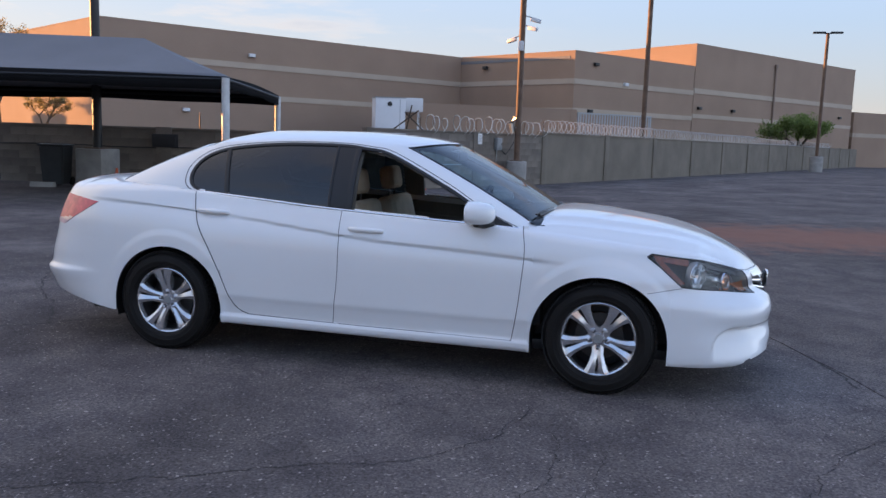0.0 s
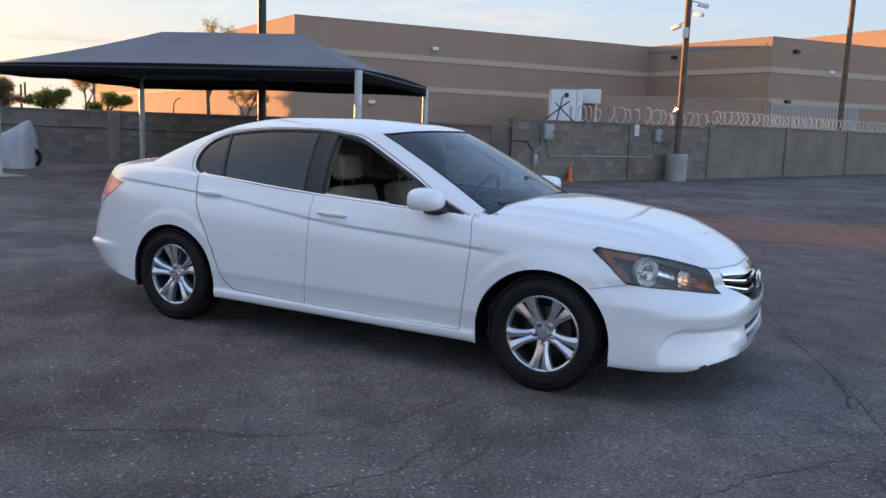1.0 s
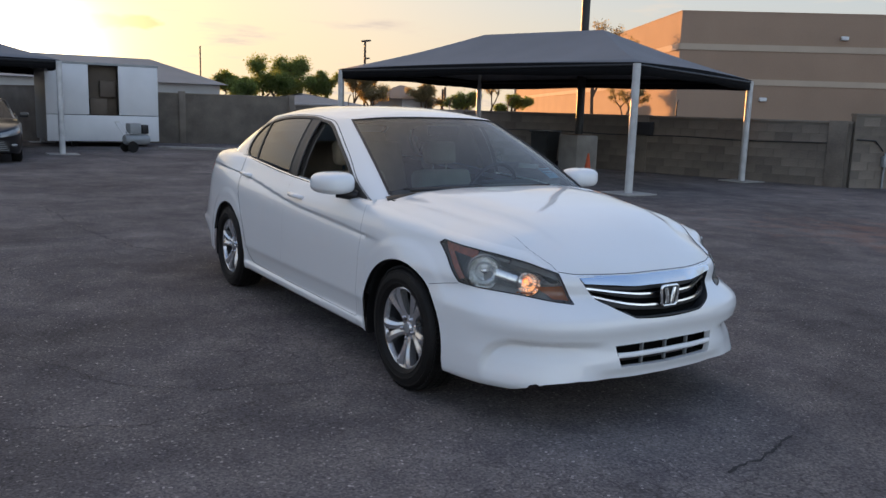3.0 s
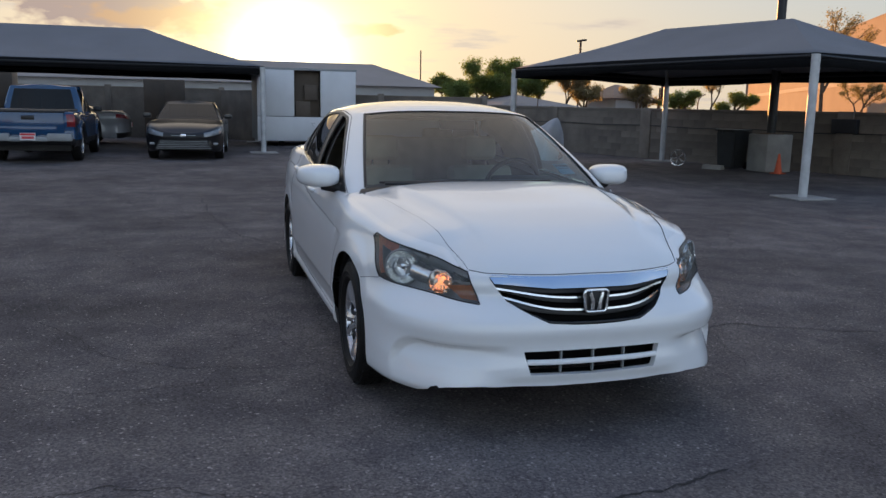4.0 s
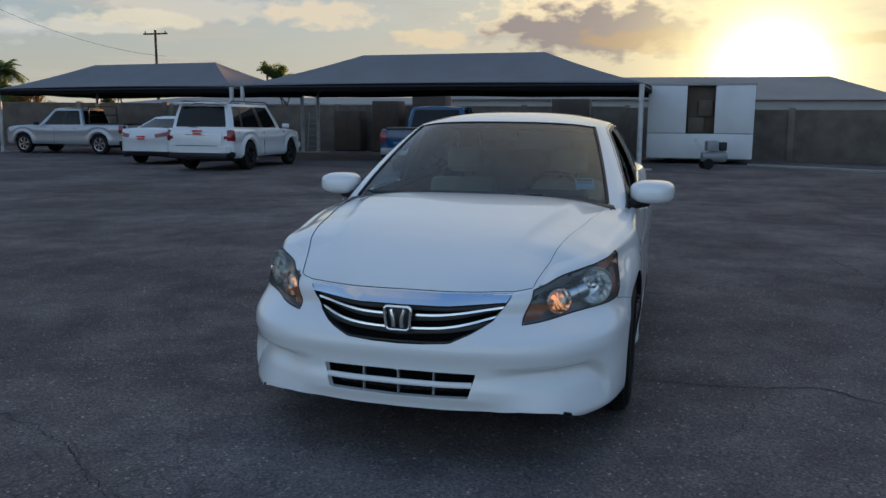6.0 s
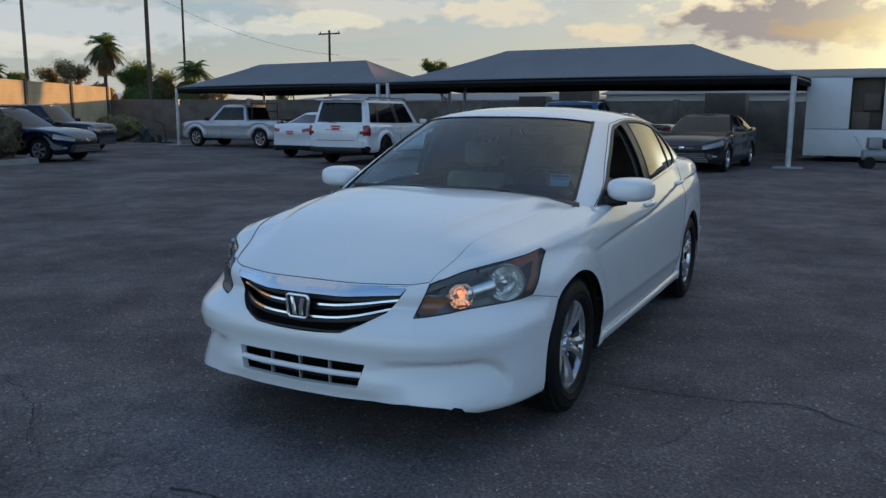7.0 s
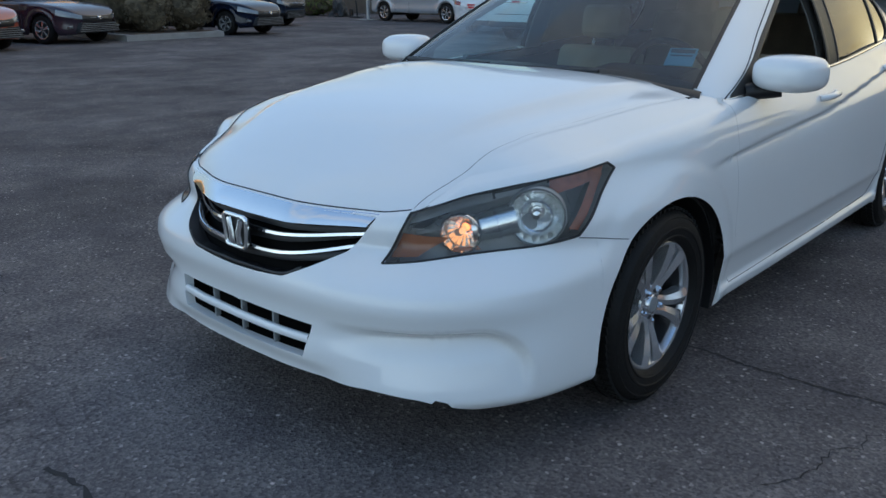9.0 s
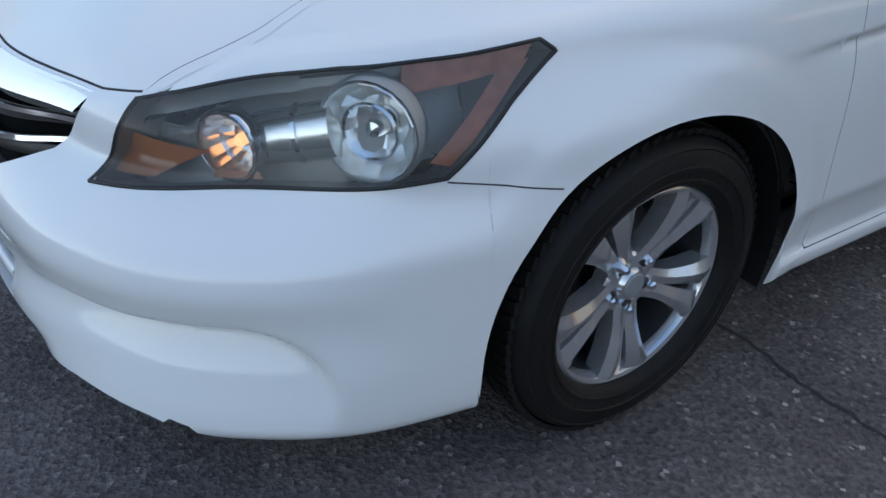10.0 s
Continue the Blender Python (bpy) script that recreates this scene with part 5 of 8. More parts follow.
# ---- lamps in front ----
for sd in (1, -1):
    mm = np.array([1, sd, 1])
    hl = skin("headlamp", "headlamp", sd, M_LENS, car, "clear headlamp with lit amber marker", .002)
    skin("housing", "headlamp", sd, M_LAMPHOUSE, hl, offset=-.085)
    q = straight(HL + [HL[0]], 12)
    P = np.array([surf(np.array([a]), np.array([b]))[0] for a, b in q])
    N = np.array([[*np.array(out_n(a)), .35] for a, b in q])
    N /= np.linalg.norm(N, axis=1)[:, None]
    ribbon("lamp_seal", P * mm, N * mm, .006, .003, M_BLACKTRIM, hl)
    # wall from the lens edge back to the housing
    Pi = P - N * .085
    n = len(P)
    part_py("lamp_wall", np.concatenate([P, Pi]) * mm, [(i, i + 1, n + i + 1, n + i) for i in range(n - 1)], M_LAMPHOUSE, hl)

    def at(s, z, dep):
        p = surf(np.array([s]), np.array([z]))[0]
        nx_, ny_ = out_n(s)
        return Vector((p[0] - nx_ * dep, (p[1] - ny_ * dep) * sd, z)), Vector((nx_, ny_ * sd, 0))

    def bowl(nm, s, z, r, dep, material, turn=0.35, parent=hl, label=""):
        p, d = at(s, z, dep)
        d = (Vector((1, 0.25 * sd, 0)) * (1 - turn) + d * turn).normalized()
        m = Matrix.Translation(p) @ d.to_track_quat("Z", "Y").to_matrix().to_4x4()
        prof = [(r * 1.0, .012), (r * .97, .016), (r * .93, .010), (r * .80, -.018), (r * .55, -.038), (r * .30, -.048), (.004, -.05)]
        part(nm, lathe(bmesh.new(), prof, 18, "Z", m), material, parent, label, smooth=False)
        return m
    s1 = s_near(2.085, .62, .67)
    s2 = s_near(1.905, .75, .71)
    m2 = bowl("reflector", s2, .708, .078, .042, M_BOWL, label="chrome low-beam bowl")
    part("bulb", lathe(bmesh.new(), [(.001, .0), (.012, -.004), (.016, -.02), (.016, -.045)], 16, "Z", m2), M_CHROME, hl)
    m1 = bowl("reflector", s1, .668, .053, .040, M_BOWLAMBER, label="chrome high-beam bowl")
    part("lit_bulb", lathe(bmesh.new(), [(.001, -.008), (.008, -.011), (.010, -.02), (.008, -.04)], 16, "Z", m1), M_BULB, hl, "glowing amber bulb")
    # clear lens ring in the large bowl
    part("lens_ring", lathe(bmesh.new(), [(.040, .006), (.043, .009), (.046, .006), (.044, .0), (.040, .006)], 36, "Z", m2), M_CHROME, hl)
    part("bowl_ring", lathe(bmesh.new(), [(.053, .010), (.056, .015), (.059, .010), (.058, -.01)], 36, "Z", m1), M_CHROME, hl)
    part("bowl_ring", lathe(bmesh.new(), [(.078, .010), (.081, .014), (.084, .009), (.083, -.02)], 36, "Z", m2), M_GREYMETAL, hl)

    def lamp_patch(nm, quad, dep, material, label="", nu=10, nv=5):
        """A panel that follows the lens between four (s, z) corners."""
        g = []
        for u in np.linspace(0, 1, nu):
            for v in np.linspace(0, 1, nv):
                a, b, c, d = (np.array(k) for k in quad)
                q = (a * (1 - u) + b * u) * (1 - v) + (d * (1 - u) + c * u) * v
                g.append(at(q[0], q[1], dep)[0])
        f = [(i * nv + j, (i + 1) * nv + j, (i + 1) * nv + j + 1, i * nv + j + 1) for i in range(nu - 1) for j in range(nv - 1)]
        return part_py(nm, g, f, material, hl, label)
    sT, sD = HL[3][0], HL[6][0]
    sm = (s1 + s2) / 2
    lamp_patch("bezel", [(HL[0][0] + .05, .690), (sm, .745), (sm, .765), (HL[1][0] + .03, .728)], .05, M_LAMPHOUSE)
    pb = [at(s1 + .045, .668, .070)[0], at((s1 + s2) / 2, .684, .066)[0], at(s2 - .055, .698, .070)[0]]
    part("bezel", tube(bmesh.new(), pb, .040, 18, .046), M_BOWL, hl, "silver tube between the bowls")
    part("bezel_ring", tube(bmesh.new(), [pb[1], pb[1].lerp(pb[2], .12)], .047, 18), M_CHROME, hl)
    lamp_patch("bezel", [(sm, .755), (s2 + .06, .785), (s2 + .06, .797), (sm, .767)], .03, M_LAMPHOUSE)
    lamp_patch("amber_reflector", [(sT - .23, .762), (sT - .03, .792), (sT - .006, .822), (sT - .22, .802)], .012, M_AMBERDARK, "red-brown side reflector")
    lamp_patch("amber_reflector", [(sD - .02, .672), (sD + .012, .664), (sT - .012, .800), (sT - .07, .786)], .016, M_AMBERDARK, "red-brown side reflector")
    lamp_patch("amber_reflector", [(HL[0][0] + .014, .607), (HL[0][0] + .11, .612), (s1 - .04, .660), (HL[0][0] + .03, .672)], .03, M_AMBER, "amber corner reflector")
    lamp_patch("amber_reflector", [(s1 - .035, .622), (s1 + .06, .626), (s1 + .05, .634), (s1 - .03, .632)], .03, M_AMBER, "amber corner reflector")

# ---- grilles ----
# backings darker than the trim, their depth shade put into the colour
gr = skin("grille", "grille", 0, M_VOID, car, "black grille with chrome bars", -.05)
lgr = skin("lower_grille", "lower_grille", 0, M_VOID, car, "black lower air intake", -.085)


def rim_wall(poly_, parent, depth, material, start=0.0):
    q = straight(poly_, 10)
    P = np.array([surf(np.array([a]), np.array([b]))[0] for a, b in q])
    P[:, 1] = np.where(np.array([a for a, b in q]) <= 1e-6, 0, P[:, 1])
    N = np.array([[*np.array(out_n(max(a, .001))), 0] for a, b in q])
    Pi = P - N * depth
    P = P - N * start
    n = len(P)
    for sgn in (1, -1):
        part_py("grille_edge", np.concatenate([P, Pi]) * np.array([1, sgn, 1]), [(i, i + 1, n + i + 1, n + i) for i in range(n - 1)], material, parent)


rim_wall(UG, gr, .05, M_BLACKTRIM)
rim_wall(LG, lgr, .03, M_WHITE)
rim_wall(LG, lgr, .085, M_VOID, .031)


def front_bar(name, pts, w, h, material, parent, sink=0.0, label="", lift=.25):
    """A bar across the front through (s, z) given from the centre outwards."""
    q = spline([(a, b, 0) for a, b in pts], 30)
    P = np.array([surf(np.array([max(a, .0005)]), np.array([b]), -sink)[0] for a, b, _ in q])
    P[0, 1] = 0
    N = np.array([[*np.array(out_n(max(a, .001))), lift] for a, b, _ in q])
    N /= np.linalg.norm(N, axis=1)[:, None]
    N[0, 1] = 0
    return ribbon(name, np.concatenate([P[::-1] * MIR, P[1:]]), np.concatenate([N[::-1] * MIR, N[1:]]), w, h, material, parent, label)


sG = UG[2][0]
# wide chrome bar from the hood edge down to the grille, its ends slanting inwards
fo = np.array([p for p in edge_top if p[0] > 2.0 and p[1] >= 0])
fo = fo[np.argsort(fo[:, 1])]
yt = np.linspace(0, .442, 31)
ct = np.stack([np.interp(yt, fo[:, 1], fo[:, 0]), yt, np.interp(yt, fo[:, 1], fo[:, 2]) - .007], 1)
zb = np.interp(yt, [0, .2, .447], [.673, .674, .687])
sq = np.linspace(0, .75, 200)
cb = np.stack([[np.interp(y_ * .955, *surf(sq, np.full(200, z_))[:, [1, 0]].T) for y_, z_ in zip(yt, zb)], yt * .955, zb], 1)
cv = []
for v in np.linspace(0, 1, 7):
    q = ct * (1 - v) + cb * v
    q[:, 0] += .011 - .004 * v + .002 * math.sin(math.pi * v)
    q[:, 2] += .004 * (1 - v)
    cv.append(np.concatenate([(q * MIR)[:0:-1], q]))
cv.append(cv[-1] - np.array([.02, 0, 0]))
part_py("chrome_bar", np.concatenate(cv), [(k * 61 + i, (k + 1) * 61 + i, (k + 1) * 61 + i + 1, k * 61 + i + 1) for k in range(7) for i in range(60)], M_CHROME, gr, "wide chrome top bar")
front_bar("chrome_bar", [(0, .630), (.12, .631), (.26, .641), (sG * .91, .660)], .014, .012, M_CHROME, gr, .022)
front_bar("chrome_bar", [(0, .580), (.12, .582), (.24, .594), (sG * .84, .624)], .014, .012, M_CHROME, gr, .022)
front_bar("grille_slat", [(0, .655), (.2, .657), (sG * .92, .670)], .02, .004, M_BLACKTRIM, gr, .03)
front_bar("grille_slat", [(0, .612), (.2, .625), (sG * .85, .655)], .02, .004, M_BLACKTRIM, gr, .03)
front_bar("grille_slat", [(0, .560), (.2, .575), (sG * .78, .60)], .02, .004, M_BLACKTRIM, gr, .03)
front_bar("lower_lip", [(0, .530), (.2, .536), (.28, .565)], .010, .004, M_BLACKTRIM, gr, .004)
front_bar("intake_bar", [(0, .360), (.2, .361), (LG[2][0], .364)], .024, .012, M_WHITE, lgr, .012)
for yy in (-.15, 0, .15):
    bx = out_xy(abs(yy))[0] - .03
    part("intake_rib", boxes(((bx, yy, .359), (.02, .007, .10)), bevel=.002), M_GREYMETAL, lgr)
# emblem: a rounded chrome frame with two leaning uprights
emb = part("emblem", boxes(((2.374, 0, .622), (.010, .098, .082)), bevel=.012), M_BLACKTRIM, gr, "chrome badge on the grille")
fr_ = []
for cy, cz, a0 in ((.040, .032, 0), (-.042, .032, 90), (-.034, -.032, 180), (.034, -.032, 270)):
    fr_ += [(2.384, cy + .015 * math.cos(radians(a0 + k * 22.5)), .622 + cz + .015 * math.sin(radians(a0 + k * 22.5))) for k in range(5)]
part("badge_edge", tube(bmesh.new(), fr_ + fr_[:2], .0064, 8, cap=False), M_BOWL, emb)
for sg in (1, -1):
    part("badge_edge", tube(bmesh.new(), [(2.384, sg * .017, .622 - .036), (2.387, sg * .018, .622), (2.384, sg * .030, .622 + .037)], .0095, 8), M_BOWL, emb)
# dark underside, lip shadow and wheel liners
part("underbody", boxes(((-.05, 0, .235), (4.0, 1.50, .06)), ((2.0, 0, .30), (.4, .9, .05)), ((1.72, 0, .5), (.2, 1.1, .40)), ((-2.1, 0, .45), (.5, 1.3, .3)), bevel=.01), M_BLACKTRIM, car)
for xc in (FA, RA):
    for sd in (1, -1):
        bm = bmesh.new()
        ring = [(xc + .395 * math.cos(a), .30 + .40 * math.sin(a)) for a in np.linspace(-.25, math.pi + .25, 30)]
        va = [bm.verts.new((x, sd * .885, z)) for x, z in ring]
        vb = [bm.verts.new((x, sd * .60, z)) for x, z in ring]
        for i in range(len(ring) - 1):
            bm.faces.new((va[i], va[i + 1], vb[i + 1], vb[i]))
        bm.faces.new(vb)
        part("wheel_liner", bm, M_BLACKTRIM, car)

# ---- mirrors, handles, wipers, antenna-free details ----
for sd in (1, -1):
    fd = doors[sd][0]
    bm = bmesh.new()
    bmesh.ops.create_uvsphere(bm, u_segments=28, v_segments=18, radius=1)
    for v in bm.verts:
        x, y, z = v.co
        pw = lambda c, e: math.copysign(abs(c) ** e, c)
        v.co = Vector((pw(x, .8) * .118, pw(y, .62) * .122, pw(z, .62) * .066))
        if v.co.x < -.045:
            v.co.x = -.045
        v.co.z *= 1 - .12 * (y < 0) * abs(y)
        v.co.x += .02 * (y * y) * -1
    mr = part("door_mirror", bm, M_WHITE, fd, "white door mirror")
    mr.matrix_basis = pose(.668, sd * .945, 1.018, 0, 0, -10 * sd)
    part("mirror_glass", boxes(((-.052, 0, 0), (.006, .19, .10)), bevel=.002), M_CHROME, mr, "mirror glass")
    part("mirror_foot", tube(bmesh.new(), [(.74, sd * .815, .945), (.70, sd * .86, .952), (.67, sd * .925, .960)], .034, 12, .028), M_BLACKTRIM, fd)
    tri_ = [(.875, .935), (.60, .951), (.585, 1.075)]
    vs_, fs_ = [], []
    for a_ in range(7):
        for b_ in range(7 - a_):
            u_, v_ = a_ / 6, b_ / 6
            vs_.append(tuple(np.array(tri_[0]) * (1 - u_ - v_) + np.array(tri_[1]) * u_ + np.array(tri_[2]) * v_))
    row_ = [sum(7 - q for q in range(a_)) for a_ in range(8)]
    for a_ in range(6):
        for b_ in range(6 - a_):
            fs_.append((row_[a_] + b_, row_[a_ + 1] + b_, row_[a_] + b_ + 1))
            if b_ < 5 - a_:
                fs_.append((row_[a_ + 1] + b_, row_[a_ + 1] + b_ + 1, row_[a_] + b_ + 1))
    Ps_, Ns_ = gh_path(vs_)
    part_py("mirror_sail", (Ps_ + Ns_ * .004) * np.array([1, sd, 1]), fs_, M_BLACKTRIM, fd, "black corner panel under the mirror")
    for xh, zh, dd in ((-.015, .872, fd), (-1.055, .928, doors[sd][1])):
        p, n = side_path([(xh + .02, zh), (xh - .02, zh)], 3)
        y = p[1][1]
        hb = bmesh.new()
        tube(hb, [(xh + .105, sd * (y - .004), zh - .004), (xh + .085, sd * (y + .014), zh), (xh, sd * (y + .022), zh + .002), (xh - .085, sd * (y + .014), zh + .003), (xh - .105, sd * (y - .004), zh + .003)], .0145, 12)
        part("door_handle", hb, M_WHITE, dd, "white door handle")
        cup = bmesh.new()
        bmesh.ops.create_uvsphere(cup, u_segments=20, v_segments=10, radius=1, matrix=Matrix.Translation((xh, sd * (y - .020), zh - .004)) @ Matrix.Diagonal((.085, .022, .026, 1)))
        part("handle_cup", cup, M_WHITE, dd)
for y0, y1, x1 in ((.50, -.12, 1.0), (-.02, -.62, .99)):
    part("wiper", tube(bmesh.new(), [(1.075, y0, .985), (1.045, (y0 + y1) / 2, 1.006), (x1 + .005, y1, .998)], .009, 8), M_BLACKTRIM, car)
    part("wiper", tube(bmesh.new(), [(1.02, y0 * .8 + y1 * .2, 1.012), (x1 - .01, y1 * 1.05, 1.004)], .006, 8), M_BLACKTRIM, car)

# ---- wheels ----
M_DISC = mat('worn_brake_disc', (.09, .085, .08), .45, .6, vary=.3, scale=30)


def wheel(parent, xc, sd, turn=0.0, steer=0.0):
    w = part("wheel", lathe(bmesh.new(), [(.1965, .060), (.1985, .072), (.203, .084), (.211, .0875), (.2165, .085), (.2175, .06)], 64, "Y"), M_ALLOY, parent, "five-spoke machined alloy wheel")
    w.parent = parent
    w.matrix_basis = pose(xc, sd * .790, .325, 0, 0, (0 if sd > 0 else 180) + steer) @ Matrix.Rotation(radians(turn), 4, "Y")
    prof = [(.214, -.095), (.225, -.105), (.255, -.112), (.295, -.108), (.310, -.094), (.316, -.072), (.319, -.035), (.319, .035), (.316, .072), (.310, .092), (.300, .1035), (.2965, .1065), (.2935, .1045), (.280, .1095), (.266, .1115), (.2645, .1135), (.2585, .1135), (.257, .1110), (.240, .1075), (.2385, .1095), (.2335, .1085), (.232, .1045), (.224, .100), (.2165, .086)]
    ty = part("tyre", lathe(bmesh.new(), prof, 72, "Y"), M_RUBBER, w, "black road tyre")
    bm = bmesh.new()
    for k in range(72):
        a = 2 * math.pi * k / 72
        m = Matrix.Rotation(a, 4, "Y")
        for yy, rr, sk in ((-.074, .3205, .25), (-.041, .3255, -.2), (0, .3265, .15), (.041, .3255, -.2), (.074, .3205, .25)):
            box(bm, (rr, yy, 0), (.010, .030, .0235), m @ Matrix.Rotation(sk, 4, "X"))
    part("tread", bm, M_RUBBER, ty, smooth=False)
    # barrel and hub back are coloured dark for the shade behind the spokes
    part("barrel", lathe(bmesh.new(), [(.197, -.10), (.194, .0), (.1965, .061)], 48, "Y"), M_GREYSHADE, w)
    part("hub_back", lathe(bmesh.new(), [(.001, -.055), (.15, -.055), (.19, -.065), (.1965, -.09)], 40, "Y"), M_GREYSHADE, w)
    part("brake_disc", lathe(bmesh.new(), [(.06, -.02), (.138, -.02), (.142, -.03)], 40, "Y"), M_DISC, w)
    for k in range(5):
        bm = bmesh.new()
        for sg in (1, -1):
            a0 = 2 * math.pi * k / 5 + math.pi / 2
            m = Matrix.Rotation(-a0, 4, "Y")
            # one blade of the split spoke: a solid root, then two curved blades with a slot between
            lo = [(.040, 0.0), (.092, 0.0), (.115, sg * .0028), (.150, sg * .0060), (.182, sg * .0082), (.206, sg * .0090)]
            hi = [(.040, sg * .032), (.088, sg * .033), (.115, sg * .039), (.150, sg * .050), (.182, sg * .066), (.198, sg * .084)]
            yt = [.054, .063, .069, .075, .080, .082]
            r_lo = [bm.verts.new(m @ Vector((r, yt[i], t))) for i, (r, t) in enumerate(lo)]
            r_mid = [bm.verts.new(m @ Vector((.5 * (lo[i][0] + hi[i][0]), yt[i] + (.004, .006, .009, .011, .010, .006)[i], .45 * lo[i][1] + .55 * hi[i][1]))) for i in range(6)]
            r_hi = [bm.verts.new(m @ Vector((r, yt[i], t))) for i, (r, t) in enumerate(hi)]
            b_lo = [bm.verts.new(m @ Vector((r, yt[i] - .04, t))) for i, (r, t) in enumerate(lo)]
            b_hi = [bm.verts.new(m @ Vector((r, yt[i] - .04, t))) for i, (r, t) in enumerate(hi)]
            rows = [b_lo, r_lo, r_mid, r_hi, b_hi]
            for a, b in zip(rows, rows[1:]):
                for i in range(5):
                    bm.faces.new((a[i], a[i + 1], b[i + 1], b[i]))
        part("spoke", bm, M_ALLOY, w, sharp=28)
    part("hub", lathe(bmesh.new(), [(.001, .068), (.030, .068), (.033, .064), (.036, .058), (.062, .056), (.068, .050), (.070, .02)], 40, "Y"), M_ALLOY, w)
    part("centre_cap", lathe(bmesh.new(), [(.001, .0715), (.024, .071), (.028, .067)], 30, "Y"), M_GREYMETAL, w)
    for k in range(5):
        a = 2 * math.pi * k / 5 + math.pi / 2
        ml = Matrix.Translation((.056 * math.cos(a), 0, .056 * math.sin(a)))
        # dark ring paints the shade round each nut
        part("lug_recess", lathe(bmesh.new(), [(.0105, .0585), (.0165, .0592), (.0175, .055)], 18, "Y", ml), M_GREYSHADE, w)
        part("lug_nut", lathe(bmesh.new(), [(.001, .076), (.006, .0755), (.0098, .071), (.0108, .056)], 6, "Y", ml), M_CHROME, w, smooth=False)
    part("valve", tube(bmesh.new(), [(.17, .05, .08), (.165, .075, .078)], .004, 6), M_BLACKTRIM, w)
    return w


for xc in (1.4, -1.4):
    for sd in (1, -1):
        wheel(car, xc, sd, 36 if xc > 0 else 8)


# ---- cabin ----
def cushion(bm, c, s, rot=0.0, bevel=.05):
    m = Matrix.Translation(c) @ Matrix.Rotation(rot, 4, "Y")
    r = bmesh.ops.create_cube(bm, size=1, matrix=m @ Matrix.Diagonal((*s, 1)))
    es = list({e for v in r["verts"] for e in v.link_edges})
    bmesh.ops.bevel(bm, geom=es, offset=bevel, segments=3, profile=.6, affect="EDGES")
    return bm


for sd in (1, -1):
    st = part("front_seat", cushion(bmesh.new(), (.12, sd * .37, .55), (.52, .50, .16)), M_BEIGE, car, "beige cloth front seat")
    part("backrest", cushion(bmesh.new(), (-.19, sd * .37, .765), (.15, .48, .50), -.25, .06), M_BEIGE, st)
    part("headrest", cushion(bmesh.new(), (-.275, sd * .37, 1.135), (.11, .26, .175), -.18, .05), M_BEIGE, st)
    for dy in (.06, -.06):
        part("headrest_post", boxes(((-.265, sd * .37 + dy, 1.04), (.012, .012, .10))), M_CHROME, st)
rs = part("rear_seat", cushion(bmesh.new(), (-.95, 0, .62), (.50, 1.25, .18)), M_BEIGE, car, "beige cloth rear bench")
part("backrest", cushion(bmesh.new(), (-1.28, 0, .90), (.16, 1.25, .55), -.35, .06), M_BEIGE, rs)
for y_ in (-.38, .38):
    part("headrest", cushion(bmesh.new(), (-1.40, y_, 1.18), (.10, .26, .13), -.2, .04), M_BEIGE, rs)
part("cabin_floor", boxes(((-.3, 0, .33), (2.6, 1.5, .06)), ((-1.75, 0, .95), (.5, 1.3, .04)), ((1.02, 0, .65), (.05, 1.5, .6))), M_INTERIOR, car)
db = bmesh.new()
prism(db, [(1.02, .60), (1.04, .955), (.82, .975), (.62, .94), (.56, .86), (.60, .70), (.68, .60)], -.70, .70, "Y")
dash = part("dashboard", db, M_INTERIOR, car, "dark dashboard")
part("dash_hood", cushion(bmesh.new(), (.66, .37, .965), (.20, .42, .07), .1, .03), M_INTERIOR, dash)
part("console", cushion(bmesh.new(), (.15, 0, .58), (.9, .22, .26), 0, .03), M_TANTRIM, car)
sw = part("steering_wheel", lathe(bmesh.new(), [(.185 + .014 * math.cos(a), .014 * math.sin(a)) for a in np.linspace(0, 2 * math.pi, 11)], 36, "X"), M_INTERIOR, car, "dark steering wheel")
sw.matrix_basis = pose(.42, .37, .93, 0, 24, 0)
part("wheel_spoke", boxes(((0.0, 0, 0), (.03, .34, .04)), ((.02, 0, 0), (.05, .16, .12)), bevel=.01), M_INTERIOR, sw)
part("rear_view_mirror", cushion(bmesh.new(), (.36, 0, 1.315), (.03, .24, .065), 0, .012), M_INTERIOR, car)
for y_ in (.37, -.37):
    part("sun_visor", boxes(((.03, y_ * .9, 1.366), (.15, .36, .012)), bevel=.004), M_TANTRIM, car)
stk = part("screen_sticker", boxes(((0, 0, 0), (.004, .105, .115)), bevel=.001), M_STICKER, car, "pale blue paper notice inside the windscreen")
stk.matrix_basis = pose(.772, .578, 1.06, 0, -61, 14)
part("print_line", boxes(((.003, 0, .035), (.002, .09, .022)), ((.003, 0, .006), (.002, .08, .006))), M_GREYMETAL, stk)

# ---- other vehicles ----
_rim_me = {}


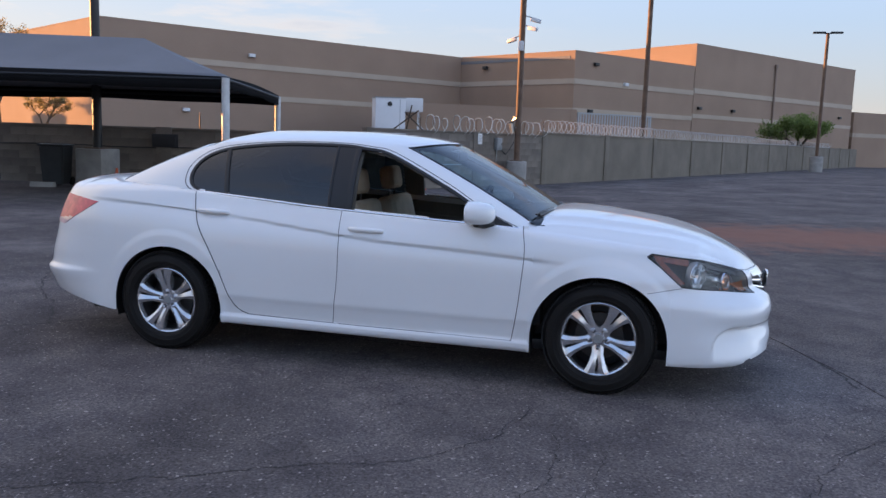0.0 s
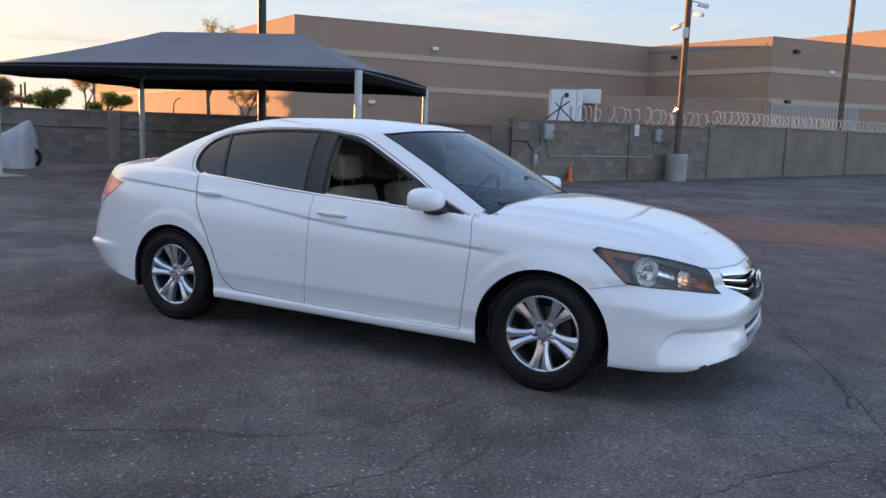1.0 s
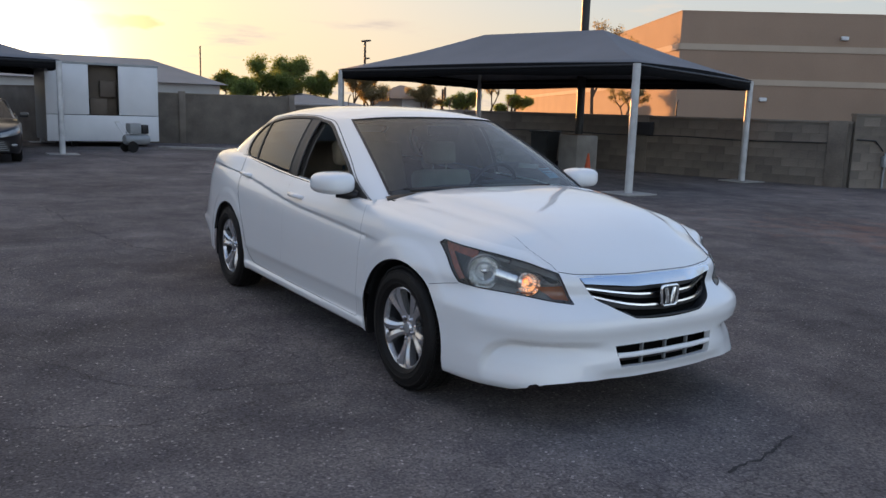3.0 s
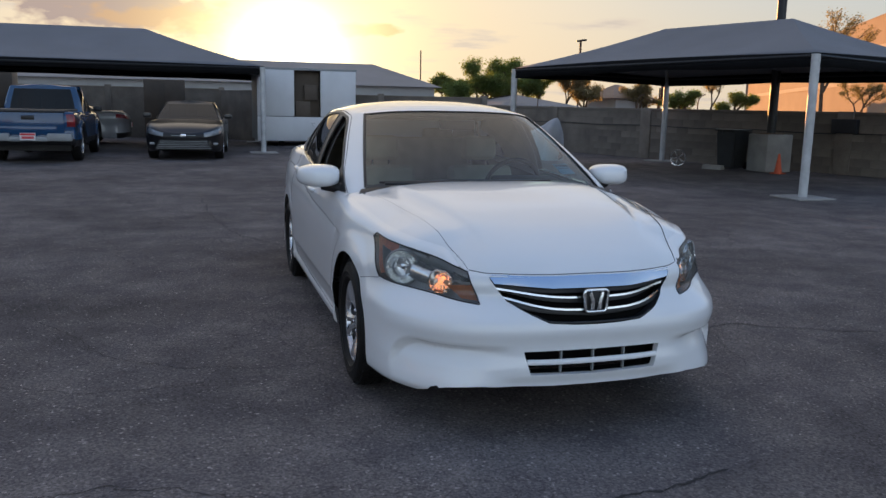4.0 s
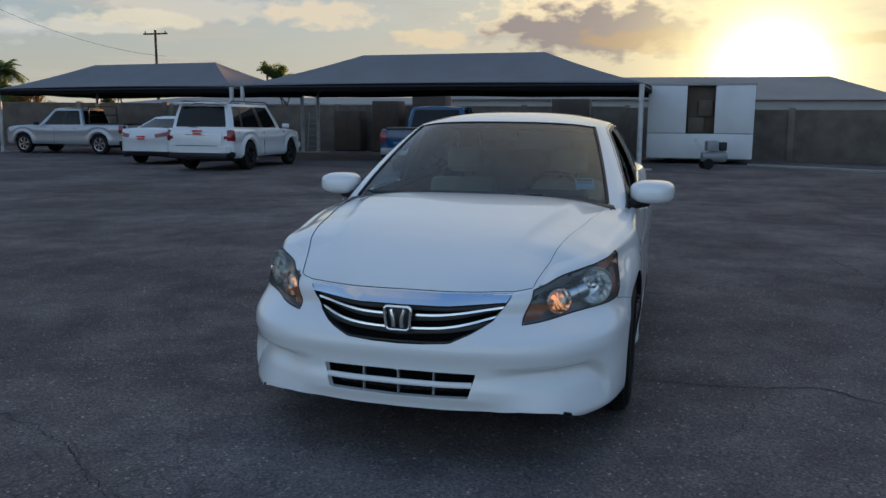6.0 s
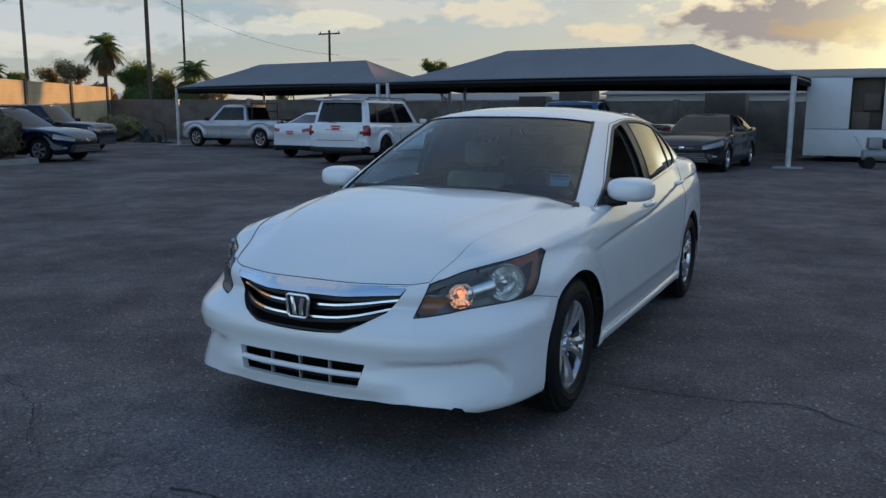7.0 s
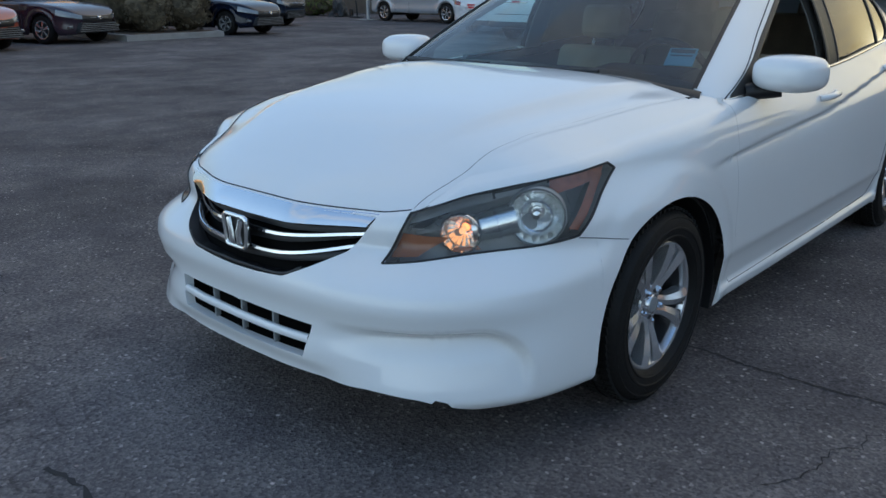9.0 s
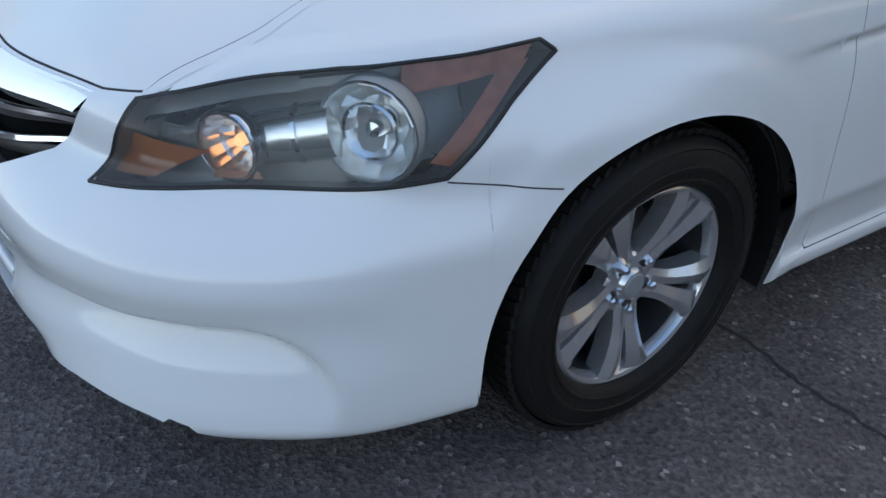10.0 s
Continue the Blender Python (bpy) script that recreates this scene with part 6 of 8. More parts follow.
def far_wheel(parent, x, y, r, w, sd, dark=False):
    if "rim" not in _rim_me:
        bm = lathe(bmesh.new(), [(.60, .10), (.62, .34), (.665, .42), (.645, .47), (.60, .45), (.575, .36)], 28, "Y")
        me = bpy.data.meshes.new("wheel")
        bmesh.ops.recalc_face_normals(bm, faces=bm.faces)
        bm.to_mesh(me)
        bm.free()
        finish(me, M_ALLOY)
        _rim_me["rim"] = me
        md = me.copy()
        md.materials[0] = M_BLACKTRIM
        _rim_me["dark"] = md
        # dish coloured dark as the shade between the spokes
        bm = lathe(bmesh.new(), [(.001, .02), (.3, .02), (.60, .10)], 24, "Y")
        me = bpy.data.meshes.new("dish")
        bmesh.ops.recalc_face_normals(bm, faces=bm.faces)
        bm.to_mesh(me)
        bm.free()
        finish(me, M_GREYSHADE)
        _rim_me["dish"] = me
        bm = bmesh.new()
        for z0_, z1_, x0_, x1_ in ((-.05, .05, .0, .30), (-.085, .085, .30, .62)):
            box(bm, ((x0_ + x1_) / 2, .33 + .05 * (x1_ > .4), 0), (x1_ - x0_ + .02, .14, z1_ - z0_))
        me = bpy.data.meshes.new("spoke")
        bmesh.ops.recalc_face_normals(bm, faces=bm.faces)
        bm.to_mesh(me)
        bm.free()
        finish(me, M_ALLOY)
        _rim_me["spoke"] = me
        md = me.copy()
        md.materials[0] = M_BLACKTRIM
        _rim_me["dark_spoke"] = md
        bm = lathe(bmesh.new(), [(.64, -.42), (.72, -.48), (.90, -.48), (.98, -.38), (1.0, -.2), (1.0, .2), (.98, .38), (.90, .48), (.72, .48), (.64, .44)], 32, "Y")
        me = bpy.data.meshes.new("tyre")
        bmesh.ops.recalc_face_normals(bm, faces=bm.faces)
        bm.to_mesh(me)
        bm.free()
        finish(me, M_RUBBER)
        _rim_me["tyre"] = me
    wo = new("wheel", _rim_me["dark" if dark else "rim"])
    wo.parent = parent
    wo.matrix_basis = pose(x, y, r, 0, 0, 0 if sd > 0 else 180) @ Matrix.Diagonal((r, w, r, 1))
    for k in range(6):
        sp = new("spoke", _rim_me["dark_spoke" if dark else "spoke"])
        sp.parent = wo
        sp.matrix_basis = Matrix.Rotation(2 * math.pi * k / 6 + .3, 4, "Y")
    di = new("dish", _rim_me["dish"])
    di.parent = wo
    ty = new("tyre", _rim_me["tyre"])
    ty.parent = wo
    return wo


def vehicle(name, label, m, paint, L, W, H, wb, r, deck, cab, fo=None, belt=None, pick=None, rails=False, plate=True, tail=None, dark_rims=False, glass_m=None, nose=(2.6, .75), tailp=(3.2, .5), clad=False, floor_z=.20, flare=.022, bumpers=False, face_trim=None):
    """A parked vehicle, nose along +x. deck: (x, z) along the hood, belt and tail; cab: base front x, top front x, top rear x, base rear x, base width, top width."""
    t = thing(name, m, label, {"pickup_truck": "pickup truck", "suv": "SUV"}.get(name, "car"), "parked vehicles")
    gm = glass_m or M_VGLASS
    face_trim = face_trim or M_GREYMETAL
    xf = L / 2
    fo = fo if fo is not None else .92
    ax = (xf - fo, xf - fo - wb)
    R = r + (.075 if clad else .055)
    np_, nl = nose
    tp_, tl = tailp
    xs = set()
    for v in np.linspace(-xf + tl, xf - nl, 40):
        xs.add(round(v, 4))
    for u in np.linspace(0, 1, 13):
        xs.add(round(xf - nl + nl * math.sin(u * math.pi / 2), 4))
        xs.add(round(-xf + tl - tl * math.sin(u * math.pi / 2), 4))
    xs = [v for v in xs if all(abs(v - a) > R + .01 for a in ax)] + [round(a + R * math.cos(th), 4) for a in ax for th in np.linspace(0, math.pi, 21)]
    xs = sorted(set(xs))
    dx, dz = [d[0] for d in deck], [d[1] for d in deck]
    VS = [0, .06, .13, .20, .27, .34, .42, .50, .57, .64, .70, .76, .82, .87, .91, .95, .98, 1.0]
    IN = interp(np.array(VS), [0, .08, .2, .34, .50, .64, .72, .80, .90, .96, 1.0], [.07, .025, .010, .016, .020, .008, .0, .010, .030, .052, .085])
    TT = [.85, .6, .3, 0]
    rows = []
    for x in xs:
        u = max(0.0, (x - (xf - nl)) / nl)
        w_ = max(0.0, (-x - (xf - tl)) / tl)
        e = max(u, w_)
        k_ = (1 - min(1, u) ** np_) ** (1 / np_) * (1 - min(1, w_) ** tp_) ** (1 / tp_)
        hw = max(0.0, W / 2 * k_)
        zb = floor_z + .06 * e ** 3
        for a in ax:
            if abs(x - a) <= R + 1e-4:
                zb = max(zb, r - .02 + math.sqrt(max(0, R * R - (x - a) ** 2)))
        zt = float(interp(x, dx, dz))
        rw = [(x - (IN[q] * (1 if u > w_ else -1) * e ** 2 * .9), (0.0 if e >= .9999 else max(.002, hw - IN[q] * (1 - e ** 2 * .6))), zb + (zt - zb) * v) for q, v in enumerate(VS)]
        # bodywork swells over the wheels
        for a in ax:
            rw = [(p[0], p[1] + (flare * float(smoothstep(R + .17, R + .03, math.hypot(p[0] - a, p[2] - r))) * (1 - e ** 2) if q < len(VS) - 3 else 0), p[2]) for q, p in enumerate(rw)]
        ye, xe = rw[-1][1], rw[-1][0]
        rw += [(xe, ye * q, zt + .035 * (1 - q * q) * (1 - e ** 3)) for q in TT]
        rows.append(rw)
    n, k = len(rows), len(rows[0])
    groups = {}
    up_ = tail == "upright"
    for i in range(n - 1):
        for j in range(k - 1):
            ym_ = (rows[i][j][1] + rows[i + 1][j + 1][1]) / 2
            v = VS[j] if j < len(VS) else 1.1
            xc0 = (xs[i] + xs[i + 1]) / 2
            tg = "body"
            if xc0 > xf - nl * .62:
                if .70 <= v < .91 and ym_ > W * .245:
                    tg = "headlamp"
                elif .57 <= v < .91 and ym_ < W * .235:
                    tg = "front_grille"
                elif .13 <= v < .34 and ym_ < W * .33:
                    tg = "lower_grille"
            elif xc0 < -xf + (.24 if up_ else tl * .75):
                if (.57 if up_ else .76) <= v < (.95 if up_ else .91) and ym_ > W * (.40 if up_ else .23):
                    tg = "tail_lamp"
                elif v < .20:
                    tg = "rear_valance"
            if tg == "body" and clad and (v < .2):
                tg = "cladding"
            groups.setdefault(tg, []).append((i, j))
    looks = {"body": paint, "headlamp": M_LAMPFACE, "front_grille": M_BLACKTRIM, "lower_grille": M_BLACKTRIM, "tail_lamp": M_TAIL, "rear_valance": M_BLACKTRIM, "cladding": M_BLACKTRIM}
    body = None
    for tg in ("body", "headlamp", "front_grille", "lower_grille", "tail_lamp", "rear_valance", "cladding"):
        cells = groups.get(tg)
        if not cells:
            continue
        for sgns in (((1,), (-1,)) if tg in ("headlamp", "tail_lamp", "cladding") else ((1, -1),)):
            vs, fs, idx = [], [], {}
            for sg in sgns:
                for i, j in cells:
                    f = []
                    for a, b in ((i, j), (i, j + 1), (i + 1, j + 1), (i + 1, j)):
                        mid = b == k - 1
                        kx = (a, b, 0 if mid else sg)
                        if kx not in idx:
                            idx[kx] = len(vs)
                            p = rows[a][b]
                            vs.append((p[0], 0.0 if mid else p[1] * sg, p[2]))
                        f.append(idx[kx])
                    fs.append(f if sg < 0 else f[::-1])
            ob = part_py(tg, vs, fs, looks[tg], t, {"headlamp": "clear headlamp", "tail_lamp": "red tail lamp", "front_grille": "black front grille"}.get(tg, ""), sharp=50)
            if tg == "body":
                body = ob
    part("underbody", boxes(((0, 0, floor_z + .12), (L - .9, W - .35, .16)), *[((a, 0, .5), (2 * R, W - .4, .5)) for a in ax]), M_BLACKTRIM, t)
    # cabin
    xb0, xt0, xt1, xb1, wb_, wt_ = cab
    z0 = float(interp((xb0 + xb1) / 2, dx, dz)) - .02

    def ring(v):
        xa, xz = xb0 + (xt0 - xb0) * v, xb1 + (xt1 - xb1) * v
        hw = wb_ + (wt_ - wb_) * v + .018 * math.sin(math.pi * v)
        zr = H - .045
        pts = []
        for u in np.linspace(0, 1, 9):
            pts.append((xa - .10 * u * u * (1 - v * .4), hw * .90 * u, "f"))
        for u in np.linspace(.04, .96, 25):
            pts.append((xa - .10 + (xz + .10 - xa + .10) * u, hw * (.93 + .07 * math.sin(math.pi * min(1, max(0, u))) ** .5), "s"))
        for u in np.linspace(1, 0, 9):
            pts.append((xz + .09 * u * u, hw * .90 * u, "r"))
        return [(x, y, (float(interp(x, dx, dz)) - .03) * (1 - v) + zr * v) for x, y, g in pts]
    NVc = 10
    G = np.array([ring(v) for v in np.linspace(0, 1, NVc + 1)])
    nc = G.shape[1]
    tagc = {}
    for a in range(NVc):
        for c in range(nc - 1):
            inv_ = 1 <= a <= NVc - 2
            if c < 8:
                tg = "windscreen" if inv_ and c < 8 else "pillar"
            elif c >= nc - 9:
                tg = "rear_window" if inv_ and c > nc - 9 else "pillar"
            else:
                u = (c - 8) / (nc - 17)
                cuts = (.08, .42, .48, .80, .84, .95) if not pick else (.10, .50, .56, .95)
                tg = "pillar"
                for q0, q1 in zip(cuts[::2], cuts[1::2]):
                    if q0 <= u < q1 and inv_:
                        tg = "side%d" % int(q0 * 100)
                if tg == "pillar" and inv_ and cuts[0] <= u < cuts[-1]:
                    tg = "pillar_trim%d" % int(u * 10)
            tagc.setdefault(tg, []).append((a, c))
    for tg, cells in tagc.items():
        for sgns in (((1, -1),) if tg in ("pillar", "windscreen", "rear_window") else ((1,), (-1,))):
            vs, fs, idx = [], [], {}
            for sg in sgns:
                for a, c in cells:
                    f = []
                    for aa, cc in ((a, c), (a, c + 1), (a + 1, c + 1), (a + 1, c)):
                        kx = (aa, cc, sg)
                        if kx not in idx:
                            idx[kx] = len(vs)
                            p = G[aa, cc]
                            vs.append((p[0], p[1] * sg, p[2]))
                        f.append(idx[kx])
                    fs.append(f if sg > 0 else f[::-1])
            nm = "pillar_trim" if tg.startswith("pillar_trim") else "cab_frame" if tg == "pillar" else tg if tg in ("windscreen", "rear_window") else "side_window"
            part_py(nm, vs, fs, M_BLACKTRIM if nm == "pillar_trim" else paint if tg == "pillar" else gm, t, "" if tg.startswith("pillar") else "dark glass", sharp=40)
    top = G[-1]
    vs = [tuple(p) for p in top] + [(p[0], -p[1], p[2]) for p in top] + [(p[0], p[1] * .5, H - .012) for p in top] + [(p[0], -p[1] * .5, H - .012) for p in top] + [(p[0], 0, H) for p in top]
    fs = []
    for c in range(nc - 1):
        fs += [(c, c + 1, 2 * nc + c + 1, 2 * nc + c), (2 * nc + c, 2 * nc + c + 1, 4 * nc + c + 1, 4 * nc + c), (4 * nc + c, 4 * nc + c + 1, 3 * nc + c + 1, 3 * nc + c), (3 * nc + c, 3 * nc + c + 1, nc + c + 1, nc + c)]
    part_py("roof", vs, fs, paint, t, sharp=40)
    part("cabin_core", boxes((((xb0 + xb1) / 2, 0, z0 - .02), (abs(xb0 - xb1) * .8, 1.2, .2)), (((xt0 + xt1) / 2 + .1, .36, z0 + .22), (.14, .42, .36)), (((xt0 + xt1) / 2 + .1, -.36, z0 + .22), (.14, .42, .36)), bevel=.03), M_INTERIOR, t)
    # wheels
    for a in ax:
        for sd in (1, -1):
            far_wheel(t, a, sd * (W / 2 - .125), r, .23, sd, dark_rims)
    # lamps, plates, mirrors, handles
    zf = float(interp(xf - .05, dx, dz))
    for sd in (1, -1):
        yy = sd * (W / 2 * .80 - .16)
        mx = xb0 - .22
        mr = part("door_mirror", boxes(((mx, sd * (W / 2 + .09), z0 + .10), (.13, .20, .13)), bevel=.035), paint if not pick else M_BLACKTRIM, t)
        for hx_ in ((xb0 + xb1) / 2 + .12, (xb0 + xb1) / 2 - .75):
            part("door_handle", boxes(((hx_, sd * (W / 2 - .004), z0 - .10), (.18, .03, .03)), bevel=.008), paint, t)
        for gx_, zlo in (((xb0 + xb1) / 2 + .22, .34), (xb0 - .12, .34), (xb1 + .42, .75)):
            part("panel_gap", boxes(((gx_, sd * (W / 2 - .017), (z0 + zlo) / 2), (.007, .016, z0 - zlo - .10))), M_GAP, body, smooth=False)
    part("grille_bar", boxes(((xf - .01, 0, zf - .10), (.03, W * .30, .014)), bevel=.004), face_trim, t)
    part("badge", boxes(((xf + .006, 0, zf - .10), (.02, .13, .07)), bevel=.02), M_CHROME, t)
    if not pick and tail != "upright":
        # deep slatted lower intake with fog lamp pockets
        bml = bmesh.new()
        prism(bml, [(-W * .30, .50), (W * .30, .50), (W * .36, .27), (-W * .36, .27)], xf - .16, xf - .012, "X")
        bmesh.ops.bevel(bml, geom=list(bml.edges), offset=.012, segments=2, affect="EDGES")
        lo_ = part("lower_intake", bml, M_BLACKTRIM, t, "black slatted lower intake")
        for k_ in range(5):
            zz_ = .30 + .042 * k_
            part("slat", boxes(((xf - .008, 0, zz_), (.012, W * (.70 - (zz_ - .27) * .55), .010)), bevel=.002), face_trim, lo_, smooth=False)
        for sd in (1, -1):
            part("fog_lamp", boxes(((xf - .20, sd * W * .405, .40), (.10, .12, .07)), bevel=.02), M_LAMPFACE, t)
    if plate:
        pl = part("number_plate", boxes(((-xf - (.125 if pick else .022), 0, plate if isinstance(plate, float) else .62), (.012, .31, .16)), bevel=.004), M_PLATE, t, "white and red paper plate")
        zp = plate if isinstance(plate, float) else .62
        part("print_bar", boxes(((-xf - (.133 if pick else .030), 0, zp + .05), (.006, .29, .045)), ((-xf - (.133 if pick else .030), 0, zp - .02), (.006, .24, .05))), M_PLATERED, pl, smooth=False)
    if bumpers:
        # separate moulded bumpers with a dark lower apron and a step pad
        for sg, nm_ in ((-1, "rear_bumper"), (1, "front_bumper")):
            bmb = bmesh.new()
            prism(bmb, [(-W * .47, .0), (-W * .44, -.10), (-W * .30, -.13), (W * .30, -.13), (W * .44, -.10), (W * .47, .0), (W * .44, .26), (-W * .44, .26)], floor_z + .15, floor_z + .33, "Z", Matrix.Translation((sg * (xf - .06), 0, 0)) @ Matrix.Rotation(math.pi / 2 if sg < 0 else -math.pi / 2, 4, "Z") @ Matrix.Rotation(math.pi, 4, "Z"))
            bmesh.ops.bevel(bmb, geom=list(bmb.edges), offset=.025, segments=2, affect="EDGES")
            bo = part(nm_, bmb, bumpers, t)
            part("apron", boxes(((sg * (xf - .05), 0, floor_z + .08), (.18, W * .84, .17)), bevel=.03), M_BLACKTRIM, bo)
            part("step_pad", boxes(((sg * (xf + .02), 0, floor_z + .332), (.12, W * .62, .012)), bevel=.004), M_BLACKTRIM, bo)
    if tail == "upright" and not pick:
        tg_ = part("tailgate", boxes(((-xf - .004, 0, z0 - .30), (.03, W * .70, .50)), bevel=.012), paint, t)
        part("garnish", boxes(((-xf - .022, 0, z0 - .11), (.02, W * .36, .028)), bevel=.006), M_CHROME, tg_, "chrome tailgate strip")
        part("lower_trim", boxes(((-xf - .014, 0, z0 - .53), (.03, W * .66, .03)), bevel=.006), M_BLACKTRIM, tg_)
        sp_ = part("roof_spoiler", boxes(((xt1 - .06, 0, H - .035), (.24, wt_ * 1.9, .035)), bevel=.014), paint, t)
        part("brake_light", boxes(((xt1 - .185, 0, H - .035), (.012, .30, .018)), bevel=.003), M_TAIL, sp_)
        part("rear_wiper", tube(bmesh.new(), [(xb1 + .02, .02, z0 + .06), (xb1 + .02, .34, z0 + .09)], .008, 6), M_BLACKTRIM, t)
    if rails:
        for sd in (1, -1):
            part("roof_rail", tube(bmesh.new(), [(xt0 - .1, sd * (wt_ - .04), H - .03), (xt0 - .2, sd * (wt_ - .04), H + .03), (xt1 + .3, sd * (wt_ - .04), H + .03), (xt1 + .2, sd * (wt_ - .04), H - .03)], .018, 8), M_BLACKTRIM, t)
    if pick:
        b0, b1 = pick["bed"]
        zb_ = float(interp((b0 + b1) / 2, dx, dz))
        part("bed_liner", boxes((((b0 + b1) / 2, 0, zb_ + .012), (abs(b0 - b1) - .10, W - .30, .06)), bevel=.01), M_BLACKTRIM, t, "black open load bed")
        tg_ = part("tailgate", boxes(((-xf + .035, 0, zb_ - .26), (.10, W * .76, .50)), bevel=.02), paint, t)
        part("tailgate_lip", boxes(((-xf + .03, 0, zb_ + .005), (.13, W * .77, .045)), bevel=.014), M_BLACKTRIM, tg_)
        part("tailgate_pressing", boxes(((-xf - .016, 0, zb_ - .38), (.012, W * .60, .12)), bevel=.005), paint, tg_)
        part("tailgate_handle", boxes(((-xf - .018, 0, zb_ - .13), (.02, .26, .09)), bevel=.01), M_BLACKTRIM, t)
        part("rear_bumper", boxes(((-xf + .0, -W * .33, .585), (.20, W * .27, .17)), ((-xf + .0, W * .33, .585), (.20, W * .27, .17)), ((-xf + .0, 0, .545), (.18, W * .42, .11)), bevel=.03), M_GREYMETAL if pick.get("chrome") else paint, t, "step bumper")
        if pick.get("rack"):
            rk = bmesh.new()
            for sd in (1, -1):
                tube(rk, [(b0 - .12, sd * (W / 2 - .12), zb_), (b0 - .12, sd * (W / 2 - .12), H + .05), (b0 - .12, 0, H + .05)], .025, 8)
            tube(rk, [(b0 - .12, -W / 2 + .12, zb_ + .35), (b0 - .12, W / 2 - .12, zb_ + .35)], .02, 8)
            part("ladder_rack", rk, M_BLACKTRIM, t, "black steel rack over the bed")
    return t


SED = [(-2.45, .96), (-2.3, 1.04), (-1.9, 1.06), (-1.2, 1.02), (0, .96), (.85, .95), (1.3, .94), (1.9, .87), (2.25, .78), (2.45, .68)]
M_TAIL = mat('vehicle_tail_lens', (.30, .016, .022), .18, vary=.5, scale=14, coat=.6)
M_LAMPFACE = mat('lamp_face', (.26, .27, .28), .15, .4, vary=.3, scale=40, coat=.5)


def sedan_deck(L):
    return [(x * L / 4.9, z) for x, z in SED]


SED_CAB = (1.05, .18, -.95, -1.88, .865, .63)
M_SUVWHITE = mat("white_suv_paint", (.74, .74, .74), .3, vary=.03, coat=1.0)
vehicle("pickup_truck", "metallic blue crew-cab pickup truck seen from its tailgate", pose(-17.0, -5.12, 0, 0, 0, 180), M_CAR_BLUE, 5.39, 1.89, 1.76, 3.24, .39,
        [(-2.7, 1.12), (-2.6, 1.14), (-1.2, 1.14), (-.9, 1.10), (.9, 1.10), (1.3, 1.10), (2.2, 1.02), (2.6, .90), (2.7, .80)], (1.20, .50, -.66, -.86, .92, .755), .93, pick={"bed": (-.95, -2.62), "cab_end": -.8, "chrome": True}, tail="upright", plate=.60, nose=(4.0, .5), tailp=(12, .25), clad=True, floor_z=.36, flare=.045)
vehicle("suv", "white off-road SUV with black wheels and roof rails", pose(-15.95, -10.92, 0, 0, 0, 183), M_SUVWHITE, 4.83, 1.92, 1.80, 2.82, .39,
        [(-2.42, 1.08), (-2.35, 1.12), (-1.2, 1.10), (.6, 1.08), (1.1, 1.09), (1.9, 1.03), (2.3, .92), (2.42, .82)], (1.08, .42, -2.14, -2.33, .915, .755), .90, rails=True, tail="upright", plate=1.0, dark_rims=True, nose=(3.6, .55), tailp=(6, .3), floor_z=.34, flare=.04, bumpers=M_SUVWHITE)
vehicle("compact_sedan", "white compact sedan seen from its rear", pose(-17.9, -13.95, 0, 0, 0, 180), mat("white_compact_paint", (.70, .70, .71), .3, vary=.03, coat=1.0), 4.63, 1.78, 1.435, 2.70, .32,
        sedan_deck(4.63), (1.0, .15, -.85, -1.75, .83, .61), plate=.78)
vehicle("black_sedan", "black midsize sedan facing out under the canopy", pose(-17.85, -1.75, 0, 0, 0, -4), M_CAR_BLACK, 4.88, 1.84, 1.445, 2.82, .33, sedan_deck(4.88), SED_CAB)
vehicle("grey_sedan", "silver-grey sedan parked sideways behind the pickup", pose(-23.75, -6.15, 0, 0, 0, -91), M_CAR_GREY, 4.95, 1.82, 1.45, 2.8, .335, sedan_deck(4.95), (1.0, .15, -.85, -1.75, .84, .62))
vehicle("pickup_truck", "silver crew-cab pickup truck under the far canopy", pose(-21.47, -20.91, 0, 0, 0, -91), M_CAR_SILVER, 5.5, 1.80, 1.72, 3.42, .375,
        [(-2.75, 1.08), (-2.65, 1.10), (-1.2, 1.10), (-.8, 1.06), (.9, 1.05), (1.3, 1.07), (2.2, 1.03), (2.65, .92), (2.75, .80)], (1.27, .55, -.78, -.98, .85, .68), .95, pick={"bed": (-1.05, -2.66), "cab_end": -.9, "rack": True}, tail="upright", nose=(4.0, .5), tailp=(12, .25), floor_z=.36, flare=.04)
vehicle("navy_sedan", "navy blue sedan with a wide chrome grille", pose(-10.55, -20.2, 0, 0, 0, 106), M_CAR_NAVY, 4.96, 1.85, 1.51, 2.82, .33, sedan_deck(4.96), SED_CAB)
vehicle("suv", "older dark blue SUV with a boxy nose", pose(-14.50, -24.00, 0, 0, 0, 112), M_CAR_STEEL, 4.7, 1.78, 1.66, 2.72, .36,
        [(-2.35, 1.05), (-1.2, 1.04), (.6, 1.02), (1.1, 1.03), (1.9, .99), (2.25, .92), (2.35, .80)], (.95, .35, -1.9, -2.2, .83, .68), .88, nose=(5.0, .4), tailp=(5, .35), clad=True, floor_z=.32, flare=.035)
vehicle("plum_sedan", "dark plum sedan with a slatted lower grille", pose(-5.2, -19.9, 0, 0, 0, 110), M_CAR_PLUM, 4.88, 1.84, 1.445, 2.82, .33, sedan_deck(4.88), SED_CAB)
vehicle("orange_car", "car at the end of the row, coloured orange-red as sunlit", pose(-2.4, -18.4, 0, 0, 0, 110), M_CAR_RED, 4.6, 1.80, 1.5, 2.7, .33, sedan_deck(4.6), (1.0, .15, -.85, -1.75, .84, .62))

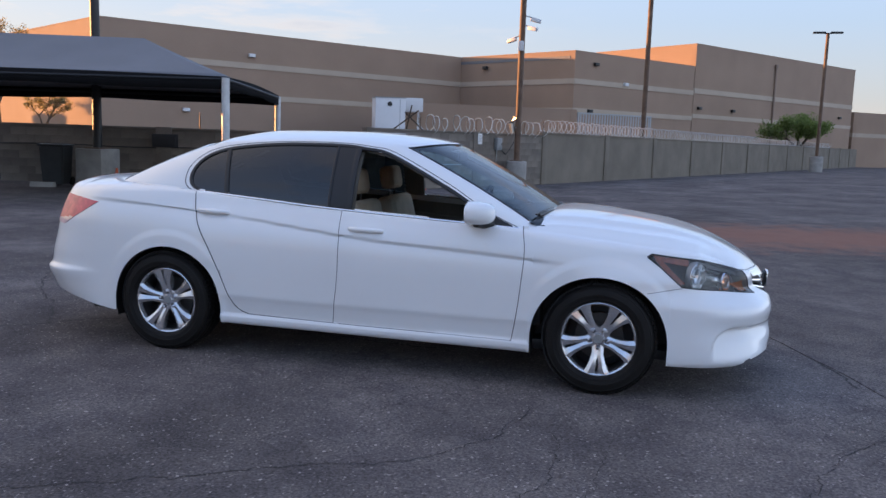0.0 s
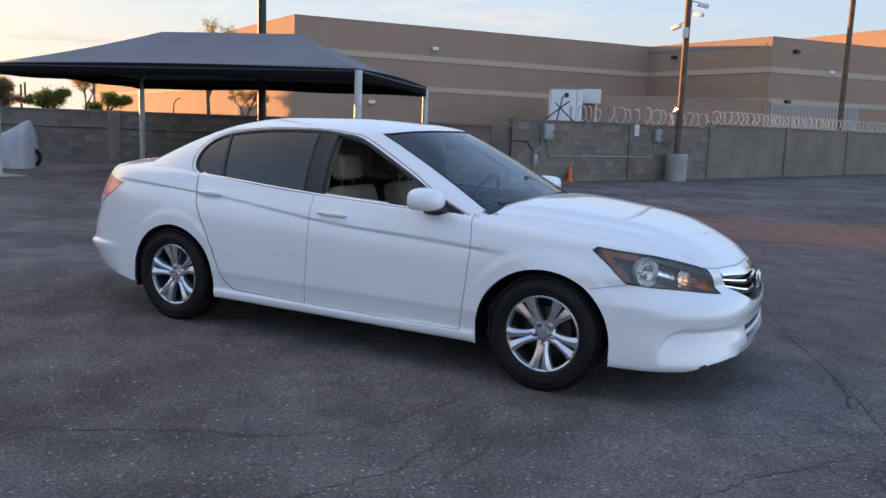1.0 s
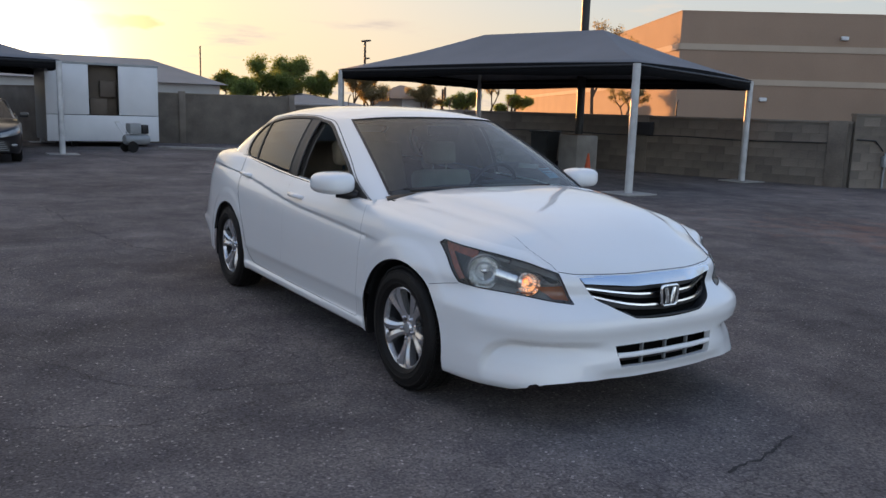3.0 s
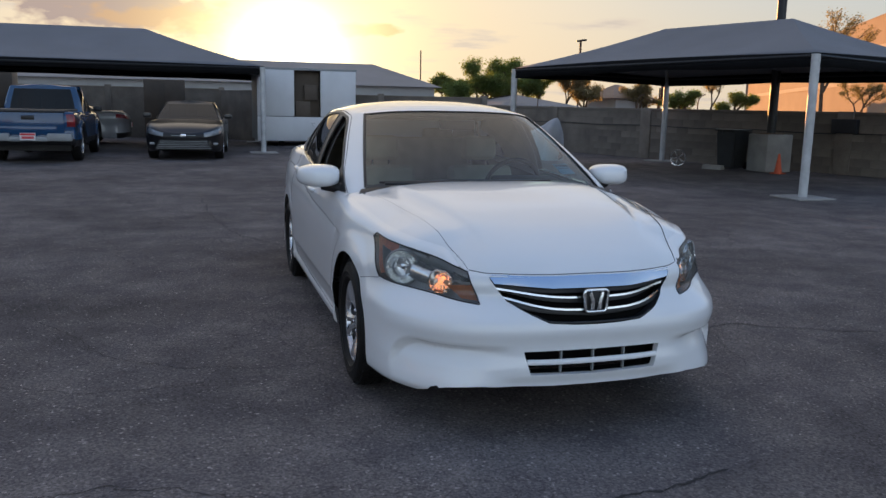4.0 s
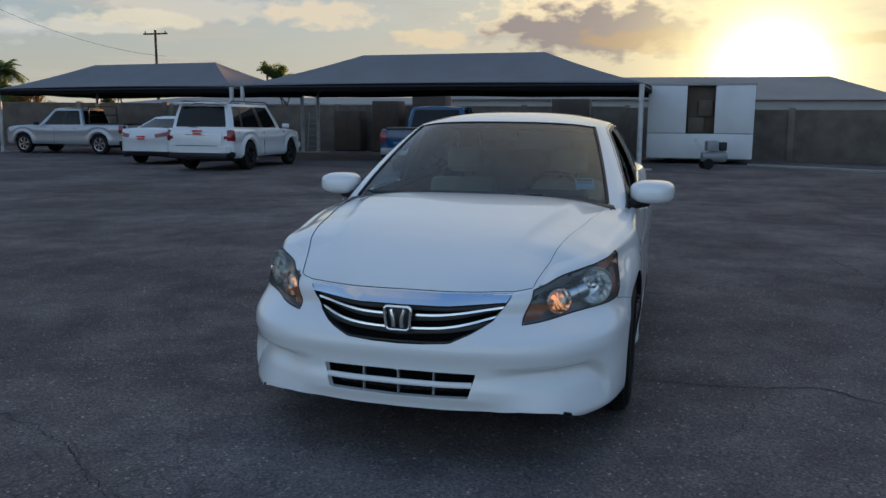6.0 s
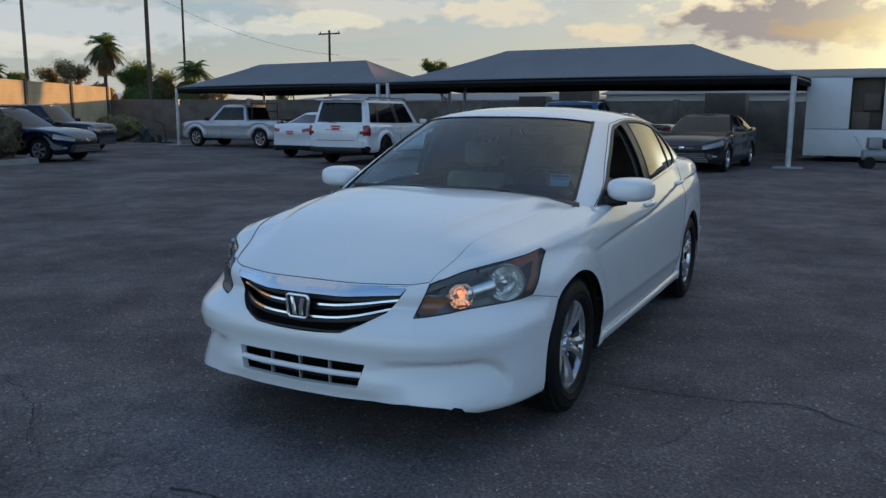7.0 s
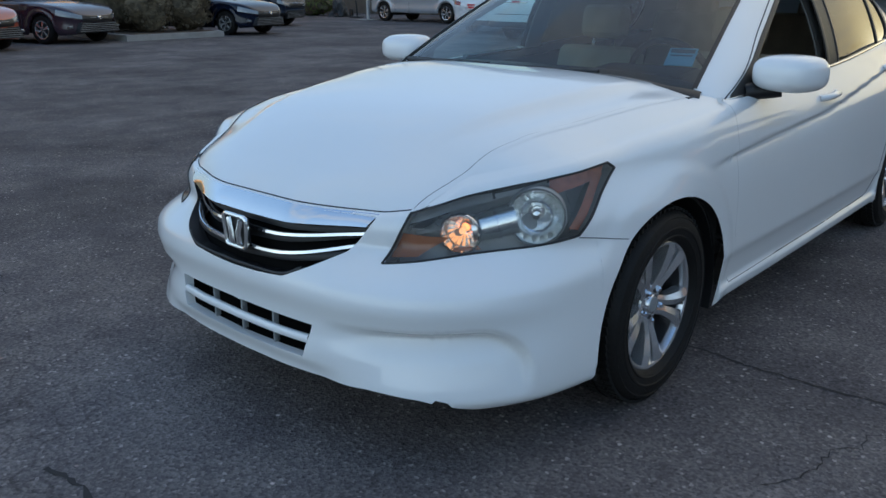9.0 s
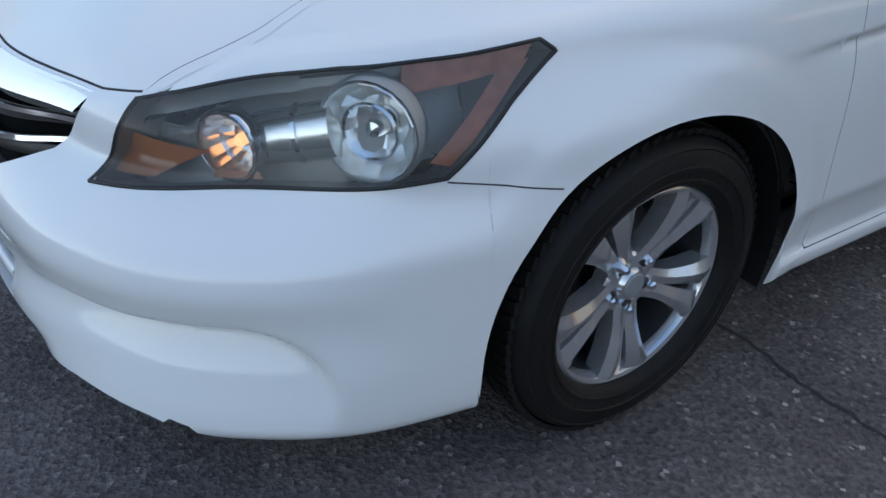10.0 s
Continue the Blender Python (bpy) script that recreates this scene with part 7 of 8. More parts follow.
# ---- planting ----
def leaf_cloud(bm, centre, radii, count, size, r, shell=0.35, aspect=0.45):
    """Many small leaf blades scattered through the outer part of an ellipsoid."""
    c = Vector(centre)
    for _ in range(count):
        d = Vector((r.gauss(0, 1), r.gauss(0, 1), r.gauss(0, 1))).normalized()
        k = shell + (1 - shell) * r.random() ** 0.6
        lump = 1 + 0.28 * noise.noise(d * 2.3 + c * 0.7)
        p = c + Vector((d.x * radii[0], d.y * radii[1], d.z * radii[2])) * k * lump
        a = Vector((r.gauss(0, 1), r.gauss(0, 1), r.gauss(0, 1))).normalized()
        b = a.cross(Vector((r.gauss(0, 1), r.gauss(0, 1), r.gauss(0, 1)))).normalized()
        s = size * r.uniform(.6, 1.4)
        bm.faces.new([bm.verts.new(p + q) for q in (a * s, b * s * aspect, -a * s, -b * s * aspect)])


def tree(label, x, y, h, spread, leafm, seed, density=1.0, trunk=.12, bare=0.0, name="tree"):
    """Tapered trunk, forking limbs and twigs, and leaves gathered at the twig ends."""
    r = random.Random(seed)
    t = thing(name, pose(x, y, 0), label, "tree")
    bm = bmesh.new()
    tips = []

    def grow(p, d, length, rad, depth):
        q = p + d * length
        m = p.lerp(q, .5) + Vector((r.gauss(0, .06), r.gauss(0, .06), r.gauss(0, .03))) * length
        tube(bm, [p, m, q], rad, 7 if depth < 2 else 4, rad * .62)
        if depth >= 2:
            tips.append(q)
            tips.append(m)
        if depth == (4 if bare else 3):
            return
        for _ in range(3 if depth < 2 else r.choice((2, 3))):
            ax_ = Vector((r.gauss(0, 1), r.gauss(0, 1), r.gauss(0, .4)))
            nd = (d + ax_ * (.42 if depth else .36) * (.7 + .3 * spread / (h * .45))).normalized()
            nd.z = max(nd.z, -.05)
            grow(p.lerp(q, r.uniform(.72, 1.0)), nd.normalized(), length * r.uniform(.58, .82), rad * .58, depth + 1)
    d0 = Vector((r.uniform(-.12, .12), r.uniform(-.12, .12), 1)).normalized()
    grow(Vector((0, 0, -.05)), d0, h * .34, trunk, 0)
    zmax = max(p.z for p in tips)
    rmax = max(math.hypot(p.x, p.y) for p in tips)
    sc = Vector((spread / rmax, spread / rmax, h / zmax))
    for v in bm.verts:
        k = min(1, max(0, v.co.z / (h * .3)))
        v.co = Vector((v.co.x * (1 + (sc.x - 1) * k), v.co.y * (1 + (sc.y - 1) * k), v.co.z * sc.z))
    part("trunk", bm, M_BARK, t)
    bm = bmesh.new()
    for q in tips:
        q = Vector((q.x * sc.x, q.y * sc.y, q.z * sc.z))
        k = spread * (r.uniform(.12, .22) * .7 if bare else r.uniform(.16, .36))
        leaf_cloud(bm, q, (k, k, k * .7), int((6 if bare else 40) * density), (.036 if bare else .060) + .008 * spread, r, .1)
    part("crown", bm, leafm, t, smooth=False)
    return t


def shrub(label, x, y, rx, ry, rz, leafm, seed, count=1500, z0=0.0, size=.045, group="shrubs in the planting island", core=None):
    r = random.Random(seed)
    t = thing("shrub", pose(x, y, z0), label, "shrub", group)
    bm = bmesh.new()
    bmesh.ops.create_icosphere(bm, subdivisions=3, radius=1, matrix=Matrix.Translation((0, 0, rz)) @ Matrix.Diagonal((rx * .86, ry * .86, rz * .93, 1)))
    for v in bm.verts:
        v.co += (v.co - Vector((0, 0, rz))) * .34 * noise.noise(v.co * 2.4 + Vector((seed, 0, 0)))
        v.co.z = max(v.co.z, .02)
    part("core", bm, core or M_SHRUB, t)
    bm = bmesh.new()
    leaf_cloud(bm, (0, 0, rz), (rx, ry, rz), count, size, r, .86)
    for v in bm.verts:
        v.co.z = max(v.co.z, .01)
    part("foliage", bm, leafm, t, smooth=False)
    return t


def palm(label, x, y, h, size, seed, skirt=True):
    r = random.Random(seed)
    t = thing("palm_tree", pose(x, y, 0), label, "palm tree")
    part("trunk", tube(bmesh.new(), [(0, 0, 0), (.05, .02, h * .5), (0, 0, h)], .17, 10, .13), M_BARK, t)
    for part_name, n_f, up0, up1, mt in (("fronds", 46, -.35, 1.1, M_PALM), ("dead_skirt", 40 if skirt else 0, -1.45, -.45, M_PALMDEAD)):
        if not n_f:
            continue
        bm = bmesh.new()
        for k in range(n_f):
            a = r.uniform(0, 2 * math.pi)
            el = r.uniform(up0, up1)
            L = size * r.uniform(.8, 1.1)
            d = Vector((math.cos(a), math.sin(a), 0))
            pts = []
            for i in range(7):
                s = i / 6
                pts.append(Vector((0, 0, h)) + d * L * s * math.cos(el) + Vector((0, 0, L * (s * math.sin(el) - .42 * s * s))))
            w = d.cross(Vector((0, 0, 1)))
            for i in range(1, 7):
                for sg in (1, -1):
                    for q in range(3):
                        b = pts[i - 1].lerp(pts[i], q / 3)
                        f = b + (w * sg * .33 + (pts[i] - pts[i - 1]).normalized() * .28 - Vector((0, 0, .10))) * size * (1 - .06 * i)
                        bm.faces.new([bm.verts.new(v) for v in (b, b + (pts[i] - pts[i - 1]) * .36, f)])
        part(part_name, bm, mt, t, smooth=False)
    return t


tree("half-bare brown tree behind the yard wall", -34.2, 33.2, 7.5, 3.1, M_DRYLEAF, 3, 3.2, .13, 1.0)
tree("thin dry brown tree behind the yard wall", -50.5, 37.0, 4.6, 2.5, M_DRYLEAF, 5, 4.0, .10, 1.0)
tree("small dry tree behind the yard wall", -30.6, 32.4, 3.4, 1.6, M_DRYLEAF, 8, 3.0, .07, 1.0)
for k, (x, y, h, s, mt) in enumerate(((-60.6, 21.0, 5.2, 2.3, M_LEAF), (-60.8, 23.6, 5.4, 2.4, M_LEAF), (-59.2, 26.2, 4.3, 1.8, M_LEAF), (-58.0, 28.0, 4.5, 1.9, M_DRYLEAF), (-61.0, 18.2, 4.0, 1.8, M_LEAF), (-56.0, 33.8, 3.6, 1.9, M_DRYLEAF), (-54.5, 37.0, 2.9, 1.9, M_LEAF), (-52.5, 40.5, 2.8, 1.8, M_LEAF), (-59.5, 22.3, 3.9, 2.6, M_LEAF), (-59.0, 24.6, 3.7, 2.5, M_LEAF), (-58.6, 19.6, 3.3, 2.3, M_LEAF), (-57.5, 29.8, 3.4, 2.0, M_DRYLEAF))):
    tree("low sun-backed green tree on the skyline" if mt is M_LEAF else "brown dry tree on the skyline", x, y, h, s, mt, 20 + k, 3.6)
palm("tall fan palm with a skirt of dead fronds", -43.5, -54.5, 6.9, 1.75, 1)
palm("slim fan palm against the evening sky", -35.5, -60.5, 6.2, 1.25, 2, False)
palm("short spreading palm behind the tan wall", -37.0, -60.0, 4.6, 1.6, 3, False)
palm("feathery palm behind the shade canopy", -48.5, -49.5, 5.0, 1.7, 4, False)
for k, (x, y, h, s, mt) in enumerate(((-41.2, -56.0, 5.2, 2.2, M_DRYLEAF), (-38.5, -58.5, 4.3, 1.8, M_LEAF), (-46.2, -51.5, 5.3, 2.2, M_LEAF), (-44.8, -53.0, 4.7, 1.8, M_LEAF), (-24.5, -62.0, 8.4, 4.0, M_LEAF), (-28.5, -63.0, 7.6, 3.4, M_LEAF), (-47.5, -38.0, 4.3, 1.4, M_LEAF), (-49.0, -47.0, 3.6, 1.6, M_DRYLEAF))):
    tree("leafy green tree beyond the tan wall" if mt is M_LEAF else "thin dry tree beyond the tan wall", x, y, h, s, mt, 40 + k, 3.2)
tree("small green tree above the canopy roofs", -50.3, -26.3, 5.2, 1.6, M_LEAF, 71, 3.0)
tree("dense green tree beyond the panel wall", 12.0, 61.0, 4.0, 2.5, M_LEAF, 61, 4.0)

for k, (x, y, rx, rz, mt) in enumerate(((-45.4, -52.0, 2.3, 1.95, M_LEAF), (-48.2, -49.8, 1.9, 2.05, M_LEAF), (-47.0, -51.6, 1.6, 2.2, M_DRYLEAF), (-43.0, -55.0, 1.8, 1.85, M_DRYLEAF), (-40.2, -57.2, 1.9, 1.95, M_DRYLEAF), (-38.2, -58.6, 1.5, 1.85, M_LEAF))):
    shrub("tall loose green bush beyond the wall" if mt is M_LEAF else "tall dry brown bush beyond the wall", x, y, rx, rx * .8, rz, mt, 80 + k, 2600, 0, .10, "bushes beyond the wall", mt)

# planting island
isl = thing("planting_island", Matrix(), "raised concrete-kerbed planting island", "kerb")
ISL = [(-6.75, -17.75), (-9.75, -18.0), (-9.95, -18.5), (-8.75, -23.2), (-7.0, -22.9)]
bm = bmesh.new()
prism(bm, ISL, 0, .15, "Z")
bmesh.ops.bevel(bm, geom=[e for e in bm.edges if all(v.co.z > .1 for v in e.verts)], offset=.02, segments=2, affect="EDGES")
part("kerb", bm, M_CONCRETE, isl)
cx_, cy_ = sum(p[0] for p in ISL) / 5, sum(p[1] for p in ISL) / 5
bm = bmesh.new()
prism(bm, [(cx_ + (x - cx_) * .86, cy_ + (y - cy_) * .93) for x, y in ISL], .12, .156, "Z")
part("soil", bm, mat("dry_soil", (.14, .10, .07), .95, vary=.4, scale=8, bump=.4, bscale=40), isl, smooth=False)
shrub("rounded grey-green sage shrub", -7.55, -19.9, 1.15, 1.1, .72, M_SHRUB, 1, 3000, .15)
shrub("clipped brownish shrub on the island", -7.95, -18.75, .66, .58, .60, M_SHRUB, 2, 2000, .15)
shrub("clipped brownish shrub by the kerb", -9.15, -18.85, .66, .60, .60, M_SHRUB, 3, 2000, .15)
shrub("low dark green shrub by the wall", -23.2, -30.2, 1.2, 1.1, .62, M_LEAF, 4, 1500, 0, .06)

# ---- poles ----
def pole(label, x, y, h, r, material, arms=(), base=None, name="light_pole", r2=None):
    t = thing(name, pose(x, y, 0), label, "pole")
    z0 = 0.0
    if base:
        if base[0] == "round":
            part("footing", lathe(bmesh.new(), [(.001, base[2]), (base[1] - .03, base[2]), (base[1], base[2] - .03), (base[1], 0), (.001, 0)], 28, "Z"), M_CONCRETE, t, "round concrete footing")
        else:
            part("footing", boxes(((0, 0, base[2] / 2), (base[1] * 2, base[1] * 2, base[2])), bevel=.03), M_CONCRETE, t, "square concrete footing")
        z0 = base[2] - .01
        part("base_plate", boxes(((0, 0, z0 + .02), (r * 4, r * 4, .04)), bevel=.005), M_POLE, t)
    part("shaft", tube(bmesh.new(), [(0, 0, z0), (0, 0, h * .5), (0, 0, h)], r, 14, r2 or r), material, t)
    for a in arms:
        part(*a[:1], a[1](), a[2], t)
    return t


cp = pole("rust-brown steel pole carrying security cameras", -2.62, 20.4, 9.5, .095, M_POLE, base=("round", .32, .82), name="camera_pole")
for z, a in ((5.3, 20), (5.0, -30), (4.7, 150)):
    cm = part("camera", boxes(((.42, 0, 0), (.34, .12, .12)), bevel=.02), M_WHITEPAINT, cp, "white bullet security camera")
    cm.matrix_basis = pose(0, 0, z, 0, 12, a)
    part("camera_arm", tube(bmesh.new(), [(.08, 0, .05), (.26, 0, .05), (.30, 0, 0)], .018, 8), M_GREYMETAL, cm)
part("junction_box", boxes(((0, -.13, 4.4), (.16, .12, .3)), bevel=.01), M_WHITEPAINT, cp)
part("wire_bundle", tube(bmesh.new(), [(-.10, -.05, 2.2), (-.22, -.05, 2.0), (-.16, -.02, 1.7), (-.08, -.02, 1.9)], .09, 8), M_WIRE, cp, "coiled wire hung on the pole")
pole("dark steel light pole beside the shade canopy", -11.75, 12.05, 9.0, .11, M_BLACKTRIM, base=("square", .37, .92))
pole("tall slim street light pole", .97, 37.4, 12.0, .12, M_POLE)


def head(*box_):
    return lambda: boxes(box_, bevel=.02)


pole("tall car park light pole with twin heads", 12.6, 56.6, 9.5, .11, M_POLE, [("lamp_head", head((-.55, 0, 9.55), (.8, .3, .12)), M_BLACKTRIM), ("lamp_head", head((.55, 0, 9.55), (.8, .3, .12)), M_BLACKTRIM), ("crossbar", head((0, 0, 9.5), (.5, .08, .08)), M_BLACKTRIM)], ("round", .45, 1.1))


pole("car park light pole on the western skyline", -62.0, 31.2, 7.4, .10, M_POLE, [("lamp_head", head((.48, 0, 7.4), (.8, .3, .14)), M_BLACKTRIM), ("lamp_head", head((-.33, 0, 7.4), (.5, .3, .14)), M_BLACKTRIM), ("lamp_head", head((0, .2, 5.9), (.8, .25, .12)), M_BLACKTRIM)])
pole("thin mast above the warehouse roof", -68.0, 18.2, 6.4, .06, M_POLE)
pole("thin mast above the warehouse roof", -68.0, -17.0, 5.8, .05, M_POLE)
up = []
for x, y, h, r, lab in ((-37.0, -55.5, 12.0, .15, "plain wooden utility pole"), (-44.2, -50.2, 12.5, .20, "thick dark wooden utility pole"), (-50.5, -52.5, 13.0, .12, "slim steel utility pole"), (-65.0, -47.0, 9.6, .15, "wooden utility pole with a crossarm"), (-80.0, -43.0, 7.0, .14, "distant wooden utility pole with a crossarm")):
    arms = []
    if "crossarm" in lab:
        arms = [("crossarm", (lambda hh: (lambda: boxes(((0, 0, hh - .35), (.12, 2.6, .14)), ((0, 1.1, hh - .2), (.08, .08, .2)), ((0, -1.1, hh - .2), (.08, .08, .2)))))(h), M_WOODPOLE)]
    up.append(pole(lab, x, y, h, r, M_WOODPOLE, arms, name="utility_pole", r2=r * .75))


def wire(label, a, b, sag):
    a, b = Vector(a), Vector(b)
    t = thing("overhead_wire", Matrix(), label, "cable", "overhead wires")
    part("cable", tube(bmesh.new(), [a.lerp(b, i / 12) - Vector((0, 0, sag * 4 * (i / 12) * (1 - i / 12))) for i in range(13)], .014, 5), M_BLACKTRIM, t)


wire("thin black overhead wire", (-37.0, -55.5, 10.3), (-25.6, -61.5, 2.9), .25)
wire("thin black overhead wire", (-44.2, -50.2, 10.9), (-66.0, -46.5, 7.2), 1.0)

# ---- razor wire on the wall ----
def razor(label, a, b, z, r, pitch, seed, wild=0.0):
    rr = random.Random(seed)
    L = math.dist(a, b)
    t = thing("razor_wire", along(a, b), label, "razor wire", "razor wire coils")
    n = int(L / pitch * 12)
    pts = []
    ph = 0.0
    rad = r
    for i in range(n):
        s = i / n
        ph += 2 * math.pi / 12
        rad += .15 * (r * (1 + wild * rr.uniform(-.5, .6)) - rad)
        w = wild * .25 * math.sin(i * .13 + seed)
        pts.append((s * L + w * .4 + .12 * r * math.sin(ph * .5), rad * math.sin(ph) * .9 - s * 0, z + r * .85 + rad * math.cos(ph) + w * .1))
    part("coil", tube(bmesh.new(), pts, .014, 4, cap=False), M_WIRE, t)
    k = int(L / 2.6)
    for i in range(k + 1):
        part("bracket", tube(bmesh.new(), [(i * 2.6, 0, z - .12), (i * 2.6 + .02, 0, z + 2 * r * .8)], .012, 6), M_POLE, t)


def on_line(a, b, d):
    L = math.dist(a, b)
    return (a[0] + (b[0] - a[0]) * d / L, a[1] + (b[1] - a[1]) * d / L)


razor("loose tangled razor wire coil on the block wall", on_line(V1, V2, 2.2), V2, 1.66, .24, .40, 1, 1.1)
razor("long razor wire coil along the panel wall", V2, on_line(V2, V3, 28), 1.79, .22, .36, 2, .35)
razor("distant razor wire coil along the panel wall", on_line(V2, V3, 28), on_line(V2, V3, 52), 1.81, .17, .5, 3, .2)
# bent steel brackets above the west part of the wall
for i, d in enumerate((3.2, 7.9, 10.2, 15.6)):
    p = on_line(V0, V1, d)
    t = thing("fence_bracket", pose(p[0], p[1], 1.5, 0, 0, 40 * i), "bent rusty fence bracket on the wall", "bracket")
    part("arm", tube(bmesh.new(), [(0, 0, -.08), (.02, 0, .25), (.10, 0, .38), (.22, 0, .42)], .018, 6), M_POLE, t)
# crossed wood stakes where the wire begins
p = on_line(V1, V2, 2.0)
t = thing("stake_bundle", pose(p[0] - .2, p[1] + .1, 1.66), "crossed wooden stakes above the wall", "stakes")
for a, b in (((-.5, 0, 0), (.25, 0, .55)), ((.4, 0, 0), (-.15, 0, .5)), ((-.1, 0, 0), (.02, .1, .7))):
    part("stake", tube(bmesh.new(), [Vector(a), Vector(b)], .02, 6), M_WOODPOLE, t)

# ---- fittings on the block wall ----
FW = along(V1, V2)


def fit_box(label, d, z, s, material, cat="meter box", name="meter_box"):
    t = thing(name, FW @ pose(d, -.10 - s[1] / 2, z), label, cat)
    part("cabinet", boxes(((0, 0, 0), s), bevel=.012), material, t)
    part("door", boxes(((0, -s[1] / 2 - .006, 0), (s[0] * .86, .014, s[2] * .88)), bevel=.004), material, t)
    part("latch", boxes(((s[0] * .32, -s[1] / 2 - .018, 0), (.025, .02, .05)), bevel=.004), M_BLACKTRIM, t)
    return t


fit_box("grey electricity meter box on the block wall", 1.17, 1.35, (.34, .16, .42), M_GREYMETAL)
fit_box("small grey switch box on the block wall", 5.76, 1.34, (.26, .13, .38), M_GREYMETAL)
t = thing("wall_sign", FW @ pose(4.83, -.15, 1.48), "small white notice on the wall", "sign")
part("board", boxes(((0, 0, 0), (.20, .012, .32)), bevel=.003), M_PLATE, t)
part("print_bar", boxes(*[((0, -.008, .11 - .045 * k), (.14, .004, .015)) for k in range(5)]), M_GREYMETAL, t, smooth=False)
t = thing("conduit", FW @ pose(0, -.13, 0), "grey conduit pipes running along the wall", "conduit")
part("pipe", tube(bmesh.new(), [(1.05, 0, 1.15), (1.02, 0, .95), (.78, 0, .80), (.78, 0, .0)], .022, 8), M_GREYMETAL, t)
part("pipe", tube(bmesh.new(), [(1.25, 0, 1.15), (1.30, 0, .70), (5.2, 0, .70), (5.72, 0, .72), (5.74, 0, 1.15)], .016, 8), M_GREYMETAL, t)
part("pipe", tube(bmesh.new(), [(.72, 0, .85), (.5, 0, 1.08), (.05, 0, 1.1)], .016, 8), M_BLACKTRIM, t)
part("valve", boxes(((.78, -.02, .62), (.16, .14, .26)), bevel=.03), M_GREYMETAL, t)
part("cable", tube(bmesh.new(), [(5.9, 0, 1.2), (6.2, -.02, 1.02), (6.35, -.05, 1.15), (6.4, -.3, 1.6)], .010, 6), M_BLACKTRIM, t)
LW = along(V0, V1)
t = thing("conduit", LW @ pose(0, -.11, 0), "black cable clipped along the low wall", "conduit")
part("cable", tube(bmesh.new(), [(x, 0, .98 + .015 * math.sin(x * 1.7)) for x in np.linspace(.4, 19.5, 60)], .013, 6), M_BLACKTRIM, t)
t = thing("electric_panel", LW @ pose(14.75, -.18, 1.16), "dark grey electric panel on the low wall", "electric panel")
part("cabinet", boxes(((0, 0, 0), (.62, .16, .34)), bevel=.012), M_GREYSHADE, t)
part("door", boxes(((0, -.085, 0), (.56, .012, .28)), bevel=.004), M_GREYSHADE, t)


def cone(x, y, label):
    t = thing("traffic_cone", pose(x, y, 0, 0, 0, 20), label, "traffic cone", "traffic cones")
    part("base", boxes(((0, 0, .014), (.27, .27, .028)), bevel=.008), M_ORANGE, t)
    part("body", lathe(bmesh.new(), [(.095, .02), (.088, .045), (.022, .47), (.018, .48), (.001, .48)], 24, "Z"), M_ORANGE, t)


cone(-4.72, 16.75, "orange traffic cone beside the block wall")
cone(-11.0, 11.75, "faded orange traffic cone beside a concrete footing")

t = thing("equipment_cabinet", pose(-13.6, 40.4, 0, 0, 0, 28), "white metal equipment cabinet in the store's yard", "cabinet")
part("cabinet", boxes(((0, 0, 1.85), (1.75, 1.4, 3.7)), bevel=.03), M_WHITEPAINT, t)
part("top_edge", boxes(((0, 0, 3.715), (1.8, 1.45, .05)), bevel=.01), M_GREYMETAL, t)
part("side_box", boxes(((1.42, .1, 3.36), (1.1, 1.0, .80)), bevel=.03), M_WHITEPAINT, t)
part("side_box_leg", boxes(((1.80, .1, 1.48), (.12, .12, 2.96)), bevel=.01), M_WHITEPAINT, t)
part("vent", lathe(bmesh.new(), [(.001, -.735), (.12, -.735), (.14, -.72), (.14, -.69)], 24, "Y", Matrix.Translation((-.05, 0, 3.35)) @ Matrix.Rotation(0, 4, "Z")), M_BLACKTRIM, t)
part("panel_joint", boxes(((.55, -.703, 1.85), (.03, .012, 3.5)), bevel=.002), M_GREYMETAL, t)

# ---- yard clutter beside the canopy ----
t = thing("waste_bin", pose(-12.55, 11.55, 0, 0, 0, 17), "black plastic wheeled waste bin", "waste bin")
bm = bmesh.new()
r_ = bmesh.ops.create_cube(bm, size=1, matrix=Matrix.Translation((0, 0, .5)) @ Matrix.Diagonal((.58, .62, .92, 1)))
for v in bm.verts:
    if v.co.z < .3:
        v.co.x *= .84
        v.co.y *= .84
bmesh.ops.bevel(bm, geom=list(bm.edges), offset=.03, segments=2, affect="EDGES")
part("tub", bm, M_BIN, t)
part("lid", boxes(((0, 0, .985), (.63, .68, .05)), bevel=.015), M_BIN, t)
part("handle", tube(bmesh.new(), [(-.25, .34, .9), (-.25, .40, .93), (.25, .40, .93), (.25, .34, .9)], .015, 8), M_BIN, t)
for sx in (-.26, .26):
    part("wheel", lathe(bmesh.new(), [(.001, -.03), (.1, -.03), (.1, .03), (.001, .03)], 20, "X", Matrix.Translation((sx, .27, .10))), M_RUBBER, t)
t = thing("spare_wheel", pose(-13.75, 10.75, .215, 10, 0, 48), "loose alloy wheel propped beside the canopy post", "wheel")
wr = new("rim", _rim_me["rim"])
wr.parent = t
wr.matrix_basis = pose(0, 0, 0, 0, 0, 180) @ Matrix.Diagonal((.31, .12, .31, 1))
for k in range(5):
    sp = new("spoke", _rim_me["spoke"])
    sp.parent = wr
    sp.matrix_basis = Matrix.Rotation(2 * math.pi * k / 5, 4, "Y")
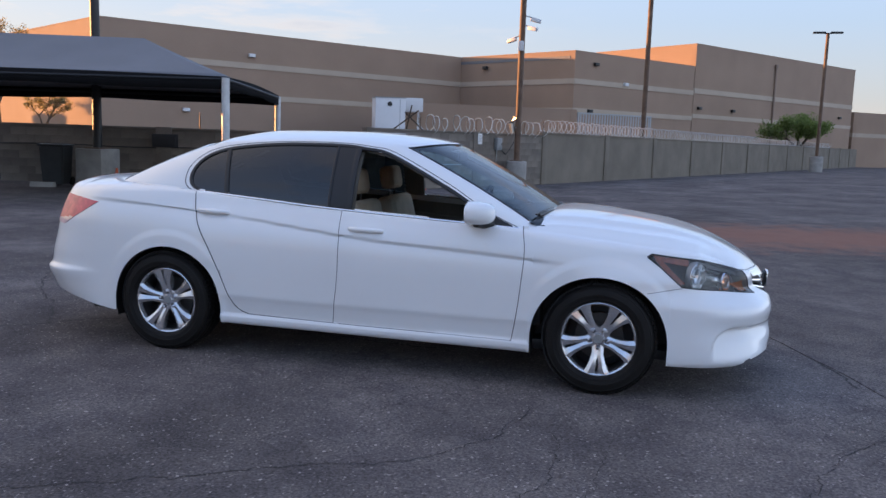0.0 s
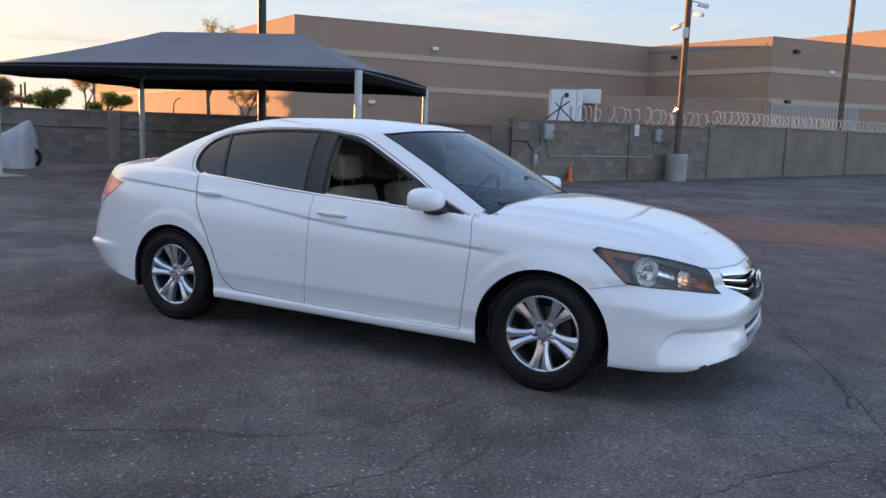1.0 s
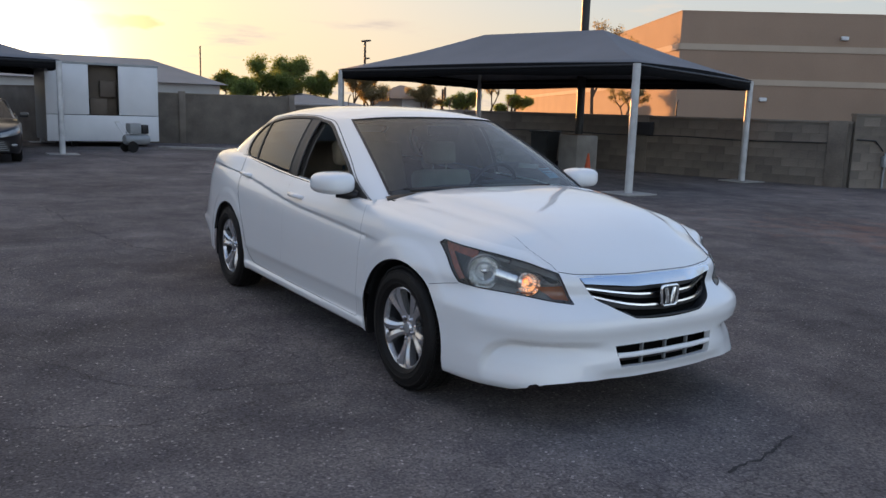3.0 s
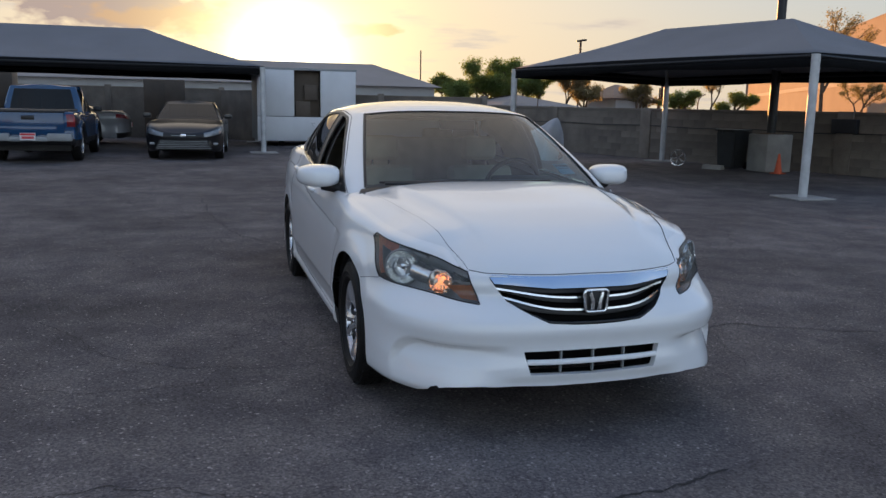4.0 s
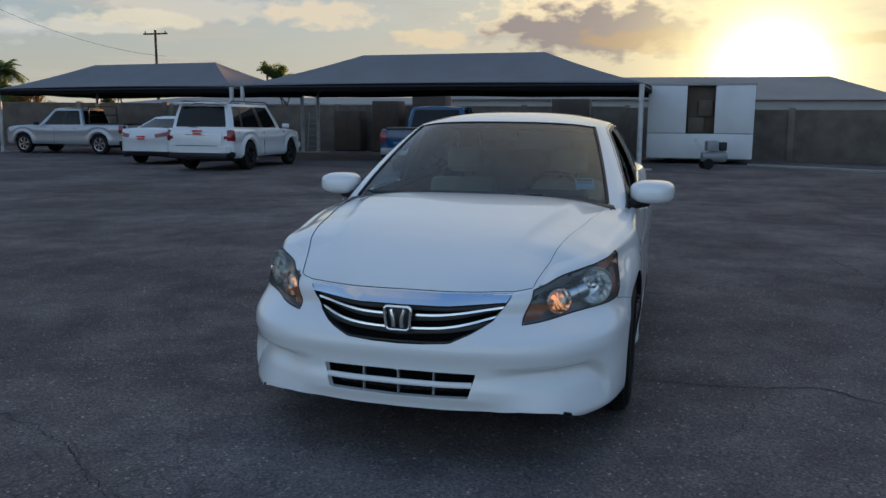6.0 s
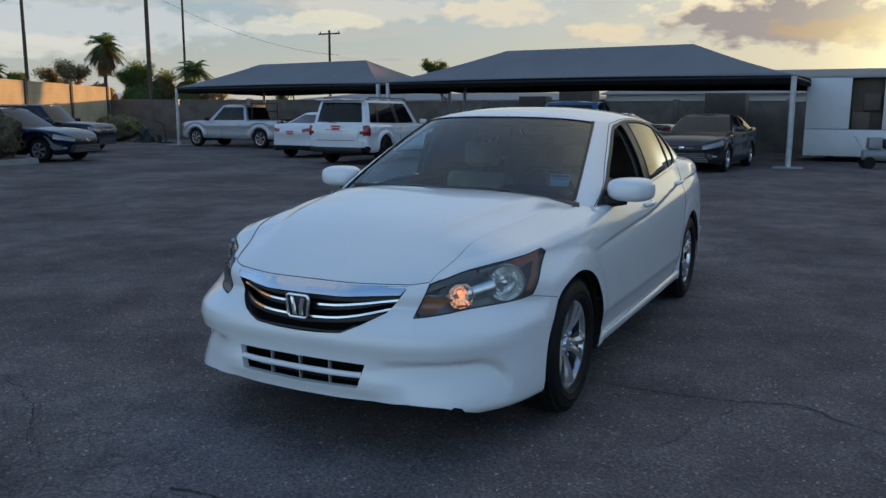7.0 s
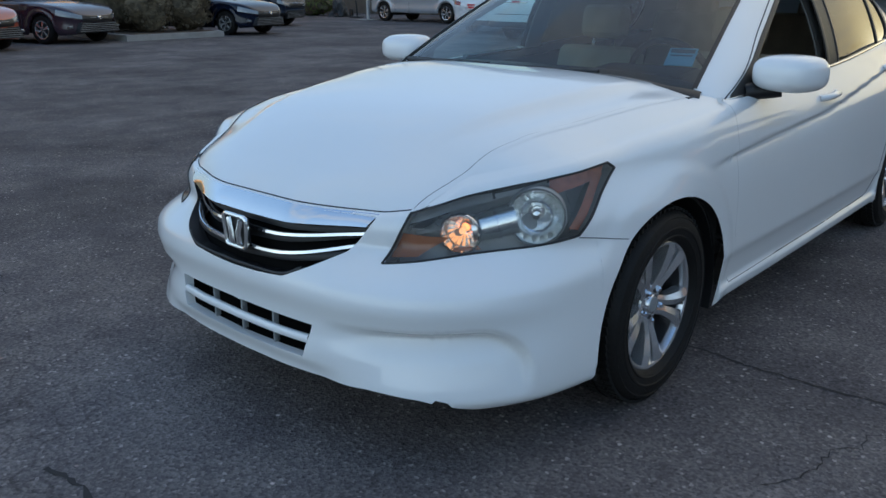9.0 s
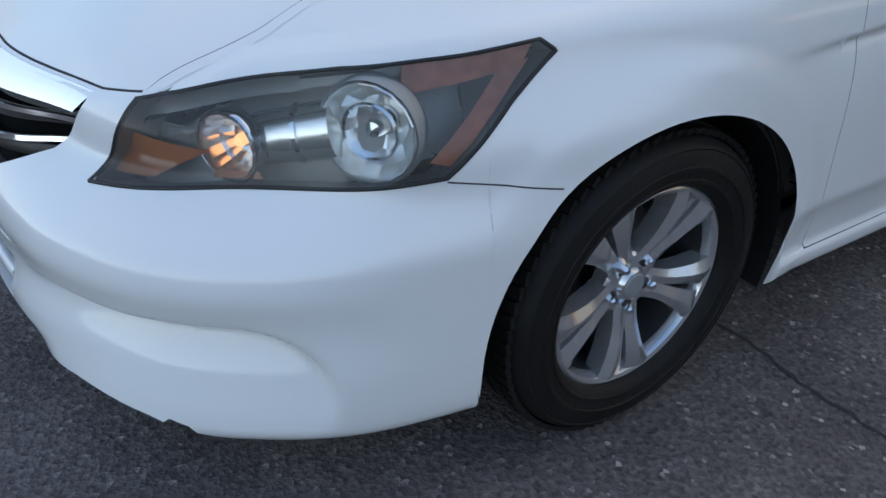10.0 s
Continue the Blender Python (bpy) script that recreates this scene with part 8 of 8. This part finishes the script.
part("outer_ring", lathe(bmesh.new(), [(.185, -.05), (.215, -.06), (.215, .06), (.185, .05)], 28, "Y"), M_ALLOY, t)

# covered motorcycle
t = thing("covered_motorcycle", pose(-16.33, 7.41, 0, 0, 0, 47), "motorcycle under a grey tarpaulin cover", "motorcycle cover")
bm = bmesh.new()
NX, NA = 44, 26
rings = []
for i in range(NX + 1):
    u = i / NX
    x = -1.02 + 2.04 * u
    h = float(interp(u, [0, .05, .22, .43, .55, .75, .93, 1], [.80, .98, 1.02, .82, .80, .96, 1.18, .90]))
    w = float(interp(u, [0, .1, .3, .6, .85, 1], [.18, .36, .42, .36, .46, .26]))
    ring = []
    for j in range(NA + 1):
        a = math.pi * j / NA
        c, s = math.cos(a), max(0.0, math.sin(a))
        fl = .06 * math.sin(u * 38 + 2 * c) * (1 - s) + .03 * noise.noise((u * 9, c * 3, 1))
        zz_ = h * s ** .48
        ring.append(bm.verts.new((x + .04 * noise.noise((u * 5, c * 2, 4)), (math.copysign(abs(c) ** .75, c)) * (w * (1.15 - .35 * s) + fl), max(0.01, zz_))))
    rings.append(ring)
for i in range(NX):
    for j in range(NA):
        bm.faces.new((rings[i][j], rings[i + 1][j], rings[i + 1][j + 1], rings[i][j + 1]))
bm.faces.new(rings[0])
bm.faces.new(rings[-1][::-1])
part("tarpaulin", bm, M_COVER, t, sharp=60)
part("wheel", lathe(bmesh.new(), [(.17, -.05), (.26, -.06), (.27, 0), (.26, .06), (.17, .05)], 28, "Y", Matrix.Translation((.90, -.1, .27))), M_RUBBER, t, "black motorcycle tyre showing under the cover")
for k, (x, y, a, L) in enumerate(((-20.3, 6.0, 62, 3.6), (-19.4, 7.3, 70, 3.0), (-20.9, 5.2, 58, 4.0))):
    t = thing("timber_plank", pose(x, y, 0, 0, 0, a), "pale long timber plank lying on the asphalt", "plank", "loose planks")
    part("board", boxes(((0, 0, .035), (L, .14, .07)), bevel=.006), M_CONCRETE, t)
t = thing("parking_stop", pose(-12.45, 10.95, 0, 0, 0, 20), "low concrete wheel stop", "wheel stop")
bm = bmesh.new()
prism(bm, [(-.10, 0), (.10, 0), (.06, .11), (-.06, .11)], -.27, .27, "X")
part("bar", bm, M_CONCRETE, t, smooth=False)

M_BROWNBOX = mat("brown_container", (.12, .09, .065), .7, vary=.25, scale=2)
# ---- white trailer and clutter by the wide canopy ----
t = thing("cargo_trailer", pose(-22.6, .35, 0), "white box trailer with an open middle bay", "trailer")
for y0, y1, z0, z1 in ((0, 1.22, 1.0, 2.52), (2.10, 3.30, 1.0, 2.52), (0, 3.30, .18, .98)):
    part("side_panel", boxes(((0, (y0 + y1) / 2, (z0 + z1) / 2), (.06, y1 - y0, z1 - z0)), bevel=.01), M_WHITEPAINT, t)
part("box_shell", boxes(((-2.6, 1.65, 1.4), (.06, 3.3, 2.3)), ((-1.3, .02, 1.4), (2.6, .05, 2.3)), ((-1.3, 3.28, 1.4), (2.6, .05, 2.3)), ((-1.3, 1.65, 2.56), (2.66, 3.36, .07)), ((-1.3, 1.65, .22), (2.6, 3.3, .08))), M_GREYMETAL, t, smooth=False)
part("inner_shelf", boxes(((-.32, 1.66, 1.75), (.05, .92, 1.55)), ((-.2, 1.52, 1.25), (.2, .5, .5)), ((-.2, 1.80, 1.80), (.2, .45, .5)), bevel=.02), M_BROWNBOX, t, "brown stored boxes")
for y_ in (.8, 2.5):
    far_wheel(t, -.35, y_, .33, .2, 1)
t = thing("generator_cart", pose(-19.8, 2.35, 0, 0, 0, 15), "small portable compressor cart on wheels", "compressor")
part("tank", lathe(bmesh.new(), [(.001, -.38), (.13, -.36), (.16, -.28), (.16, .28), (.13, .36), (.001, .38)], 24, "Y", Matrix.Translation((0, 0, .36))), M_GREYMETAL, t)
part("engine", boxes(((0, -.08, .68), (.3, .34, .3)), bevel=.03), M_GREYMETAL, t)
part("pump", boxes(((0, .24, .66), (.2, .2, .26)), bevel=.03), M_BLACKTRIM, t)
part("handle", tube(bmesh.new(), [(-.16, -.3, .5), (-.16, -.55, .86), (.16, -.55, .86), (.16, -.3, .5)], .016, 8), M_WHITEPAINT, t)
for sx in (-.22, .22):
    part("wheel", lathe(bmesh.new(), [(.001, -.03), (.15, -.03), (.16, 0), (.15, .03), (.001, .03)], 24, "X", Matrix.Translation((sx, -.22, .16))), M_RUBBER, t)
for x, y, sx, sy, h, lab in ((-27.6, -10.4, .9, 1.15, 2.12, "brown storage locker against the wall"), (-27.6, -8.5, 1.0, 1.4, 2.34, "tall tan storage locker against the wall"), (-27.5, -2.7, 1.0, 1.45, 2.2, "brown storage locker under the canopy"), (-27.8, -12.2, .8, 1.2, 1.72, "dark storage locker under the canopy")):
    t = thing("storage_locker", pose(x, y, 0), lab, "locker", "storage lockers")
    part("cabinet", boxes(((0, 0, h / 2 + .03), (sx, sy, h - .06)), bevel=.02), M_BROWNBOX, t)
    for sg in (-1, 1):
        part("door", boxes(((sx / 2 + .008, sg * sy * .245, h / 2), (.02, sy * .47, h - .2)), bevel=.006), M_BROWNBOX, t)
    part("plinth", boxes(((0, 0, .04), (sx * .95, sy * .95, .08))), M_BLACKTRIM, t, smooth=False)
# clutter by the far corner of the yard
t = thing("tarpaulin_heap", pose(-23.0, -28.1, 0, 0, 0, 35), "crumpled black tarpaulin heap by the wall", "tarpaulin")
bm = bmesh.new()
bmesh.ops.create_icosphere(bm, subdivisions=4, radius=1)
for v in bm.verts:
    k = 1 + .45 * noise.noise(v.co * 1.6 + Vector((3, 1, 0))) + .16 * noise.noise(v.co * 5.0)
    v.co = Vector((v.co.x * .78 * k, v.co.y * .42 * k, max(v.co.z * .52 * k * (1.0 + .45 * math.sin(v.co.x * 4.2)), 0.0)))
part("cloth", bm, M_BIN, t)
t = thing("pipe_stand", pose(-22.6, -26.6, 0, 0, 0, 20), "bent dark metal pipe stand beside the wall", "pipe stand")
part("pipe", tube(bmesh.new(), [(0, .1, .04), (0, .08, .55), (0, .02, .80), (0, -.12, .92), (0, -.34, .98), (0, -.42, 1.06)], .035, 10), M_BIN, t)
part("base", boxes(((0, .05, .03), (.42, .6, .06)), ((0, -.2, .2), (.22, .12, .34)), bevel=.02), M_BIN, t)
t = thing("step_ladder", pose(-26.9, -13.6, 0, 0, 0, 95), "tall aluminium ladder leaning by the wall", "ladder")
for sx in (-.22, .22):
    part("rail", tube(bmesh.new(), [(sx, 0, 0), (sx, .3, 1.6)], .022, 6), M_GREYMETAL, t)
for k in range(6):
    part("rung", tube(bmesh.new(), [(-.22, .04 + .045 * k, .2 + .24 * k), (.22, .04 + .045 * k, .2 + .24 * k)], .014, 6), M_GREYMETAL, t)

# ---- distant signs and houses on the skyline ----
t = thing("billboard", pose(-58.0, 37.0, 0, 0, 0, -35), "distant dark billboards on posts", "billboard")
part("board", boxes(((-1.0, 0, 2.9), (1.9, .15, 1.0)), bevel=.02), M_BIN, t)
part("board", boxes(((1.4, .3, 2.95), (1.7, .15, 1.1)), bevel=.02), M_BIN, t)
for sx in (-1.2, 1.2):
    part("post", tube(bmesh.new(), [(sx, 0, 0), (sx, 0, 2.5)], .08, 8), M_POLE, t)
gable_shed("far_roofs", -52.0, -42.0, -62.0, -55.0, 2.55, 3.0, "distant low cream-roofed shed beyond the wall", 2.0, M_WHITEPAINT)

# ---- the wall blocks ----
def block_mesh():
    bm = bmesh.new()
    s = (.392, .006, .192)
    v = [bm.verts.new((x * s[0] / 2 * k, -y, z * s[2] / 2 * k)) for y, k in ((0, 1.0), (.004, 1.0), (.006, .98)) for x, z in ((-1, -1), (1, -1), (1, 1), (-1, 1))]
    for a in (0, 4):
        for i in range(4):
            bm.faces.new((v[a + i], v[a + (i + 1) % 4], v[a + 4 + (i + 1) % 4], v[a + 4 + i]))
    bm.faces.new(v[8:12])
    me = bpy.data.meshes.new("block")
    bmesh.ops.recalc_face_normals(bm, faces=bm.faces)
    bm.to_mesh(me)
    bm.free()
    me.materials.append(M_BLOCK)
    return me


BLK = block_mesh()
for w, L, h in WALL_JOBS:
    nc, nr = int(L / .4), int(h / .2)
    rest_v, rest_f = [], []
    placed = 0
    for c in range(nc + 1):
        for rr_ in range(nr):
            x = .2 + c * .4 + (.2 if rr_ % 2 else 0)
            if x + .2 > L:
                continue
            near = (w is wall_ne) or x > L - 13.5
            if near and placed < 300:
                b = new("block", BLK)
                b.parent = w
                b.location = (x, -.0855 + rng.uniform(-.003, .001), .1 + rr_ * .2)
                placed += 1
            else:
                o = len(rest_v)
                rest_v += [(x + v.co.x, -.0855 + v.co.y, .1 + rr_ * .2 + v.co.z) for v in BLK.vertices]
                rest_f += [[o + i for i in p.vertices] for p in BLK.polygons]
    if rest_f:
        q = part_py("far_blocks", rest_v, rest_f, M_BLOCK, w, smooth=False)
        tagged(q, kind="stuff")


# no part lies more than two levels under its thing
def lift(o):
    while o.parent and o.parent.parent and o.parent.parent.parent:
        p = o.parent
        o.matrix_basis = p.matrix_basis @ o.matrix_basis
        o.parent = p.parent


for o in [o for o in bpy.data.objects if o.parent]:
    lift(o)
